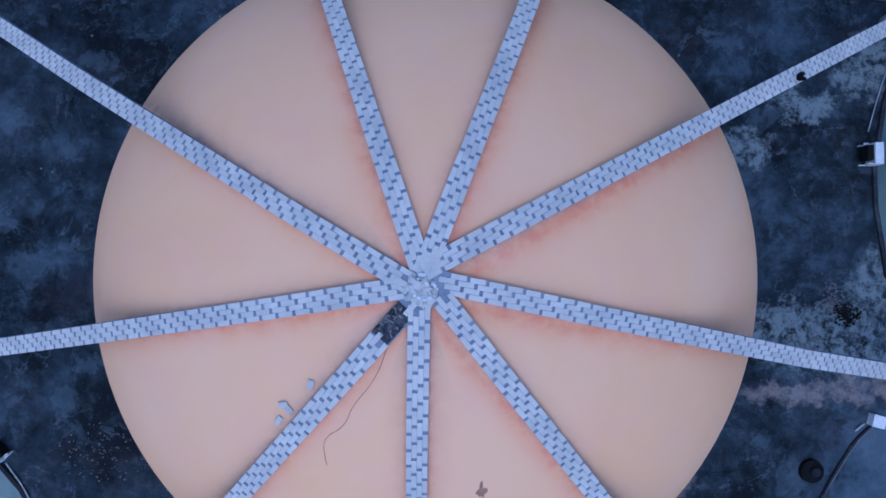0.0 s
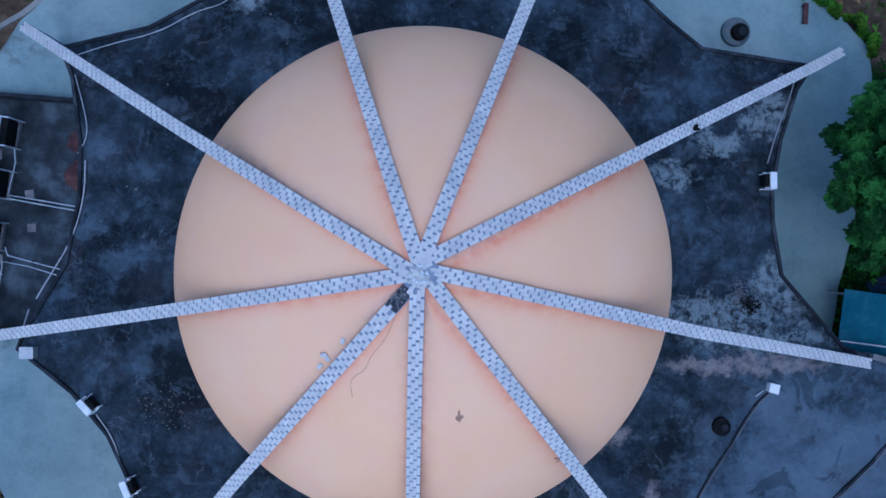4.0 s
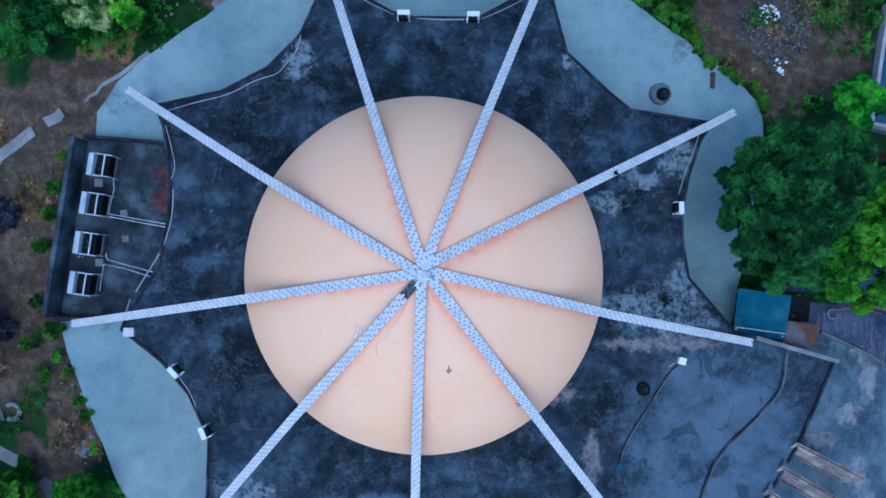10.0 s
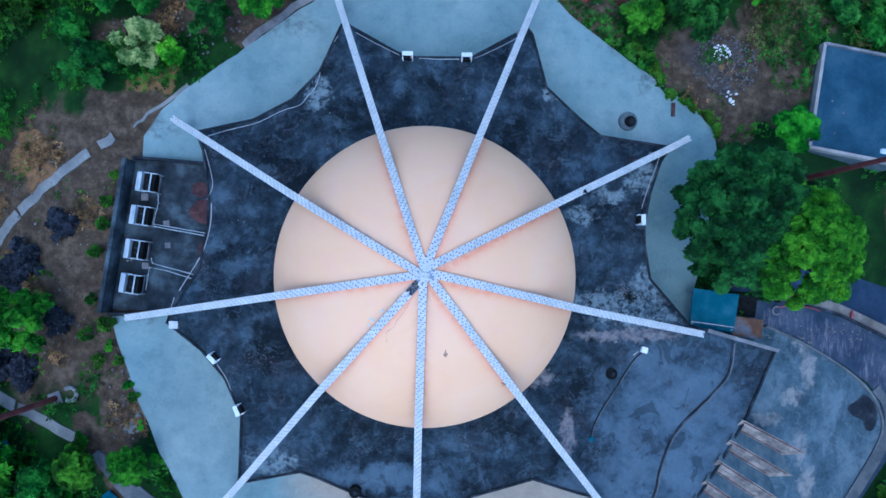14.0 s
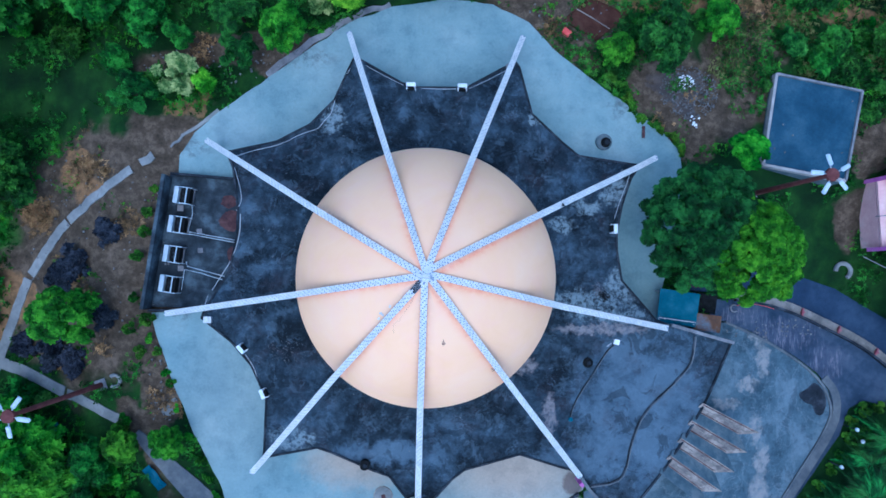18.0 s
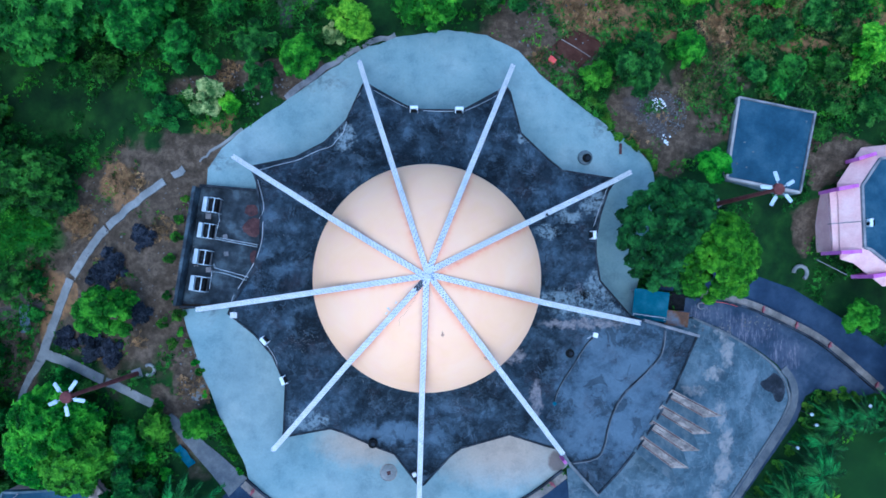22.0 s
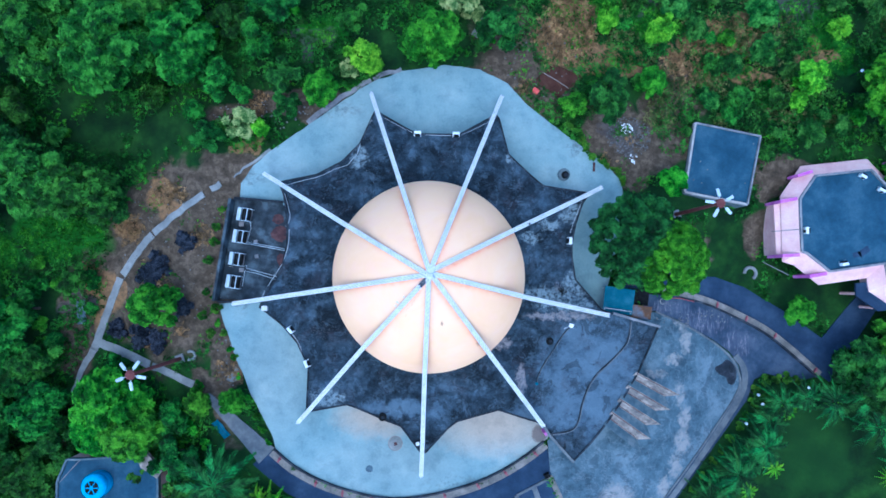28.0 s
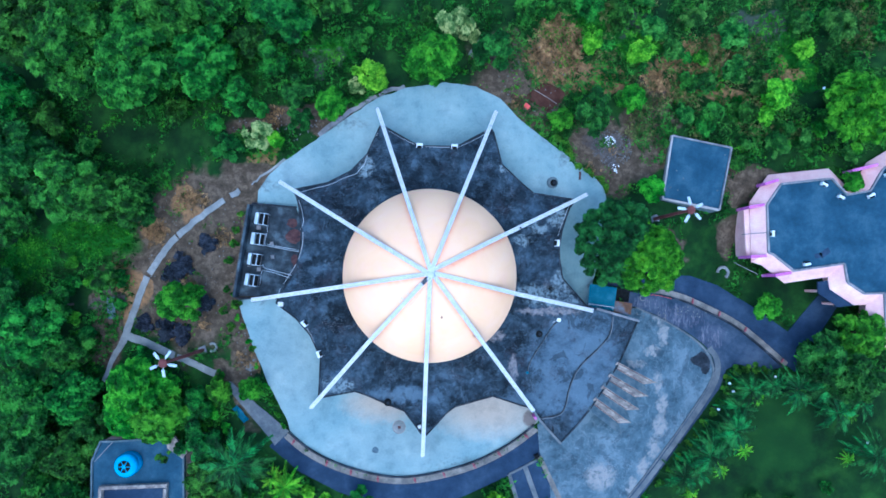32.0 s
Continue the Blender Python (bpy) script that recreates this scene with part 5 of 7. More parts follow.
def make_chiller():
    t = thing("condenser_unit", (0, 0, 0), "large white condenser with sloping hood and dark open frame", "air conditioner", "condensers in the plant yard")
    bm = bmesh.new()
    v = [bm.verts.new(p) for p in ((-0.62, -0.6, 0.15), (-0.20, -0.6, 0.15), (-0.20, 0.6, 0.15), (-0.62, 0.6, 0.15), (-0.62, -0.6, 0.80), (-0.20, -0.6, 1.05), (-0.20, 0.6, 1.05), (-0.62, 0.6, 0.80))]
    for f in ((0, 1, 2, 3), (4, 5, 6, 7), (0, 1, 5, 4), (1, 2, 6, 5), (2, 3, 7, 6), (3, 0, 4, 7)):
        bm.faces.new([v[i] for i in f])
    bmesh.ops.recalc_face_normals(bm, faces=bm.faces)
    bmesh.ops.bevel(bm, geom=bm.edges[:], offset=0.02, segments=1, affect='EDGES')
    part("hood", bm, M_PALESHEET, t, "white sloping sheet hood")
    bm = bmesh.new()
    box(bm, (0.22, 0, 0.50), (0.70, 1.06, 0.62), 0, 0.02)
    part("coil", bm, M_BLACK, t, "black finned coil")
    for y in (-0.58, 0.58):
        bm = bmesh.new()
        box(bm, (0.30, y, 0.98), (0.86, 0.05, 0.06))
        box(bm, (0.70, y, 0.5), (0.05, 0.05, 1.0))
        part("side_rail", bm, M_PALESHEET, t)
    bm = bmesh.new()
    box(bm, (0.36, 0, 0.99), (0.07, 1.14, 0.05))
    part("cross_rail", bm, M_PALESHEET, t)
    for y in (-0.2, 0.1):
        bm = bmesh.new()
        box(bm, (0.20, y, 0.83), (0.30, 0.10, 0.05), 0, 0.01)
        part("control_box", bm, M_DARKEDGE, t)
    for x in (-0.55, 0.55):
        bm = bmesh.new()
        box(bm, (x, 0, 0.08), (0.12, 1.2, 0.16))
        part("skid", bm, M_CEMENT, t)
    return t


chiller = make_chiller()
spots = [(-17.6, 5.85), (-17.95, 3.75), (-18.25, 1.62), (-18.5, -0.52)]
for x, y in spots[1:]:
    copy_thing(chiller, pose(x, y, 0.1, 0, 0, -8))
chiller.matrix_basis = pose(spots[0][0], spots[0][1], 0.1, 0, 0, -8)
# pipework in the yard
for line in ([(-17.05, 5.2), (-17.0, 4.6), (-17.3, 3.25), (-16.0, 3.02), (-14.3, 2.72), (-13.2, 2.5)], [(-17.25, 3.1), (-16.0, 2.86), (-14.3, 2.55), (-13.2, 2.35)],
             [(-17.4, 1.1), (-17.3, 0.75), (-16.4, 0.5), (-15.1, 0.15), (-14.4, -0.05)], [(-17.7, -0.95), (-17.5, 0.5), (-16.4, 0.28), (-15.2, -0.1), (-14.6, -0.3)]):
    t = thing("pipe_run", (*line[0], 0.1), "pair of white insulated refrigerant pipes on low feet", "pipe", "pipes in the plant yard")
    bm = bmesh.new()
    tube(bm, [(x, y, 0.42) for x, y in line], 0.024, 6)
    part("pipe", bm, M_PALESHEET, t)
    for x, y in line[1:-1]:
        bm = bmesh.new()
        box(bm, (x, y, 0.24), (0.08, 0.08, 0.30))
        part("foot", bm, M_CEMENT, t)
# pale cables that lie along the roof edge
for line, r in (([(-13.3, 8.2), (-11.8, 8.65), (-9.9, 9.05), (-8.6, 9.8), (-7.4, 10.1), (-7.1, 10.6), (-6.5, 11.2), (-6.2, 12.8), (-5.3, 14.4)], 0.035), ([(-13.15, 7.5), (-12.75, 6.2), (-12.55, 5.2), (-12.95, 4.5)], 0.035),
                ([(-12.65, 4.25), (-12.65, 2.9), (-13.1, 1.3), (-14.0, -0.1), (-14.5, -0.9)], 0.045), ([(-14.8, -1.3), (-15.0, -1.9)], 0.04), ([(-12.2, -5.2), (-11.55, -6.1), (-11.2, -7.3)], 0.035),
                ([(-0.4, 13.0), (0.6, 12.93), (2.0, 12.95)], 0.05), ([(-4.2, 14.6), (-3.0, 13.9), (-1.6, 13.2)], 0.03), ([(2.9, 13.0), (4.2, 13.6), (5.6, 14.4)], 0.03), ([(12.9, 4.0), (13.3, 5.2), (13.9, 6.6), (14.1, 7.2)], 0.03), ([(12.6, -4.5), (12.3, -4.7)], 0.05)):
    pts = dense(rounded(spread(line), 2, False), 0.25, False)
    bm = bmesh.new()
    r *= 0.62
    tube(bm, [(x, y, shell(x, y) + 0.03 + r) for x, y in pts], r, 6)
    tagged(link_mesh("roof_cable", bm, M_STEEL), "pale conduit lying loosely along the roof", "cable", "cables on the roof")


def small_box(name, x, y, z, size, a, m_, label, cat, lid=None):
    t = thing(name, (x, y, z), label, cat)
    bm = bmesh.new()
    box(bm, (x, y, z + size[2] / 2), size, a, 0.015)
    body = part("body", bm, m_, t)
    bm = bmesh.new()
    box(bm, (x, y, z + size[2] + 0.015), (size[0] * 1.06, size[1] * 1.06, 0.03), a, 0.006)
    part("lid", bm, lid or m_, body)
    return t


small_box("junction_box", 13.15, -4.48, shell(13.15, -4.48), (0.36, 0.34, 0.26), -15, M_WHITE, "white metal junction box on the porch roof", "junction box")
small_box("junction_box", 13.75, 7.35, shell(13.75, 7.35), (0.24, 0.32, 0.2), -28, M_CEMENT, "small grey-white box below a rib", "junction box")
small_box("junction_box", -15.0, -2.95, shell(-15, -2.95) - 0.1, (0.5, 0.42, 0.4), 0, M_STEEL, "grey metal box beside a rib", "junction box")
small_box("junction_box", 5.7, 14.9, shell(5.7, 14.9), (0.24, 0.24, 0.2), 20, M_CEMENT, "small grey box at the roof tip", "junction box")
small_box("junction_box", -0.95, -15.2, shell(-0.95, -15.2), (0.3, 0.3, 0.2), 20, M_STEEL, "small grey box at the roof tip", "junction box")
bm = bmesh.new()
cone(bm, (9.95, -9.8, shell(9.95, -9.8)), 0.17, 0.15, 0.12, 12)
tagged(link_mesh("plastic_lid", bm, M_SHEET), "small pale blue plastic lid on the roof", "lid")
for k, (x, y, r, h) in enumerate([(11.15, -5.9, 0.36, 0.22), (-4.15, -12.75, 0.36, 0.5)]):
    t = thing("roof_vent", (x, y, shell(x, y)), "black round roof vent with a raised cap", "vent")
    bm = bmesh.new()
    cone(bm, (x, y, shell(x, y) - 0.05), r, r * 0.92, h, 20)
    part("drum", bm, M_BLACK, t)
    bm = bmesh.new()
    cone(bm, (x + 0.05, y, shell(x, y) + h - 0.05), r * 0.42, r * 0.36, 0.10, 16)
    part("cap", bm, M_DARKEDGE, t)
GRIT_SW, GRIT_RUST, GRIT_BLACK = (-9.5, -5.0), (11.85, -0.8), (12.3, -1.35)
rnd = random.Random(31)
for k in range(34):
    a, r = rnd.uniform(0, 6.28), rnd.uniform(8.9, 12.4)
    x, y = r * math.cos(a), r * math.sin(a)
    s = rnd.uniform(0.03, 0.09)
    bm = bmesh.new()
    box(bm, (x, y, shell(x, y) + s * 0.3), (s, s * rnd.uniform(0.5, 1), s * 0.7), rnd.uniform(0, 90), s * 0.15)
    tagged(link_mesh("roof_litter", bm, M_RUBBLE), "small pale chip lying on the dark roof", "chip", "chips on the roof")



def roof_grit(cx, cy, rx, ry, count, size, seed, m_, label):
    """Loose grains that lie on the bitumen."""
    rnd = random.Random(seed)
    bm = bmesh.new()
    for i in range(count):
        a, q = rnd.uniform(0, 6.28), rnd.random() ** 0.7
        x, y = cx + rx * q * math.cos(a), cy + ry * q * math.sin(a)
        s = size * rnd.uniform(0.35, 1.3)
        box(bm, (x, y, shell(x, y) + s * 0.2), (s, s * rnd.uniform(0.4, 1), s * 0.5), rnd.uniform(0, 90))
    tagged(link_mesh("roof_grit", bm, m_), label, "grit", kind="stuff")


roof_grit(GRIT_SW[0], GRIT_SW[1], 1.4, 0.9, 170, 0.04, 61, M_RUBBLE, "pale grit washed together on the dark roof")
roof_grit(GRIT_RUST[0], GRIT_RUST[1], 0.40, 0.5, 110, 0.05, 62, M_RUST, "rusty brown leaf litter on the roof")
roof_grit(GRIT_BLACK[0], GRIT_BLACK[1], 0.5, 0.35, 200, 0.06, 63, M_BLACK, "black soot and litter on the roof")
roof_grit(GRIT_RUST[0] + 0.2, GRIT_RUST[1] - 0.5, 1.6, 1.4, 90, 0.04, 64, M_RUBBLE, "pale crumbs scattered on the roof")

# things on the apron
t = thing("well_ring", (13.1, 10.0, 0.2), "round concrete well head with a black opening", "well")
bm = bmesh.new()
cone(bm, (13.1, 10.0, 0.18), 0.62, 0.60, 0.16, 28)
part("rim", bm, M_GREYFOLD, t)
bm = bmesh.new()
cone(bm, (13.2, 9.95, 0.33), 0.36, 0.33, 0.22, 24)
drum = part("drum", bm, M_BLACK, t)
bm = bmesh.new()
cone(bm, (13.26, 9.93, 0.55), 0.20, 0.18, 0.04, 18)
part("lid", bm, M_DARKEDGE, drum)
t = thing("manhole", (-3.1, -15.75, 0.2), "round manhole slab with a rusty square cover", "manhole")
bm = bmesh.new()
cone(bm, (-3.1, -15.75, 0.19), 0.66, 0.65, 0.035, 28)
part("slab", bm, M_PATH, t)
bm = bmesh.new()
for i in range(28):
    a = 2 * math.pi * i / 28
    box(bm, (-3.1 + 0.66 * math.cos(a), -15.75 + 0.66 * math.sin(a), 0.215), (0.05, 0.155, 0.05), math.degrees(a))
part("edge", bm, M_TAN, t)
bm = bmesh.new()
box(bm, (-3.08, -15.78, 0.235), (0.30, 0.30, 0.04), 12, 0.01)
part("cover", bm, M_OXIDE, t)
bm = bmesh.new()
box(bm, (16.05, 10.75, 0.33), (0.22, 0.90, 0.06), -3, 0.01)
for y in (10.4, 11.1):
    box(bm, (16.05, y, 0.25), (0.18, 0.10, 0.12), -3)
tagged(link_mesh("plank", bm, M_OXIDE), "short reddish plank on low blocks", "plank")
bm = draped(dense(rounded([(-5.95, -18.1), (-5.6, -17.7), (-5.2, -17.9), (-5.2, -18.4), (-5.7, -18.45)], 2), 0.2, True, 0.05, 4), lambda x, y: 0.205, 0, 0.01, 3, True)
tagged(link_mesh("oil_stain", bm, M_PLAZA), "round dark stain on the apron", "stain", kind="structure")

# lean-to sheds beside the porch
shed = thing("sheet_shed", (17.9, -2.2, 0.0), "small shed with a blue sheet-metal roof", "shed")
P = [(16.65, -0.8), (19.5, -1.2), (19.25, -3.6), (16.45, -3.2)]
for i in range(4):
    u0, u1 = i / 4, (i + 1) / 4
    a0, a1 = Vector(P[0]).lerp(Vector(P[1]), u0), Vector(P[0]).lerp(Vector(P[1]), u1)
    b0, b1 = Vector(P[3]).lerp(Vector(P[2]), u0), Vector(P[3]).lerp(Vector(P[2]), u1)
    bm = bmesh.new()
    top = [(*a0, 1.62), (*a1, 1.62), (*b1, 1.36), (*b0, 1.36)]
    tv = [bm.verts.new((x, y, z + 0.006 * (i % 2))) for x, y, z in top]
    bv = [bm.verts.new((x, y, z - 0.03)) for x, y, z in top]
    bm.faces.new(tv)
    bm.faces.new(bv[::-1])
    for q in range(4):
        bm.faces.new((tv[q], bv[q], bv[(q + 1) % 4], tv[(q + 1) % 4]))
    part("roof_sheet", bm, M_SHEET, shed)
for (x, y) in ((16.8, -1.0), (19.3, -1.4), (19.1, -3.4), (16.6, -3.0)):
    bm = bmesh.new()
    box(bm, (x, y, 0.7), (0.08, 0.08, 1.4))
    part("post", bm, M_STEEL, shed)
bm = bmesh.new()
box(bm, (17.85, -3.05, 1.52), (2.7, 0.05, 0.03), -8)
part("seam", bm, M_STEEL, shed)
shed2 = thing("rusty_shed", (20.2, -3.3, 0.0), "low shed with a rusty sheet roof", "shed")
bm = bmesh.new()
box(bm, (20.2, -3.28, 1.2), (1.95, 1.2, 0.05), -8, 0.0, 3)
part("roof_sheet", bm, M_RUST, shed2)
bm = bmesh.new()
box(bm, (20.2, -3.28, 0.55), (1.8, 1.05, 1.25), -8)
part("side_wall", bm, M_DARKEDGE, shed2)
# black sheet on a dark base, added where only shadow lies beside the shed
bm = bmesh.new()
box(bm, (20.3, -1.9, 0.42), (1.8, 1.4, 0.05), -8)
part("dark_awning", bm, M_BLACK, shed2, "added black sheet that stands in for shadow beside the roof")
bm = bmesh.new()
box(bm, (20.3, -1.9, 0.2), (1.5, 1.1, 0.4), -8)
part("base", bm, M_DARKEDGE, shed2)
grate = thing("iron_grate", (19.65, -0.35, 0.1), "rusty iron grating leaning behind the shed", "grate")
for i in range(6):
    bm = bmesh.new()
    box(bm, (19.25 + 0.16 * i, -0.35, 0.45), (0.05, 0.75, 0.04), -4)
    part("bar", bm, M_OXIDE, grate)
bm = bmesh.new()
for y in (-0.72, 0.02):
    box(bm, (19.65, y, 0.42), (0.95, 0.06, 0.05), -4)
for x in (19.2, 20.1):
    for y in (-0.7, 0.0):
        box(bm, (x, y, 0.2), (0.05, 0.05, 0.45))
part("frame", bm, M_OXIDE, grate)


# ---- buildings round about ----
def offset_outline(poly, d):
    """Moves an anticlockwise outline outwards by d."""
    out = []
    n = len(poly)
    for k in range(n):
        a, b, c = Vector(poly[k - 1]), Vector(poly[k]), Vector(poly[(k + 1) % n])
        n1 = Vector(((b - a).y, -(b - a).x)).normalized()
        n2 = Vector(((c - b).y, -(c - b).x)).normalized()
        m = (n1 + n2)
        m = m / max(0.35, m.length_squared / 2)
        out.append(tuple(b + m * d))
    return out


def prism(poly, z0, z1):
    bm = bmesh.new()
    top = [bm.verts.new((x, y, z1)) for x, y in poly]
    bot = [bm.verts.new((x, y, z0)) for x, y in poly]
    n = len(poly)
    for k in range(n):
        bm.faces.new((bot[k], bot[(k + 1) % n], top[(k + 1) % n], top[k]))
    es = [bm.edges.get((top[k], top[(k + 1) % n])) for k in range(n)]
    bmesh.ops.triangle_fill(bm, edges=es)
    return bm


block = thing("store_block", (28.7, 11.2, -3.0), "small square block with a flat blue-grey roof", "building")
BP = [(26.1, 15.3), (24.9, 8.3), (31.2, 7.1), (32.7, 14.0)]
# wall plaster darkened for its shade as well as its stains
part("wall", prism(BP, -3.2, 0.12), M_GREYFOLD, block, "stained plastered walls with their shade put into the dark colour")
part("roof", prism([(0.985 * (x - 28.7) + 28.7, 0.985 * (y - 11.2) + 11.2) for x, y in BP], 0.0, 0.16), M_BLUEROOF, block)
for k in range(4):
    bm = bmesh.new()
    a, b = BP[k], BP[(k + 1) % 4]
    c = (28.7, 11.2)
    line = [(c[0] + 0.98 * (p[0] - c[0]), c[1] + 0.98 * (p[1] - c[1])) for p in (a, b)]
    band(bm, line, 0.20 if k in (0, 1) else 0.16, lambda x, y: 0.1, 0.0, 0.24)
    part("parapet", bm, M_CEMENT if k > 1 else M_WALL, block, "whitish weathered parapet")
rnd = random.Random(77)
for x, y in ((25.9, 9.6), (26.7, 9.3), (27.3, 10.6), (26.6, 11.4), (31.0, 9.3), (31.9, 13.2)):
    bm = bmesh.new()
    box(bm, (x, y, 0.19), (0.14, 0.10, 0.06), rnd.uniform(0, 90), 0.02)
    tagged(link_mesh("roof_litter", bm, M_RUBBLE), "pale chip lying on the block's flat roof", "chip", "chips on the block roof")

villa = thing("pink_villa", (42, 5, -3.2), "pink two-storey building with a flat roof and magenta-edged sunshades", "building")
VP = [(36.1, 2.55), (36.6, 2.4), (38.8, 0.65), (44.3, 1.45), (44.6, -0.55), (46.4, -1.75), (48.6, -1.7), (48.6, -6.4), (58.0, -6.4), (58.0, 13.0), (50.6, 12.7), (48.9, 11.7), (47.4, 9.3), (44.9, 8.85), (43.2, 10.6), (37.65, 9.97), (36.05, 7.7)]
part("wall", prism(VP, -5.0, 0.65), M_PINK, villa, "pink plastered walls")
part("roof", prism(offset_outline(VP, -0.05), 0.5, 0.68), M_BLUEROOF, villa, "flat blue-grey felt roof")
eave = offset_outline(VP, 1.25)
for k in range(len(VP)):
    n = (k + 1) % len(VP)
    a, b, c, d = VP[k], VP[n], eave[n], eave[k]
    if k in (8, 9):
        continue
    bm = bmesh.new()
    band(bm, [a, b], 0.2, lambda x, y: 0.6, 0, 0.30)
    part("parapet", bm, M_CEMENT, villa, "grey weathered roof kerb")
    bm = bmesh.new()
    drop = 1.15
    quad_slab(bm, [(*a, 0.78), (*b, 0.78), (*c, 0.78 - drop), (*d, 0.78 - drop)], 0.12)
    part("sunshade", bm, M_PINK, villa, "sloping pink sunshade")
# the broad western bay with its ledge and magenta cheeks
bm = bmesh.new()
quad_slab(bm, [(35.2, 7.45, -0.35), (35.4, 2.35, -0.35), (34.5, 2.25, -0.75), (34.3, 7.4, -0.75)], 0.14)
part("sunshade", bm, M_PINK, villa, "lower pink ledge of the bay")
bm = bmesh.new()
quad_slab(bm, [(35.8, 7.5, -1.0), (36.0, 2.4, -1.0), (34.6, 2.3, -1.2), (34.4, 7.4, -1.2)], 3.8)
part("bay_wall", bm, M_PINK, villa)
for p, q in (((35.9, 7.75), (34.2, 7.45)), ((37.5, 10.45), (36.0, 10.0)), ((36.0, 2.25), (34.3, 2.15)), ((38.6, 0.45), (36.9, 0.15)), ((48.5, 12.2), (45.6, 11.5))):
    bm = bmesh.new()
    band(bm, [p, q], 0.30, lambda x, y: -1.9, 0, 2.55)
    part("cheek_wall", bm, M_MAGENTA, villa, "magenta painted cheek wall")
bm = bmesh.new()
quad_slab(bm, [(42.2, -0.5, -0.5), (42.2, -1.7, -0.5), (44.4, -3.25, -0.5), (46.4, -3.0, -0.5), (46.4, -2.2, -0.5), (44.6, -0.2, -0.5)], 0.2)
part("porch_slab", bm, M_ASPHALT, villa, "dark flat porch slab")
for x, y in ((42.5, -1.5), (44.4, -2.9)):
    bm = bmesh.new()
    cone(bm, (x, y, -3.6), 0.14, 0.14, 3.0, 10)
    part("porch_column", bm, M_PINK, villa)
for p, q in (((33.9, 4.6, -0.5), (36.4, 4.75, 0.95)), ((33.4, 1.6, -1.3), (36.0, 0.3, -1.3))):
    bm = bmesh.new()
    tube(bm, [p, q], 0.035, 6)
    part("waste_pipe", bm, M_CEMENT, villa, "thin grey pipe")
for x, y, a in ((36.45, 4.6, 0), (40.1, 1.35, 100), (42.2, 9.9, 60), (44.0, 8.55, 60), (47.3, 8.8, -65), (49.2, 11.2, -55)):
    copy_thing(unit, pose(x, y, 0.69, 0, 0, a))
bm = bmesh.new()
box(bm, (42.3, 2.6, 0.70), (1.2, 0.6, 0.03), 35, 0.0)
box(bm, (41.6, 2.3, 0.70), (0.8, 0.5, 0.03), 10, 0.0)
tagged(link_mesh("tar_patch", bm, M_ASPHALT), "black tar patch on the flat roof", "patch")

pav = thing("tank_house", (-29.5, -20.5, -2.6), "small flat-roofed building with a dark roof and pale frame", "building")
TP = [(-33.2, -16.9), (-34.0, -18.9), (-33.8, -27.0), (-24.6, -27.0), (-24.9, -18.1), (-26.8, -16.6), (-32.1, -16.9)]
part("wall", prism(TP, -4.0, 0.9), M_PINK, pav, "faded pink walls")
part("roof", prism(offset_outline(TP, -0.05), 0.8, 0.95), M_BLUEROOF, pav)
for k in range(len(TP)):
    bm = bmesh.new()
    band(bm, [TP[k], TP[(k + 1) % len(TP)]], 0.18, lambda x, y: 0.85, 0, 0.30)
    part("parapet", bm, M_GREYFOLD, pav)
bm = bmesh.new()
quad_slab(bm, [(-26.9, -16.0, 1.25), (-26.4, -17.6, 1.25), (-24.9, -18.6, 1.25), (-24.4, -17.9, 1.25), (-26.0, -16.2, 1.25)], 0.3)
part("sunshade", bm, M_TAN, pav, "pinkish-grey sunshade")
bm = bmesh.new()
band(bm, [(-33.0, -21.4), (-26.3, -21.2)], 0.34, lambda x, y: 1.0, 0, 0.55)
part("frame_beam", bm, M_TAN, pav, "weathered pinkish-grey frame beam")
for x in (-32.9, -26.5):
    bm = bmesh.new()
    band(bm, [(x, -21.5), (x, -26.5)], 0.30, lambda x, y: 1.0, 0, 0.52)
    part("frame_beam", bm, M_TAN, pav, "weathered pinkish-grey frame beam")
for y in (-18.6, -18.9):
    bm = bmesh.new()
    tube(bm, [(-33.4 + (y + 18.6), y, 1.25), (-31.9 + (y + 18.6), y + 1.7, 1.25)], 0.035, 6)
    part("pipe", bm, M_CEMENT, pav)
bm = bmesh.new()
box(bm, (-29.7, -23.9, 0.99), (6.0, 4.6, 0.06))
part("court_floor", bm, M_ASPHALT, pav, "dark court floor inside the frame")
tank = thing("water_tank", (-30.1, -19.0, 0.95), "round bright blue plastic water tank with black lid", "water tank")
bm = bmesh.new()
prof = [(1.12, 0.0), (1.16, 0.25), (1.10, 0.3), (1.16, 0.36), (1.16, 0.75), (1.10, 0.8), (1.16, 0.86), (1.14, 1.25), (0.98, 1.45), (0.62, 1.58)]
rings = [[bm.verts.new((-30.1 + r * math.cos(a), -19.0 + r * math.sin(a), 0.95 + z)) for a in [2 * math.pi * i / 32 for i in range(32)]] for r, z in prof]
for r0, r1 in zip(rings, rings[1:]):
    for i in range(32):
        bm.faces.new((r0[i], r0[(i + 1) % 32], r1[(i + 1) % 32], r1[i]))
bm.faces.new(rings[-1])
bm.faces.new(rings[0][::-1])
part("body", bm, M_TANK, tank, smooth=True)
bm = bmesh.new()
cone(bm, (-30.1, -19.0, 2.5), 0.62, 0.60, 0.08, 28)
lid = part("lid", bm, M_BLACK, tank)
for i in range(6):
    bm = bmesh.new()
    box(bm, (-30.1 + 0.36 * math.cos(i * 1.047), -19.0 + 0.36 * math.sin(i * 1.047), 2.59), (0.46, 0.06, 0.03), i * 60)
    part("lid_rib", bm, M_TANK, lid)
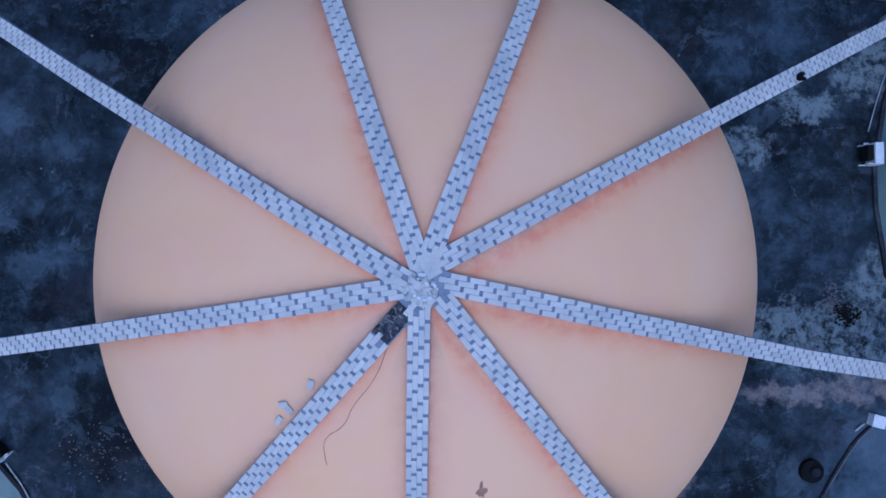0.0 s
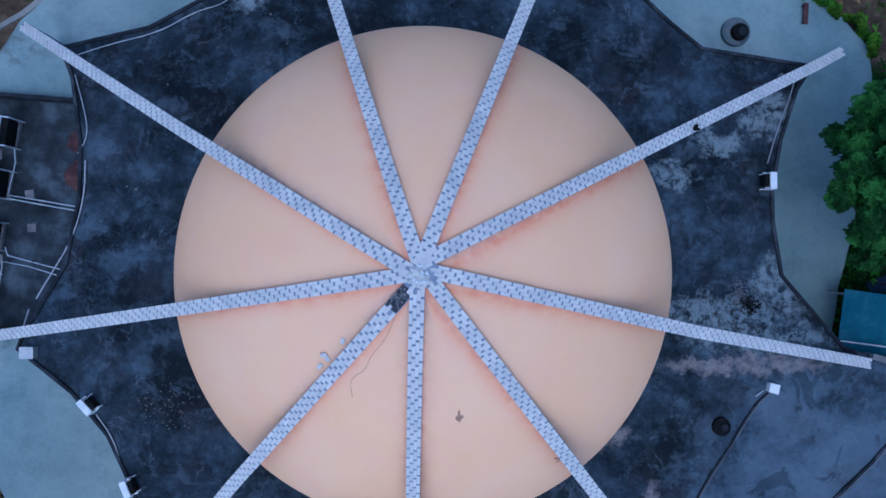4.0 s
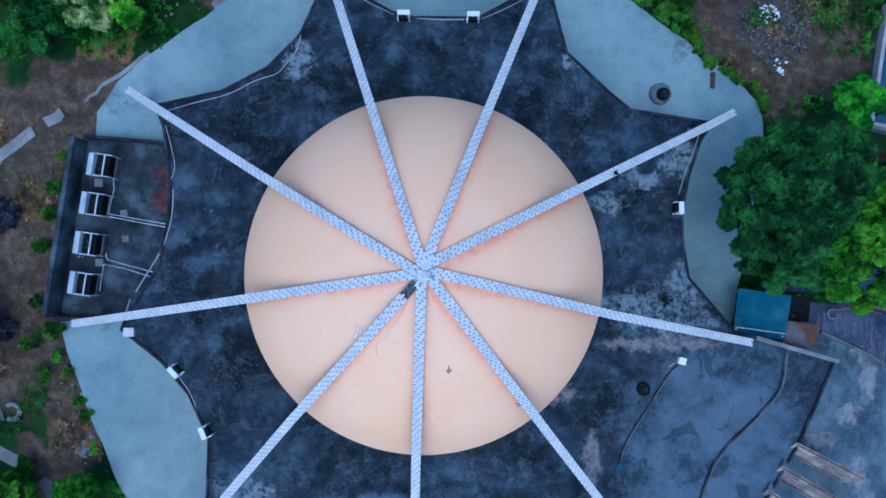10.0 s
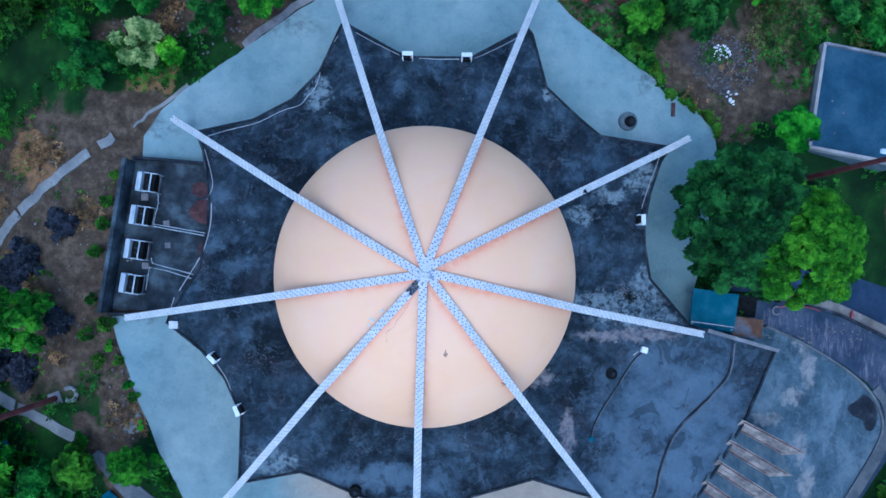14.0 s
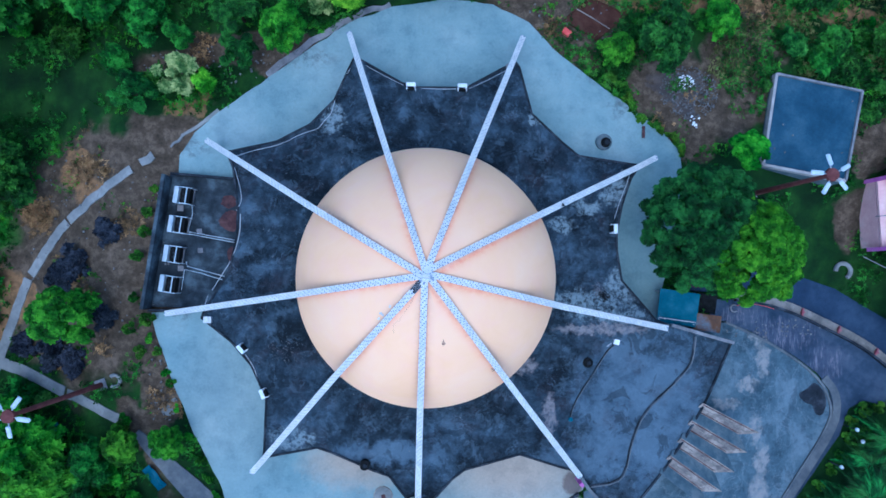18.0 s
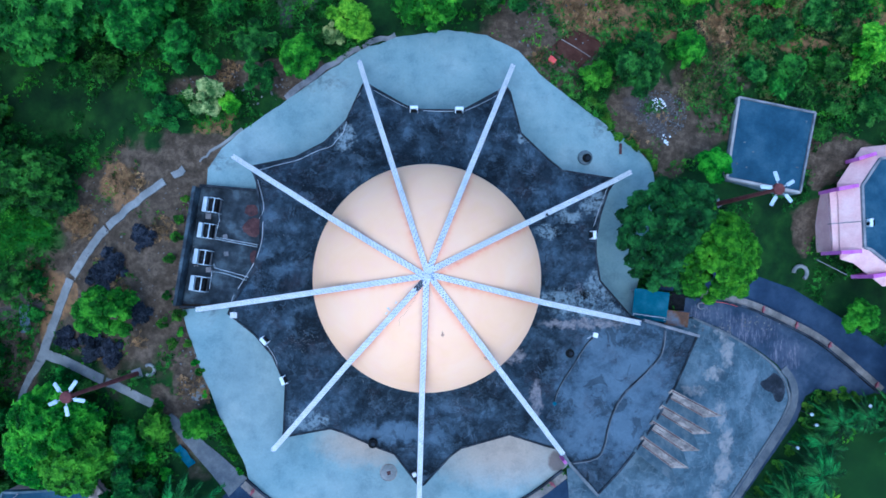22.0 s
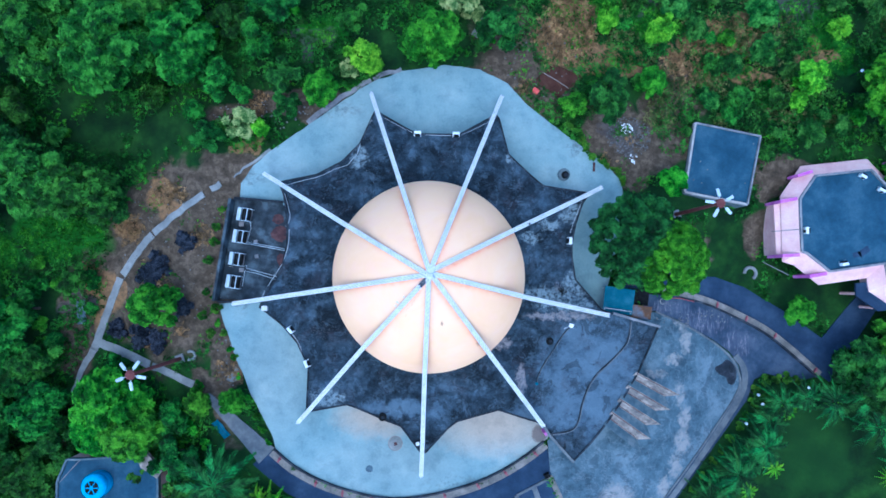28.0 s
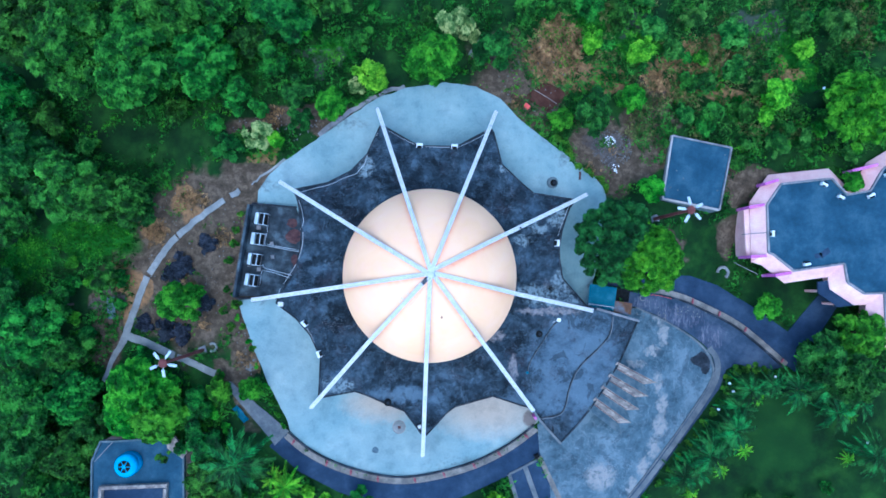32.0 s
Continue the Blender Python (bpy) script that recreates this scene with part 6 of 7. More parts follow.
bm = bmesh.new()
cone(bm, (-30.1, -19.0, 2.57), 0.17, 0.15, 0.06, 16)
part("cap", bm, M_TANK, lid)


# ---- light masts ----
def make_mast(base, top, turn):
    t = thing("light_mast", (*base, land(*base)), "tall red-oxide light mast with five white lamps", "light mast", "light masts")
    z0 = land(*base)
    bm = bmesh.new()
    tube(bm, [(*base, z0 - 0.2), (base[0] * 0.5 + top[0] * 0.5, base[1] * 0.5 + top[1] * 0.5, (z0 + top[2]) / 2), top], 0.20, 12, 0.13)
    part("pole", bm, M_REDPOLE, t)
    bm = bmesh.new()
    box(bm, (*base, z0 + 0.04), (0.8, 0.8, 0.12), 20, 0.02)
    part("base_plate", bm, M_CEMENT, t)
    bm = bmesh.new()
    cone(bm, (top[0], top[1], top[2] - 0.06), 0.42, 0.38, 0.16, 16)
    part("head", bm, M_REDPOLE, t)
    for i in range(5):
        a = radians(turn + 72 * i)
        d = Vector((math.cos(a), math.sin(a)))
        bm = bmesh.new()
        tube(bm, [(top[0] + d.x * 0.35, top[1] + d.y * 0.35, top[2]), (top[0] + d.x * 0.75, top[1] + d.y * 0.75, top[2] + 0.02)], 0.04, 6)
        arm = part("arm", bm, M_STEEL, t)
        bm = bmesh.new()
        c = (top[0] + d.x * 0.90, top[1] + d.y * 0.90, top[2] + 0.03)
        box(bm, c, (0.72, 0.27, 0.14), math.degrees(a), 0.06, 12)
        part("lamp_housing", bm, M_PALESHEET, arm, "white lamp housing")


make_mast((24.4, 6.25), (23.9, 6.04, 9.8), 100)
make_mast((-23.75, -7.9), (-23.72, -7.94, 9.5), 60)

# ---- garden plots, rubble and scraps ----
PLOT = [(12.2, 21.0), (10.2, 19.2), (12.7, 17.75), (15.0, 19.7)]
plot = thing("seed_bed", (12.0, 19.4, 0), "tilled red-brown seed bed split by a pale ridge", "garden bed")
part("soil", draped(dense(PLOT, 0.5, True, 0.05, 1), land, 0.07, 0.2, 1.0), M_EARTH, plot)
bm = bmesh.new()
tube(bm, [(11.2, 20.1, 0.1), (12.4, 19.4, 0.11), (13.65, 18.6, 0.1)], 0.05, 6)
part("ridge", bm, M_TAN, plot)
bm = bmesh.new()
for i in range(4):
    a, b = PLOT[i], PLOT[(i + 1) % 4]
    tube(bm, [(*a, 0.08), (*b, 0.08)], 0.06, 6)
part("edging", bm, M_EARTH, plot)
small_box("red_crate", 10.4, 18.25, 0.02, (0.6, 0.42, 0.3), -38, M_REDCLOTH, "bright red plastic crate on bare earth", "crate")
south_bed = thing("flower_bed", (10.6, -21.2, 0), "dark planting bed edged in worn pale kerbs", "garden bed")
SB = [(8.4, -20.7), (9.4, -23.9), (13.5, -23.3), (11.4, -19.2)]
part("soil", draped(SB, land, 0.08, 0.2, 1.2), M_ASPHALT, south_bed)
for a, b, w, m_ in (((11.6, -18.9), (13.7, -23.3), 0.5, M_KERB), ((10.1, -20.0), (11.4, -23.6), 0.5, M_FOOT), ((8.4, -20.7), (9.4, -23.9), 0.4, M_FOOT), ((8.4, -20.7), (11.4, -19.2), 0.22, M_FOOT)):
    bm = bmesh.new()
    band(bm, dense([a, b], 0.6, False), w, land, 0.06, 0.10)
    part("edging", bm, m_, south_bed)
small_box("gate_post", 11.25, -18.75, land(11.3, -18.8), (0.5, 0.3, 0.6), 25, M_BLACK, "short dark gate post", "gate post")
small_box("gate_post", 10.95, -14.55, 0.2, (0.3, 0.3, 1.4), 40, M_MAGENTA, "purple-painted post at the foot of a rib", "gate post")


def rubble(name, cx, cy, rx, ry, count, size, seed, label, m_):
    rnd = random.Random(seed)
    bm = bmesh.new()
    for i in range(count):
        a, q = rnd.uniform(0, 6.28), rnd.random() ** 0.5
        x, y = cx + rx * q * math.cos(a), cy + ry * q * math.sin(a)
        s = size * rnd.uniform(0.4, 1.4)
        box(bm, (x, y, land(x, y) + 0.08 + s * 0.25), (s, s * rnd.uniform(0.5, 1), s * 0.6), rnd.uniform(0, 90), 0, rnd.uniform(-25, 25))
    tagged(link_mesh(name, bm, m_), label, "rubble", kind="stuff")


rubble("rubble", 19.6, 13.8, 2.2, 2.0, 560, 0.10, 4, "heap of pale broken stone and plaster", M_RUBBLE)
rubble("rubble", 19.3, 14.6, 0.7, 0.5, 60, 0.10, 5, "heap of white broken plaster", M_WHITE)
rubble("rubble", 20.0, 11.6, 0.4, 0.5, 10, 0.13, 6, "white scraps among weeds", M_WHITE)
rubble("rubble", -19.0, -7.5, 1.0, 3.4, 60, 0.12, 7, "pale stones scattered on bare earth", M_RUBBLE)
rubble("rubble", -25.0, 2.0, 6.5, 7.5, 120, 0.10, 8, "small stones scattered over the bare garden", M_RUBBLE)
rubble("rubble", 11.0, 21.0, 4.5, 4.0, 90, 0.11, 12, "pale stones scattered round the seed bed", M_RUBBLE)
rubble("rubble", 26.5, -4.0, 4.5, 0.8, 70, 0.10, 9, "chippings strewn on the drive", M_RUBBLE)
rubble("rubble", -16.0, 15.6, 5.0, 1.5, 90, 0.12, 13, "stones along the bank of bare earth", M_RUBBLE)
slab = draped(dense(rounded([(-18.9, -9.3), (-18.0, -8.5), (-17.9, -9.7), (-18.5, -10.1), (-19.2, -9.8)], 2), 0.3, True, 0.08, 6), land, 0.07, 0.15, 1.0)
tagged(link_mesh("broken_slab", slab, M_PATH), "broken pale concrete slab in the earth", "slab")


def tarp(name, cx, cy, sx, sy, turn, m_, label, seed):
    n = 10
    verts = []
    ca, sa = math.cos(radians(turn)), math.sin(radians(turn))
    for j in range(n):
        for i in range(n):
            u, v = (i / (n - 1) - 0.5) * sx, (j / (n - 1) - 0.5) * sy
            x, y = cx + ca * u - sa * v, cy + sa * u + ca * v
            verts.append((x + 0.12 * noise.noise((u * 2, v * 2, seed)), y, land(x, y) + 0.14 + 0.16 * abs(noise.noise((u * 3, v * 3, seed + 5)))))
    faces = [(j * n + i, j * n + i + 1, (j + 1) * n + i + 1, (j + 1) * n + i) for j in range(n - 1) for i in range(n - 1)]
    verts += [(x, y, z - 0.05) for x, y, z in verts]
    k = n * n
    faces += [tuple(q + k for q in f[::-1]) for f in faces]
    ob = new(name, mesh_from(name, verts, faces, m_))
    tagged(ob, label, "tarpaulin")


tarp("tarpaulin", -28.4, -11.6, 1.9, 0.7, 28, M_SHEET, "crumpled blue-grey sheet under shrubs", 1)
tarp("tarpaulin", -19.5, -14.4, 0.7, 1.9, 40, M_SHEET, "crumpled blue sheet beside the lane", 2)
tarp("tarpaulin", -34.6, -3.6, 0.8, 2.4, 5, M_PLAZA, "dusty grey-blue sheet on the ground", 3)
tarp("tarpaulin", -20.6, 25.4, 1.6, 1.2, 30, M_ASPHALT, "dark sheet half hidden by trees", 4)
bm = bmesh.new()
arc_pts = [(33.0 + 0.6 * math.cos(a), 0.5 + 0.6 * math.sin(a), land(33, 0.5) + 0.15) for a in [radians(-60 + 240 * i / 14) for i in range(15)]]
tube(bm, arc_pts, 0.17, 8)
tagged(link_mesh("pipe_collar", bm, M_PATH), "broken pale concrete pipe collar on the grass", "pipe collar")
bm = bmesh.new()
arc_pts = [(22.75 + 0.26 * math.cos(a), -2.3 + 0.26 * math.sin(a), land(22.7, -2.3) + 0.16) for a in [radians(60 + 250 * i / 14) for i in range(15)]]
tube(bm, arc_pts, 0.055, 8)
tagged(link_mesh("pipe_collar", bm, M_CEMENT), "small white curved pipe piece on the drive", "pipe collar")
bm = bmesh.new()
tube(bm, [(x, y, land(x, y) + 0.10) for x, y in dense(rounded([(23.0, -2.1), (24.0, -1.95), (25.2, -2.1), (26.4, -2.4)], 2, False), 0.3, False)], 0.025, 6)
tagged(link_mesh("hose", bm, M_REDCLOTH), "thin red hose lying on the drive", "hose")
bm = bmesh.new()
arc_pts = [(-22.6 + 0.42 * math.cos(a), -7.55 + 0.42 * math.sin(a), land(-22.6, -7.5) + 0.14) for a in [radians(-120 + 250 * i / 14) for i in range(15)]]
tube(bm, arc_pts, 0.13, 8)
tagged(link_mesh("pipe_collar", bm, M_PATH), "broken concrete collar beside a light mast", "pipe collar")
for x, y in ((32.8, -11.6), (33.2, -12.5), (37.9, -10.9), (48.0, -18.0), (31.5, -14.4), (42.7, 20.5)):
    t = thing("garden_lamp", (x, y, land(x, y)), "short garden lamp with a white globe", "garden lamp", "garden lamps")
    bm = bmesh.new()
    cone(bm, (x, y, land(x, y)), 0.05, 0.04, 1.5, 8)
    part("post", bm, M_DARKEDGE, t)
    bm = bmesh.new()
    bmesh.ops.create_uvsphere(bm, u_segments=12, v_segments=8, radius=0.15, matrix=Matrix.Translation((x, y, land(x, y) + 1.6)))
    part("globe", bm, M_WHITE, t, smooth=True)

# ---- trees and shrubs ----
PALEWOOD = [(-29.5, 21.9, 5.2), (-36.6, 22.2, 4.8), (-23.0, 21.6, 3.6), (-33.5, 26.8, 4.6), (-26.2, 27.0, 4.4)]
FOREST = [(-38.0, 9.2, 3.6), (-35.0, 7.9, 2.8), (-42.6, 12.4, 3.6), (-31.9, 8.0, 2.6), (-41.6, -6.0, 3.4), (-40.8, -13.0, 3.4), (-42.0, -18.0, 3.6), (-36.8, -19.0, 2.9), (-43.5, 26.0, 4.4), (-21.4, 28.6, 3.6),
          (-15.2, 27.0, 3.2), (-36.6, -12.6, 2.8), (-43.6, 6.4, 3.4), (-45.0, 18.4, 3.6), (-46.0, -1.0, 3.4), (-37.0, -24.5, 3.6), (-10.8, 28.2, 2.8)]
THICKET = [(-40.5, 16.4, 2.4), (-31.0, 6.6, 2.0), (-20.2, 18.6, 1.9), (-16.4, 22.4, 2.0), (-13.6, 19.0, 1.7), (-34.6, -0.4, 1.6), (-23.6, -13.0, 1.9), (-23.4, -16.6, 2.3), (-22.6, -20.6, 2.3), (-38.8, -3.2, 2.0), (-34.6, -16.0, 2.2), (-7.4, 24.6, 1.6), (-39.6, -21.6, 2.4), (-21.0, 13.0, 1.5), (-26.4, -18.6, 1.6), (-20.4, -23.0, 2.2), (-19.2, 24.2, 1.8), (-37.4, -8.2, 2.2), (-18.0, 17.4, 1.3), (-13.7, 16.3, 1.4), (-22.4, 15.4, 1.3)]
BRIGHT = [(-29.1, -11.7, 3.0), (-30.4, -13.8, 2.6), (-27.3, -14.2, 2.6), (46.7, -6.2, 2.4), (-10.3, 17.8, 1.45), (23.3, 9.2, 1.3), (-25.4, -2.7, 2.0), (-21.3, -11.7, 1.1), (-18.0, -11.5, 1.1), (13.8, 16.5, 1.2), (21.4, 18.8, 1.3), (37.0, -3.3, 1.4), (45.7, 10.3, 1.0)]
SCRUB = [(33.0, 22.6, 1.64), (30.4, 17.4, 1.48), (32.9, 26.2, 1.8), (27.6, 17.6, 1.23), (34.6, 17.6, 1.39), (44.6, 27.2, 1.97), (37.6, 14.4, 1.48), (33.6, 12.4, 1.23), (26.2, 24.6, 1.23), (28.8, 28.2, 1.48), (46.3, 23.0, 1.64), (40.4, 27.8, 1.31), (46.0, 13.6, 1.31), (20.2, 27.6, 1.6), (30.0, 21.0, 1.23), (41.0, 15.2, 1.15), (17.0, 29.0, 2.0), (24.0, 27.0, 1.4), (22.0, 19.3, 1.1), (10.0, 28.6, 1.5), (36.0, 20.6, 1.07)]

big = make_tree("rain_tree", 101, 4.95, 6.2, 190, 150000, 0.105, L_RAIN, "large round blue-green tree beside the apron", even=True)
big.matrix_basis = pose(18.95, 3.35, 0.1)
big2 = make_tree("rain_tree", 102, 3.9, 7.4, 110, 80000, 0.115, L_LIMETREE, "bright green tree grown into its larger neighbour", even=True)
big2.matrix_basis = pose(21.7, 1.75, land(21.7, 1.75) - 0.05)
plant_out([make_tree("forest_tree", 110 + i, 3.3, 6.0, 46, 20000, 0.215, (L_MID, L_MID, L_DARK, L_MID)[i], "tall leafy forest tree with a ragged green crown", group="trees of the wood") for i in range(4)], FOREST, 3.3, 1)
plant_out([make_tree("feathery_tree", 105 + i, 4.6, 8.6, 60, 42000, 0.20, L_FEATHER, "broad pale green tree with feathery drooping leaves", group="trees of the wood") for i in range(2)], PALEWOOD, 4.6, 18)
plant_out([make_tree("small_tree", 120 + i, 2.2, 3.8, 26, 13000, 0.165, (L_MID, L_DARK, L_MID)[i], "young leafy tree in the thicket", group="trees of the wood") for i in range(3)], THICKET, 2.2, 2)
plant_out([make_tree("garden_tree", 130 + i, 2.0, 3.6, 26, 15000, 0.135, L_BRIGHT, "fresh bright green garden tree", group="garden trees", even=True) for i in range(3)], BRIGHT, 2.0, 3)
plant_out([make_tree("dense_tree", 140, 2.4, 4.4, 28, 18000, 0.14, L_BRIGHT, "dense round green tree at the apron's edge", even=True)], [(0.3, 22.2, 2.6)], 2.4, 4)
plant_out([make_tree("dark_tree", 141 + i, 2.4, 4.0, 26, 9000, 0.20, L_DARK, "dark blue-green bushy garden tree", group="garden trees") for i in range(2)], [(6.5, 23.4, 2.2), (16.9, 17.3, 2.4), (42.6, -8.6, 3.0), (45.4, -10.8, 3.2), (-6.9, -22.6, 1.5)], 2.4, 5)
plant_out([make_tree("pale_shrub", 150, 1.4, 2.2, 14, 7000, 0.135, L_PALE, "shrub with pale yellowish blossom", "shrub", False, "flowering shrubs")], [(-7.9, 20.0, 1.0), (-17.9, 14.2, 1.6), (2.9, 26.5, 2.0), (4.0, 25.8, 1.2)], 1.4, 6)
plant_out([make_tree("lime_shrub", 151 + i, 1.6, 2.6, 16, 4600, 0.20, L_LIME, "lime green leafy shrub on rough ground", "shrub", False, "lime shrubs") for i in range(2)], [(-6.5, 20.5, 2.0), (-16.2, 14.0, 1.0), (22.3, 24.4, 1.7), (37.2, 19.6, 1.9), (36.6, 17.4, 1.2), (40.8, 25.0, 1.3), (16.8, 25.1, 1.5), (-14.6, -20.9, 0.8)], 1.6, 7)
plant_out([make_tree("golden_tree", 155, 3.3, 5.6, 40, 24000, 0.17, L_LIMETREE, "round yellow-green tree on its own", even=True)], [(44.1, 17.3, 3.6)], 3.3, 8)
plant_out([make_tree("scrub_bush", 160 + i, 1.8, 2.2, 22, 6000, 0.18, (L_SCRUB, L_MID, L_SCRUB)[i], "wild scrub bush in rough grass", "shrub", False, "scrub bushes") for i in range(3)], SCRUB, 1.8, 9)
palms = [make_palm("palm", 170, 2.6, 15, L_PALM, "feathery green palm with long arching fronds", 2.6), make_palm("palm", 171, 2.6, 13, L_PALM, "feathery dark palm beside the lawn", 2.2)]
plant_out(palms, [(-19.0, -18.6, 3.3), (43.6, -11.6, 3.0), (34.7, -12.2, 2.0), (33.0, -16.5, 2.5), (30.0, -19.0, 2.5), (27.1, -21.3, 2.1), (31.6, -17.6, 2.0), (40.2, -12.2, 2.3), (48.0, -19.2, 2.5), (44.2, -14.6, 2.4), (37.6, -11.8, 1.8), (28.6, -20.6, 2.0), (46.8, -13.4, 2.2), (33.8, -14.2, 2.0)], 2.6, 10)
plant_out([make_palm("lime_palm", 172, 1.6, 11, L_LIME, "young yellow-green palm with short fronds", 1.7)], [(-14.4, -21.2, 1.8), (36.2, -13.3, 1.0), (41.1, -13.0, 1.0), (46.6, -12.4, 1.0), (46.5, -15.1, 1.0), (34.5, -18.9, 1.1), (31.9, -21.1, 1.0), (28.3, -23.4, 1.0), (46.2, -20.0, 0.9), (-15.8, -20.6, 1.2)], 1.6, 11)
plant_out([make_tree("clipped_shrub", 180, 0.7, 1.2, 10, 1500, 0.16, L_LIME, "clipped round lime green shrub", "shrub", False, "clipped shrubs")], [(-12.3, -22.2, 0.75), (-10.6, -22.9, 0.75), (6.9, -23.2, 1.2), (5.4, -23.7, 0.7)], 0.7, 12)
W_HEDGE = [(-19.8, 6.45, 0.36), (-20.2, 4.75, 0.5), (-20.5, 3.2, 0.52), (-20.9, 1.6, 0.5), (-21.05, -1.55, 0.42), (-20.1, -3.15, 0.55), (-21.3, -3.8, 0.5), (-20.65, -5.3, 0.52), (-19.4, -5.3, 0.4), (-18.4, -7.7, 0.36), (-21.9, -10.9, 0.7)]
plant_out([make_tree("border_shrub", 181, 0.6, 0.9, 8, 1600, 0.10, L_YELLOW, "small yellow-green border shrub beside the plant yard", "shrub", False, "border shrubs")], W_HEDGE, 0.6, 13)
ne_hedge = [(18.75 + 0.15 - 5.6 * u + 0.5 * math.sin(9 * u), 9.1 + 5.9 * u, 0.26 + 0.08 * ((k * 7) % 3)) for k, u in enumerate([i / 23 for i in range(24)])]
plant_out([make_tree("hedge_shrub", 182, 0.6, 0.8, 8, 2000, 0.10, L_YELLOW, "low yellow-green hedge shrub along the apron", "shrub", False, "hedge along the apron")], ne_hedge, 0.6, 14)
lawn_hedge = [(32.9, -12.6, 0.5), (33.2, -11.3, 0.5), (34.2, -10.4, 0.55), (35.3, -10.2, 0.55), (36.4, -10.15, 0.55), (37.5, -10.4, 0.5), (38.7, -10.8, 0.5), (32.2, -13.8, 0.5), (31.4, -15.0, 0.45), (30.4, -16.1, 0.5), (29.5, -17.2, 0.45), (28.4, -18.4, 0.5), (27.3, -19.6, 0.45), (26.1, -20.9, 0.5), (24.9, -22.2, 0.5)]
plant_out([make_tree("hedge_shrub", 183, 0.6, 0.8, 8, 2000, 0.10, L_YELLOW, "low trimmed hedge shrub round the lawn", "shrub", False, "hedge round the lawn")], lawn_hedge, 0.6, 15)
plant_out([make_tree("hedge_shrub", 184, 0.6, 0.8, 8, 2000, 0.10, L_BRIGHT, "low green hedge shrub at the apron's edge", "shrub", False, "hedge along the apron's west")], [(-14.95, -15.6, 0.35), (-15.5, -14.4, 0.4), (-16.2, -13.2, 0.4), (-17.1, -11.4, 0.35), (-17.9, -9.5, 0.3), (-18.8, -7.0, 0.35), (-19.9, -4.5, 0.4), (-21.4, -10.2, 0.5), (-19.0, -12.4, 0.6), (-22.3, -12.8, 0.7), (-22.0, -14.3, 0.7), (-21.0, -15.6, 0.6)], 0.6, 16)
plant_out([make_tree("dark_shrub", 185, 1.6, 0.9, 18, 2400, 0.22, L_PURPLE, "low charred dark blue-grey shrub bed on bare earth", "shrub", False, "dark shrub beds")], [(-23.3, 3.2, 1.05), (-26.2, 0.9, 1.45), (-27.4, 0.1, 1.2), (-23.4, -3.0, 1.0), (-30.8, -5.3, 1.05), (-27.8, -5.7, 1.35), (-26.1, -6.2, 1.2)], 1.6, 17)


# ---- undergrowth that nobody could count ----
def inside(p, poly):
    x, y = p
    c = False
    for k in range(len(poly)):
        (x0, y0), (x1, y1) = poly[k - 1], poly[k]
        if (y0 > y) != (y1 > y) and x < (x1 - x0) * (y - y0) / (y1 - y0) + x0:
            c = not c
    return c


HARD = [PAVE, YARD, PLAZA, OUTER, INNER, SOUTH_ROAD, STAR, PORCH, VP, BP, TP, SB, PLOT]
BARE = [(-25, 1, 7.5, 9), (-21, 9.5, 6, 3), (-13.5, 17, 8, 1.8), (9.5, 20, 6, 3.6), (19, 13.5, 3.6, 3.5), (27.4, 3.6, 1.6, 2.2), (34, 4.4, 1.5, 2.6), (34.4, 9.8, 2, 1.2), (-19, -9, 1.6, 6), (38.0, -18.5, 6.0, 5.0), (24.5, 19.5, 2.2, 3.0), (10, 24, 4.0, 2.2), (36, 11.2, 3.0, 1.2), (22.8, 14.5, 2.0, 3.4)]
WAYS = [((22.8, -1.35), (29.4, -2.75), 0.6), ((29.4, -2.75), (34.2, -4.95), 0.6), ((34.2, -4.95), (39.9, -9.8), 0.6), ((-15.2, -16.9), (-20.9, -11.2), 1.3), ((-22.2, -10.4), (-27.2, -8.6), 0.8), ((-27.2, -8.6), (-33.0, -6.6), 0.8), ((-35.2, -11.6), (-33.3, -7.2), 0.6), ((-33.0, -6.6), (-30.8, -0.3), 0.85), ((-30.8, -0.3), (-27.2, 4.1), 0.9), ((-27.2, 4.1), (-21.4, 8.1), 0.9), ((-21.4, 8.1), (-15.4, 12.3), 0.7)]


def near_way(x, y):
    p = Vector((x, y))
    for a, b, w in WAYS:
        a, b = Vector(a), Vector(b)
        u = min(1, max(0, (p - a).dot(b - a) / (b - a).length_squared))
        if (p - a.lerp(b, u)).length < w:
            return True
    return False


def undergrowth(name, count, size, high, material, label, seed, want):
    rng = np.random.default_rng(seed)
    rnd = random.Random(seed)
    pos = []
    tries = 0
    while len(pos) < count and tries < count * 12:
        tries += 1
        x, y = rnd.uniform(-52, 52), rnd.uniform(-28, 34)
        if math.hypot(x, y) < 13 or not want(x, y) or any(inside((x, y), h) for h in HARD) or near_way(x, y):
            continue
        for i in range(3):
            px_, py_ = x + rnd.gauss(0, 0.25), y + rnd.gauss(0, 0.25)
            if any(inside((px_, py_), h) for h in HARD[:6]):
                continue
            pos.append((px_, py_, land(px_, py_) + rnd.uniform(0.04, high)))
    pos = np.array(pos)
    v, f = rosettes(rng, pos, rng.normal(size=pos.shape) * 0.35, size, 5, 0.45)
    tagged(new(name, mesh_from(name, v.tolist(), f.tolist(), material)), label, "undergrowth", kind="stuff")


def bare(x, y):
    return any(((x - a) / rx) ** 2 + ((y - b) / ry) ** 2 < 1.0 for a, b, rx, ry in BARE)


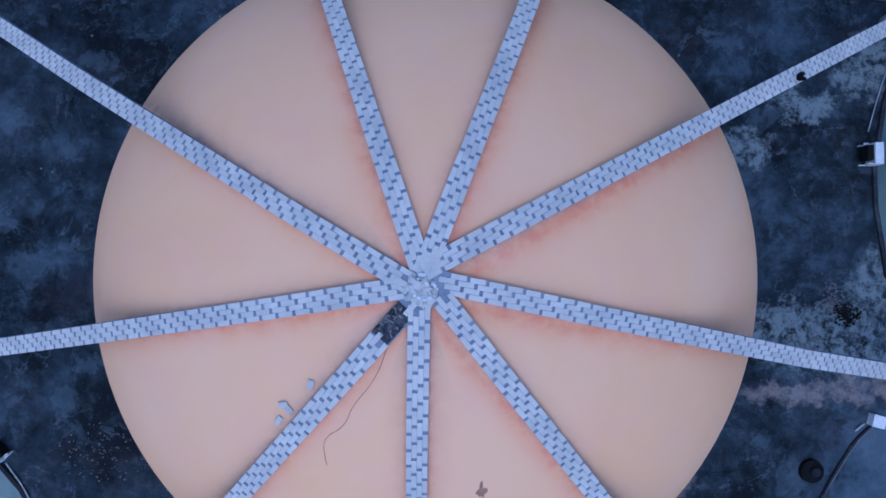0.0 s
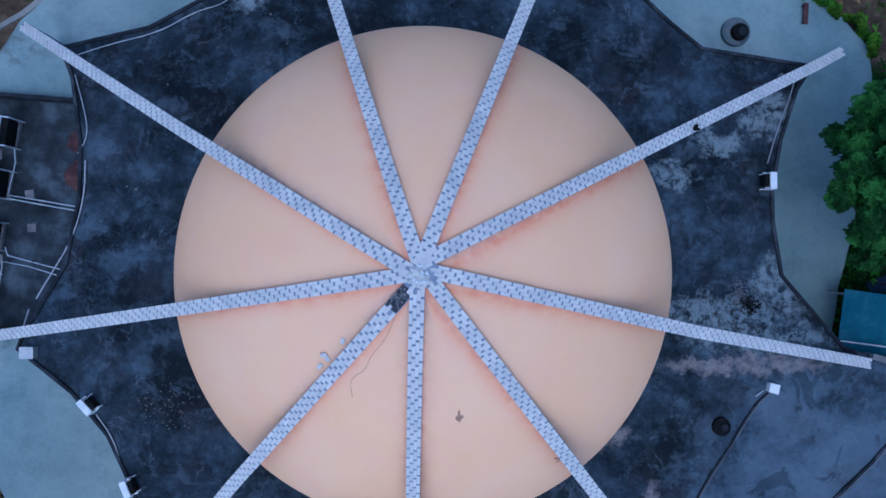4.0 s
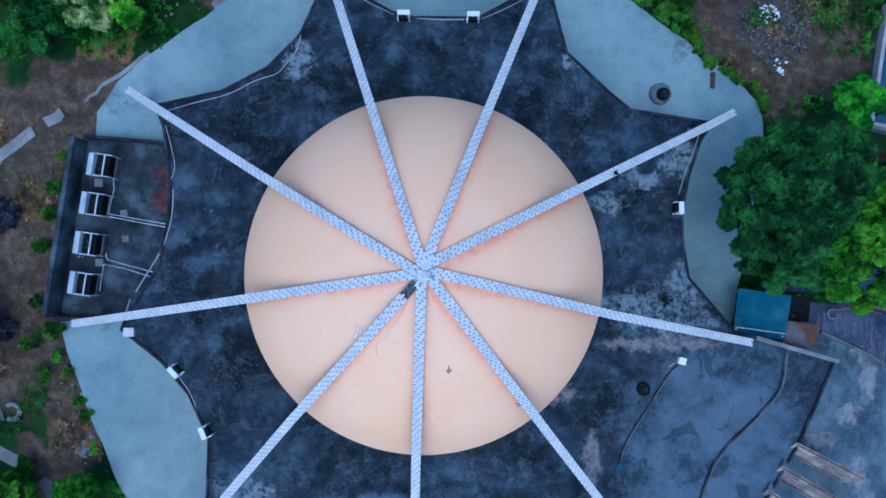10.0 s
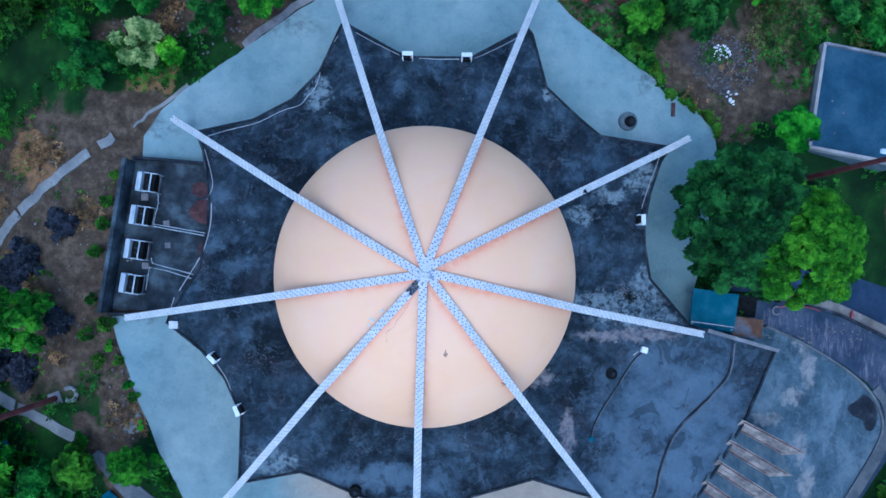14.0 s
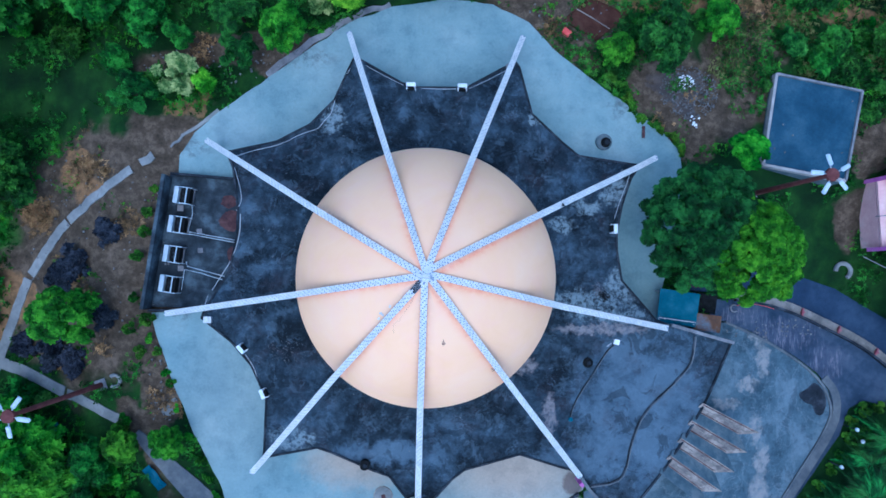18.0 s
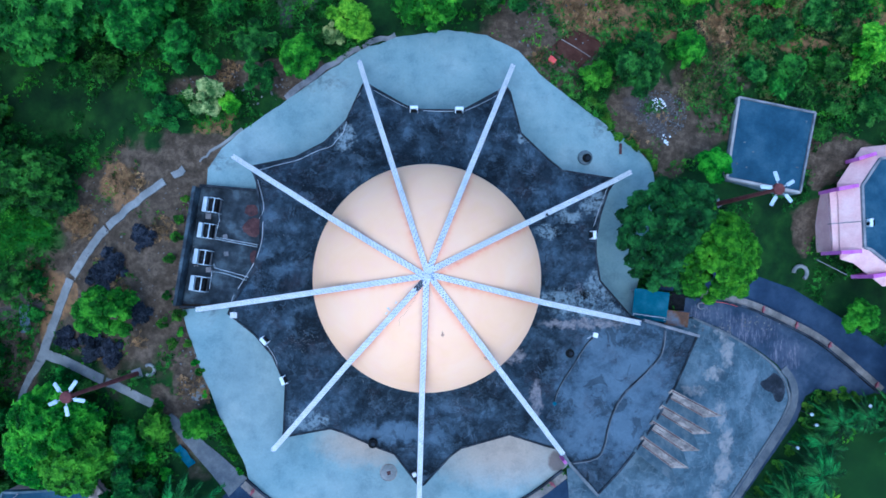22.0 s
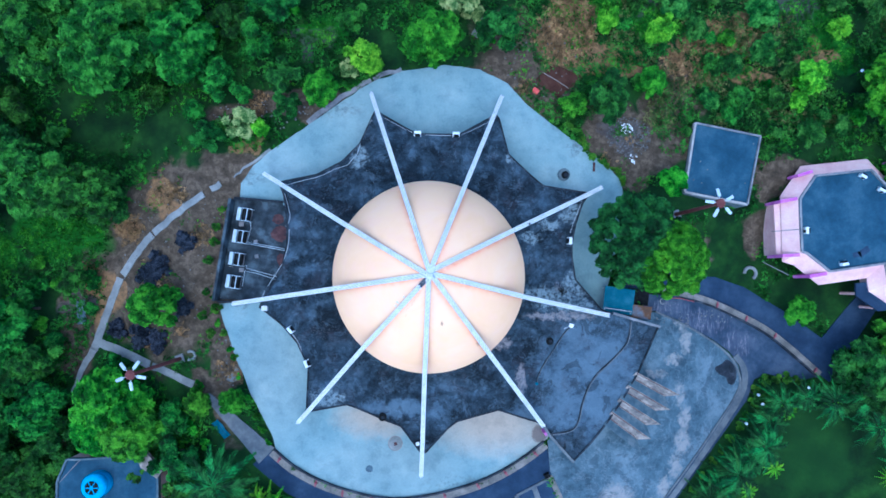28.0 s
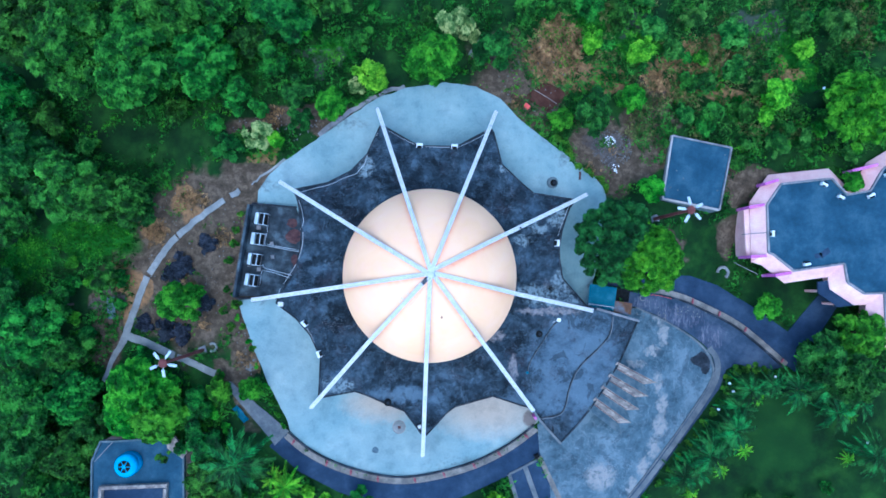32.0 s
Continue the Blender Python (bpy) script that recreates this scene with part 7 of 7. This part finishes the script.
def glade(x, y):
    return ((x + 30.2) / 6.4) ** 2 + ((y - 13.8 + 0.55 * (x + 30.2)) / 2.6) ** 2 < 1.0 + 0.5 * noise.noise((x * 0.3, y * 0.3, 8))


def field(x, y, s, k):
    return noise.noise((x * s, y * s, k))


def meadow(x, y):
    return any(((x - a) / rx) ** 2 + ((y - b) / ry) ** 2 < 1.0 for a, b, rx, ry in ((-36.6, 4.0, 4.4, 2.4), (22.6, 25.2, 3.0, 1.6), (17, 27.0, 2.2, 1.4), (41, 23.5, 2.4, 3.4), (-10.8, 23.6, 1.8, 1.2), (-44, 1.5, 3, 3), (37.7, 27.6, 1.6, 2), (13.6, 24.6, 2.4, 3.4)))


undergrowth("undergrowth", 34000, 0.22, 0.5, L_MID, "dense dark green weeds and low plants", 1, lambda x, y: not bare(x, y) and not meadow(x, y) and (not glade(x, y) or field(x, y, 0.5, 13) > -0.02) and field(x, y, 0.16, 3) > -0.12 and not (x > 24 and y < -10.5) and not (24 < x < 46 and -9 < y < 9 and field(x, y, 0.3, 21) < 0.15) and (x < 8 or y < 12 or field(x, y, 0.3, 17) > 0.0))
undergrowth("bright_weeds", 9000, 0.19, 0.35, L_BRIGHT, "patches of bright green weeds", 2, lambda x, y: not bare(x, y) and not meadow(x, y) and not (x > 24 and y < 9) and field(x, y, 0.2, 9) > 0.15)
undergrowth("rough_grass", 14000, 0.20, 0.3, L_SCRUB, "rough mixed grass of the open scrub", 3, lambda x, y: x > 6 and y > 14 and not meadow(x, y) and field(x, y, 0.22, 5) > -0.1)
undergrowth("meadow_grass", 7000, 0.15, 0.15, L_BRIGHT, "short bright meadow grass in clearings", 6, lambda x, y: meadow(x, y) and not bare(x, y))
undergrowth("dry_grass", 5200, 0.20, 0.3, L_DRY, "dry straw-coloured grass on bare earth", 4, lambda x, y: (((x - 13.6) / 3) ** 2 + ((y - 24.6) / 4) ** 2 < 1) or (((x - 30) / 4) ** 2 + ((y - 24.4) / 2) ** 2 < 1) or (((x - 26) / 3) ** 2 + ((y - 21) / 2) ** 2 < 1) or (((x + 25.4) / 2) ** 2 + ((y - 7.8) / 1.2) ** 2 < 1) or (((x + 29.8) / 1.6) ** 2 + ((y - 4.6) / 1.4) ** 2 < 1) or (bare(x, y) and x < 20 and y > -12 and field(x, y, 0.4, 7) > 0.36))
undergrowth("straw_grass", 5200, 0.17, 0.55, L_STRAW, "olive and straw-coloured grass in the scrub", 14, lambda x, y: x > 17 and y > 15 and not meadow(x, y) and field(x, y, 0.24, 31) > 0.08)
undergrowth("garden_weeds", 1300, 0.15, 0.2, L_BRIGHT, "thin scattered weeds on bare earth", 5, lambda x, y: bare(x, y) and y > -12 and field(x, y, 0.5, 11) > 0.2)


def scatter(count, x0, x1, y0, y1, r0, r1, seed, want):
    rnd = random.Random(seed)
    rows = []
    while len(rows) < count:
        x, y = rnd.uniform(x0, x1), rnd.uniform(y0, y1)
        if want(x, y) and not bare(x, y) and not any(inside((x, y), h) for h in HARD) and not near_way(x, y):
            rows.append((round(x, 2), round(y, 2), round(rnd.uniform(r0, r1), 2)))
    return rows


def clearing(x, y):
    return ((x + 28) / 4.5) ** 2 + ((y - 10) / 4) ** 2 < 1 or ((x + 36) / 4) ** 2 + ((y - 3) / 3) ** 2 < 1 or ((x - 36.5) / 8) ** 2 + ((y + 18) / 6) ** 2 < 1


wild = [make_tree("wild_shrub", 190 + i, 1.0, 1.3, 14, 3200, 0.155, (L_MID, L_SCRUB, L_MID, L_BRIGHT)[i], "wild shrub among rough weeds", "shrub", False, "wild shrubs") for i in range(4)]
plant_out(wild, scatter(48, 10, 50, 14, 32, 0.4, 1.1, 21, lambda x, y: math.hypot(x, y) > 22 and not meadow(x, y)) + scatter(44, -48, -16, 10, 33, 0.5, 1.4, 22, lambda x, y: not meadow(x, y) and not glade(x, y))
          + scatter(26, -48, -21, -26, 2, 0.5, 1.2, 23, lambda x, y: not meadow(x, y)) + scatter(8, -16, 6, 22, 30, 0.4, 0.9, 24, lambda x, y: True) + scatter(5, 25, 48, -26, -11, 0.5, 1.1, 25, lambda x, y: not clearing(x, y) and math.hypot(x, y) > 33), 1.0, 30)
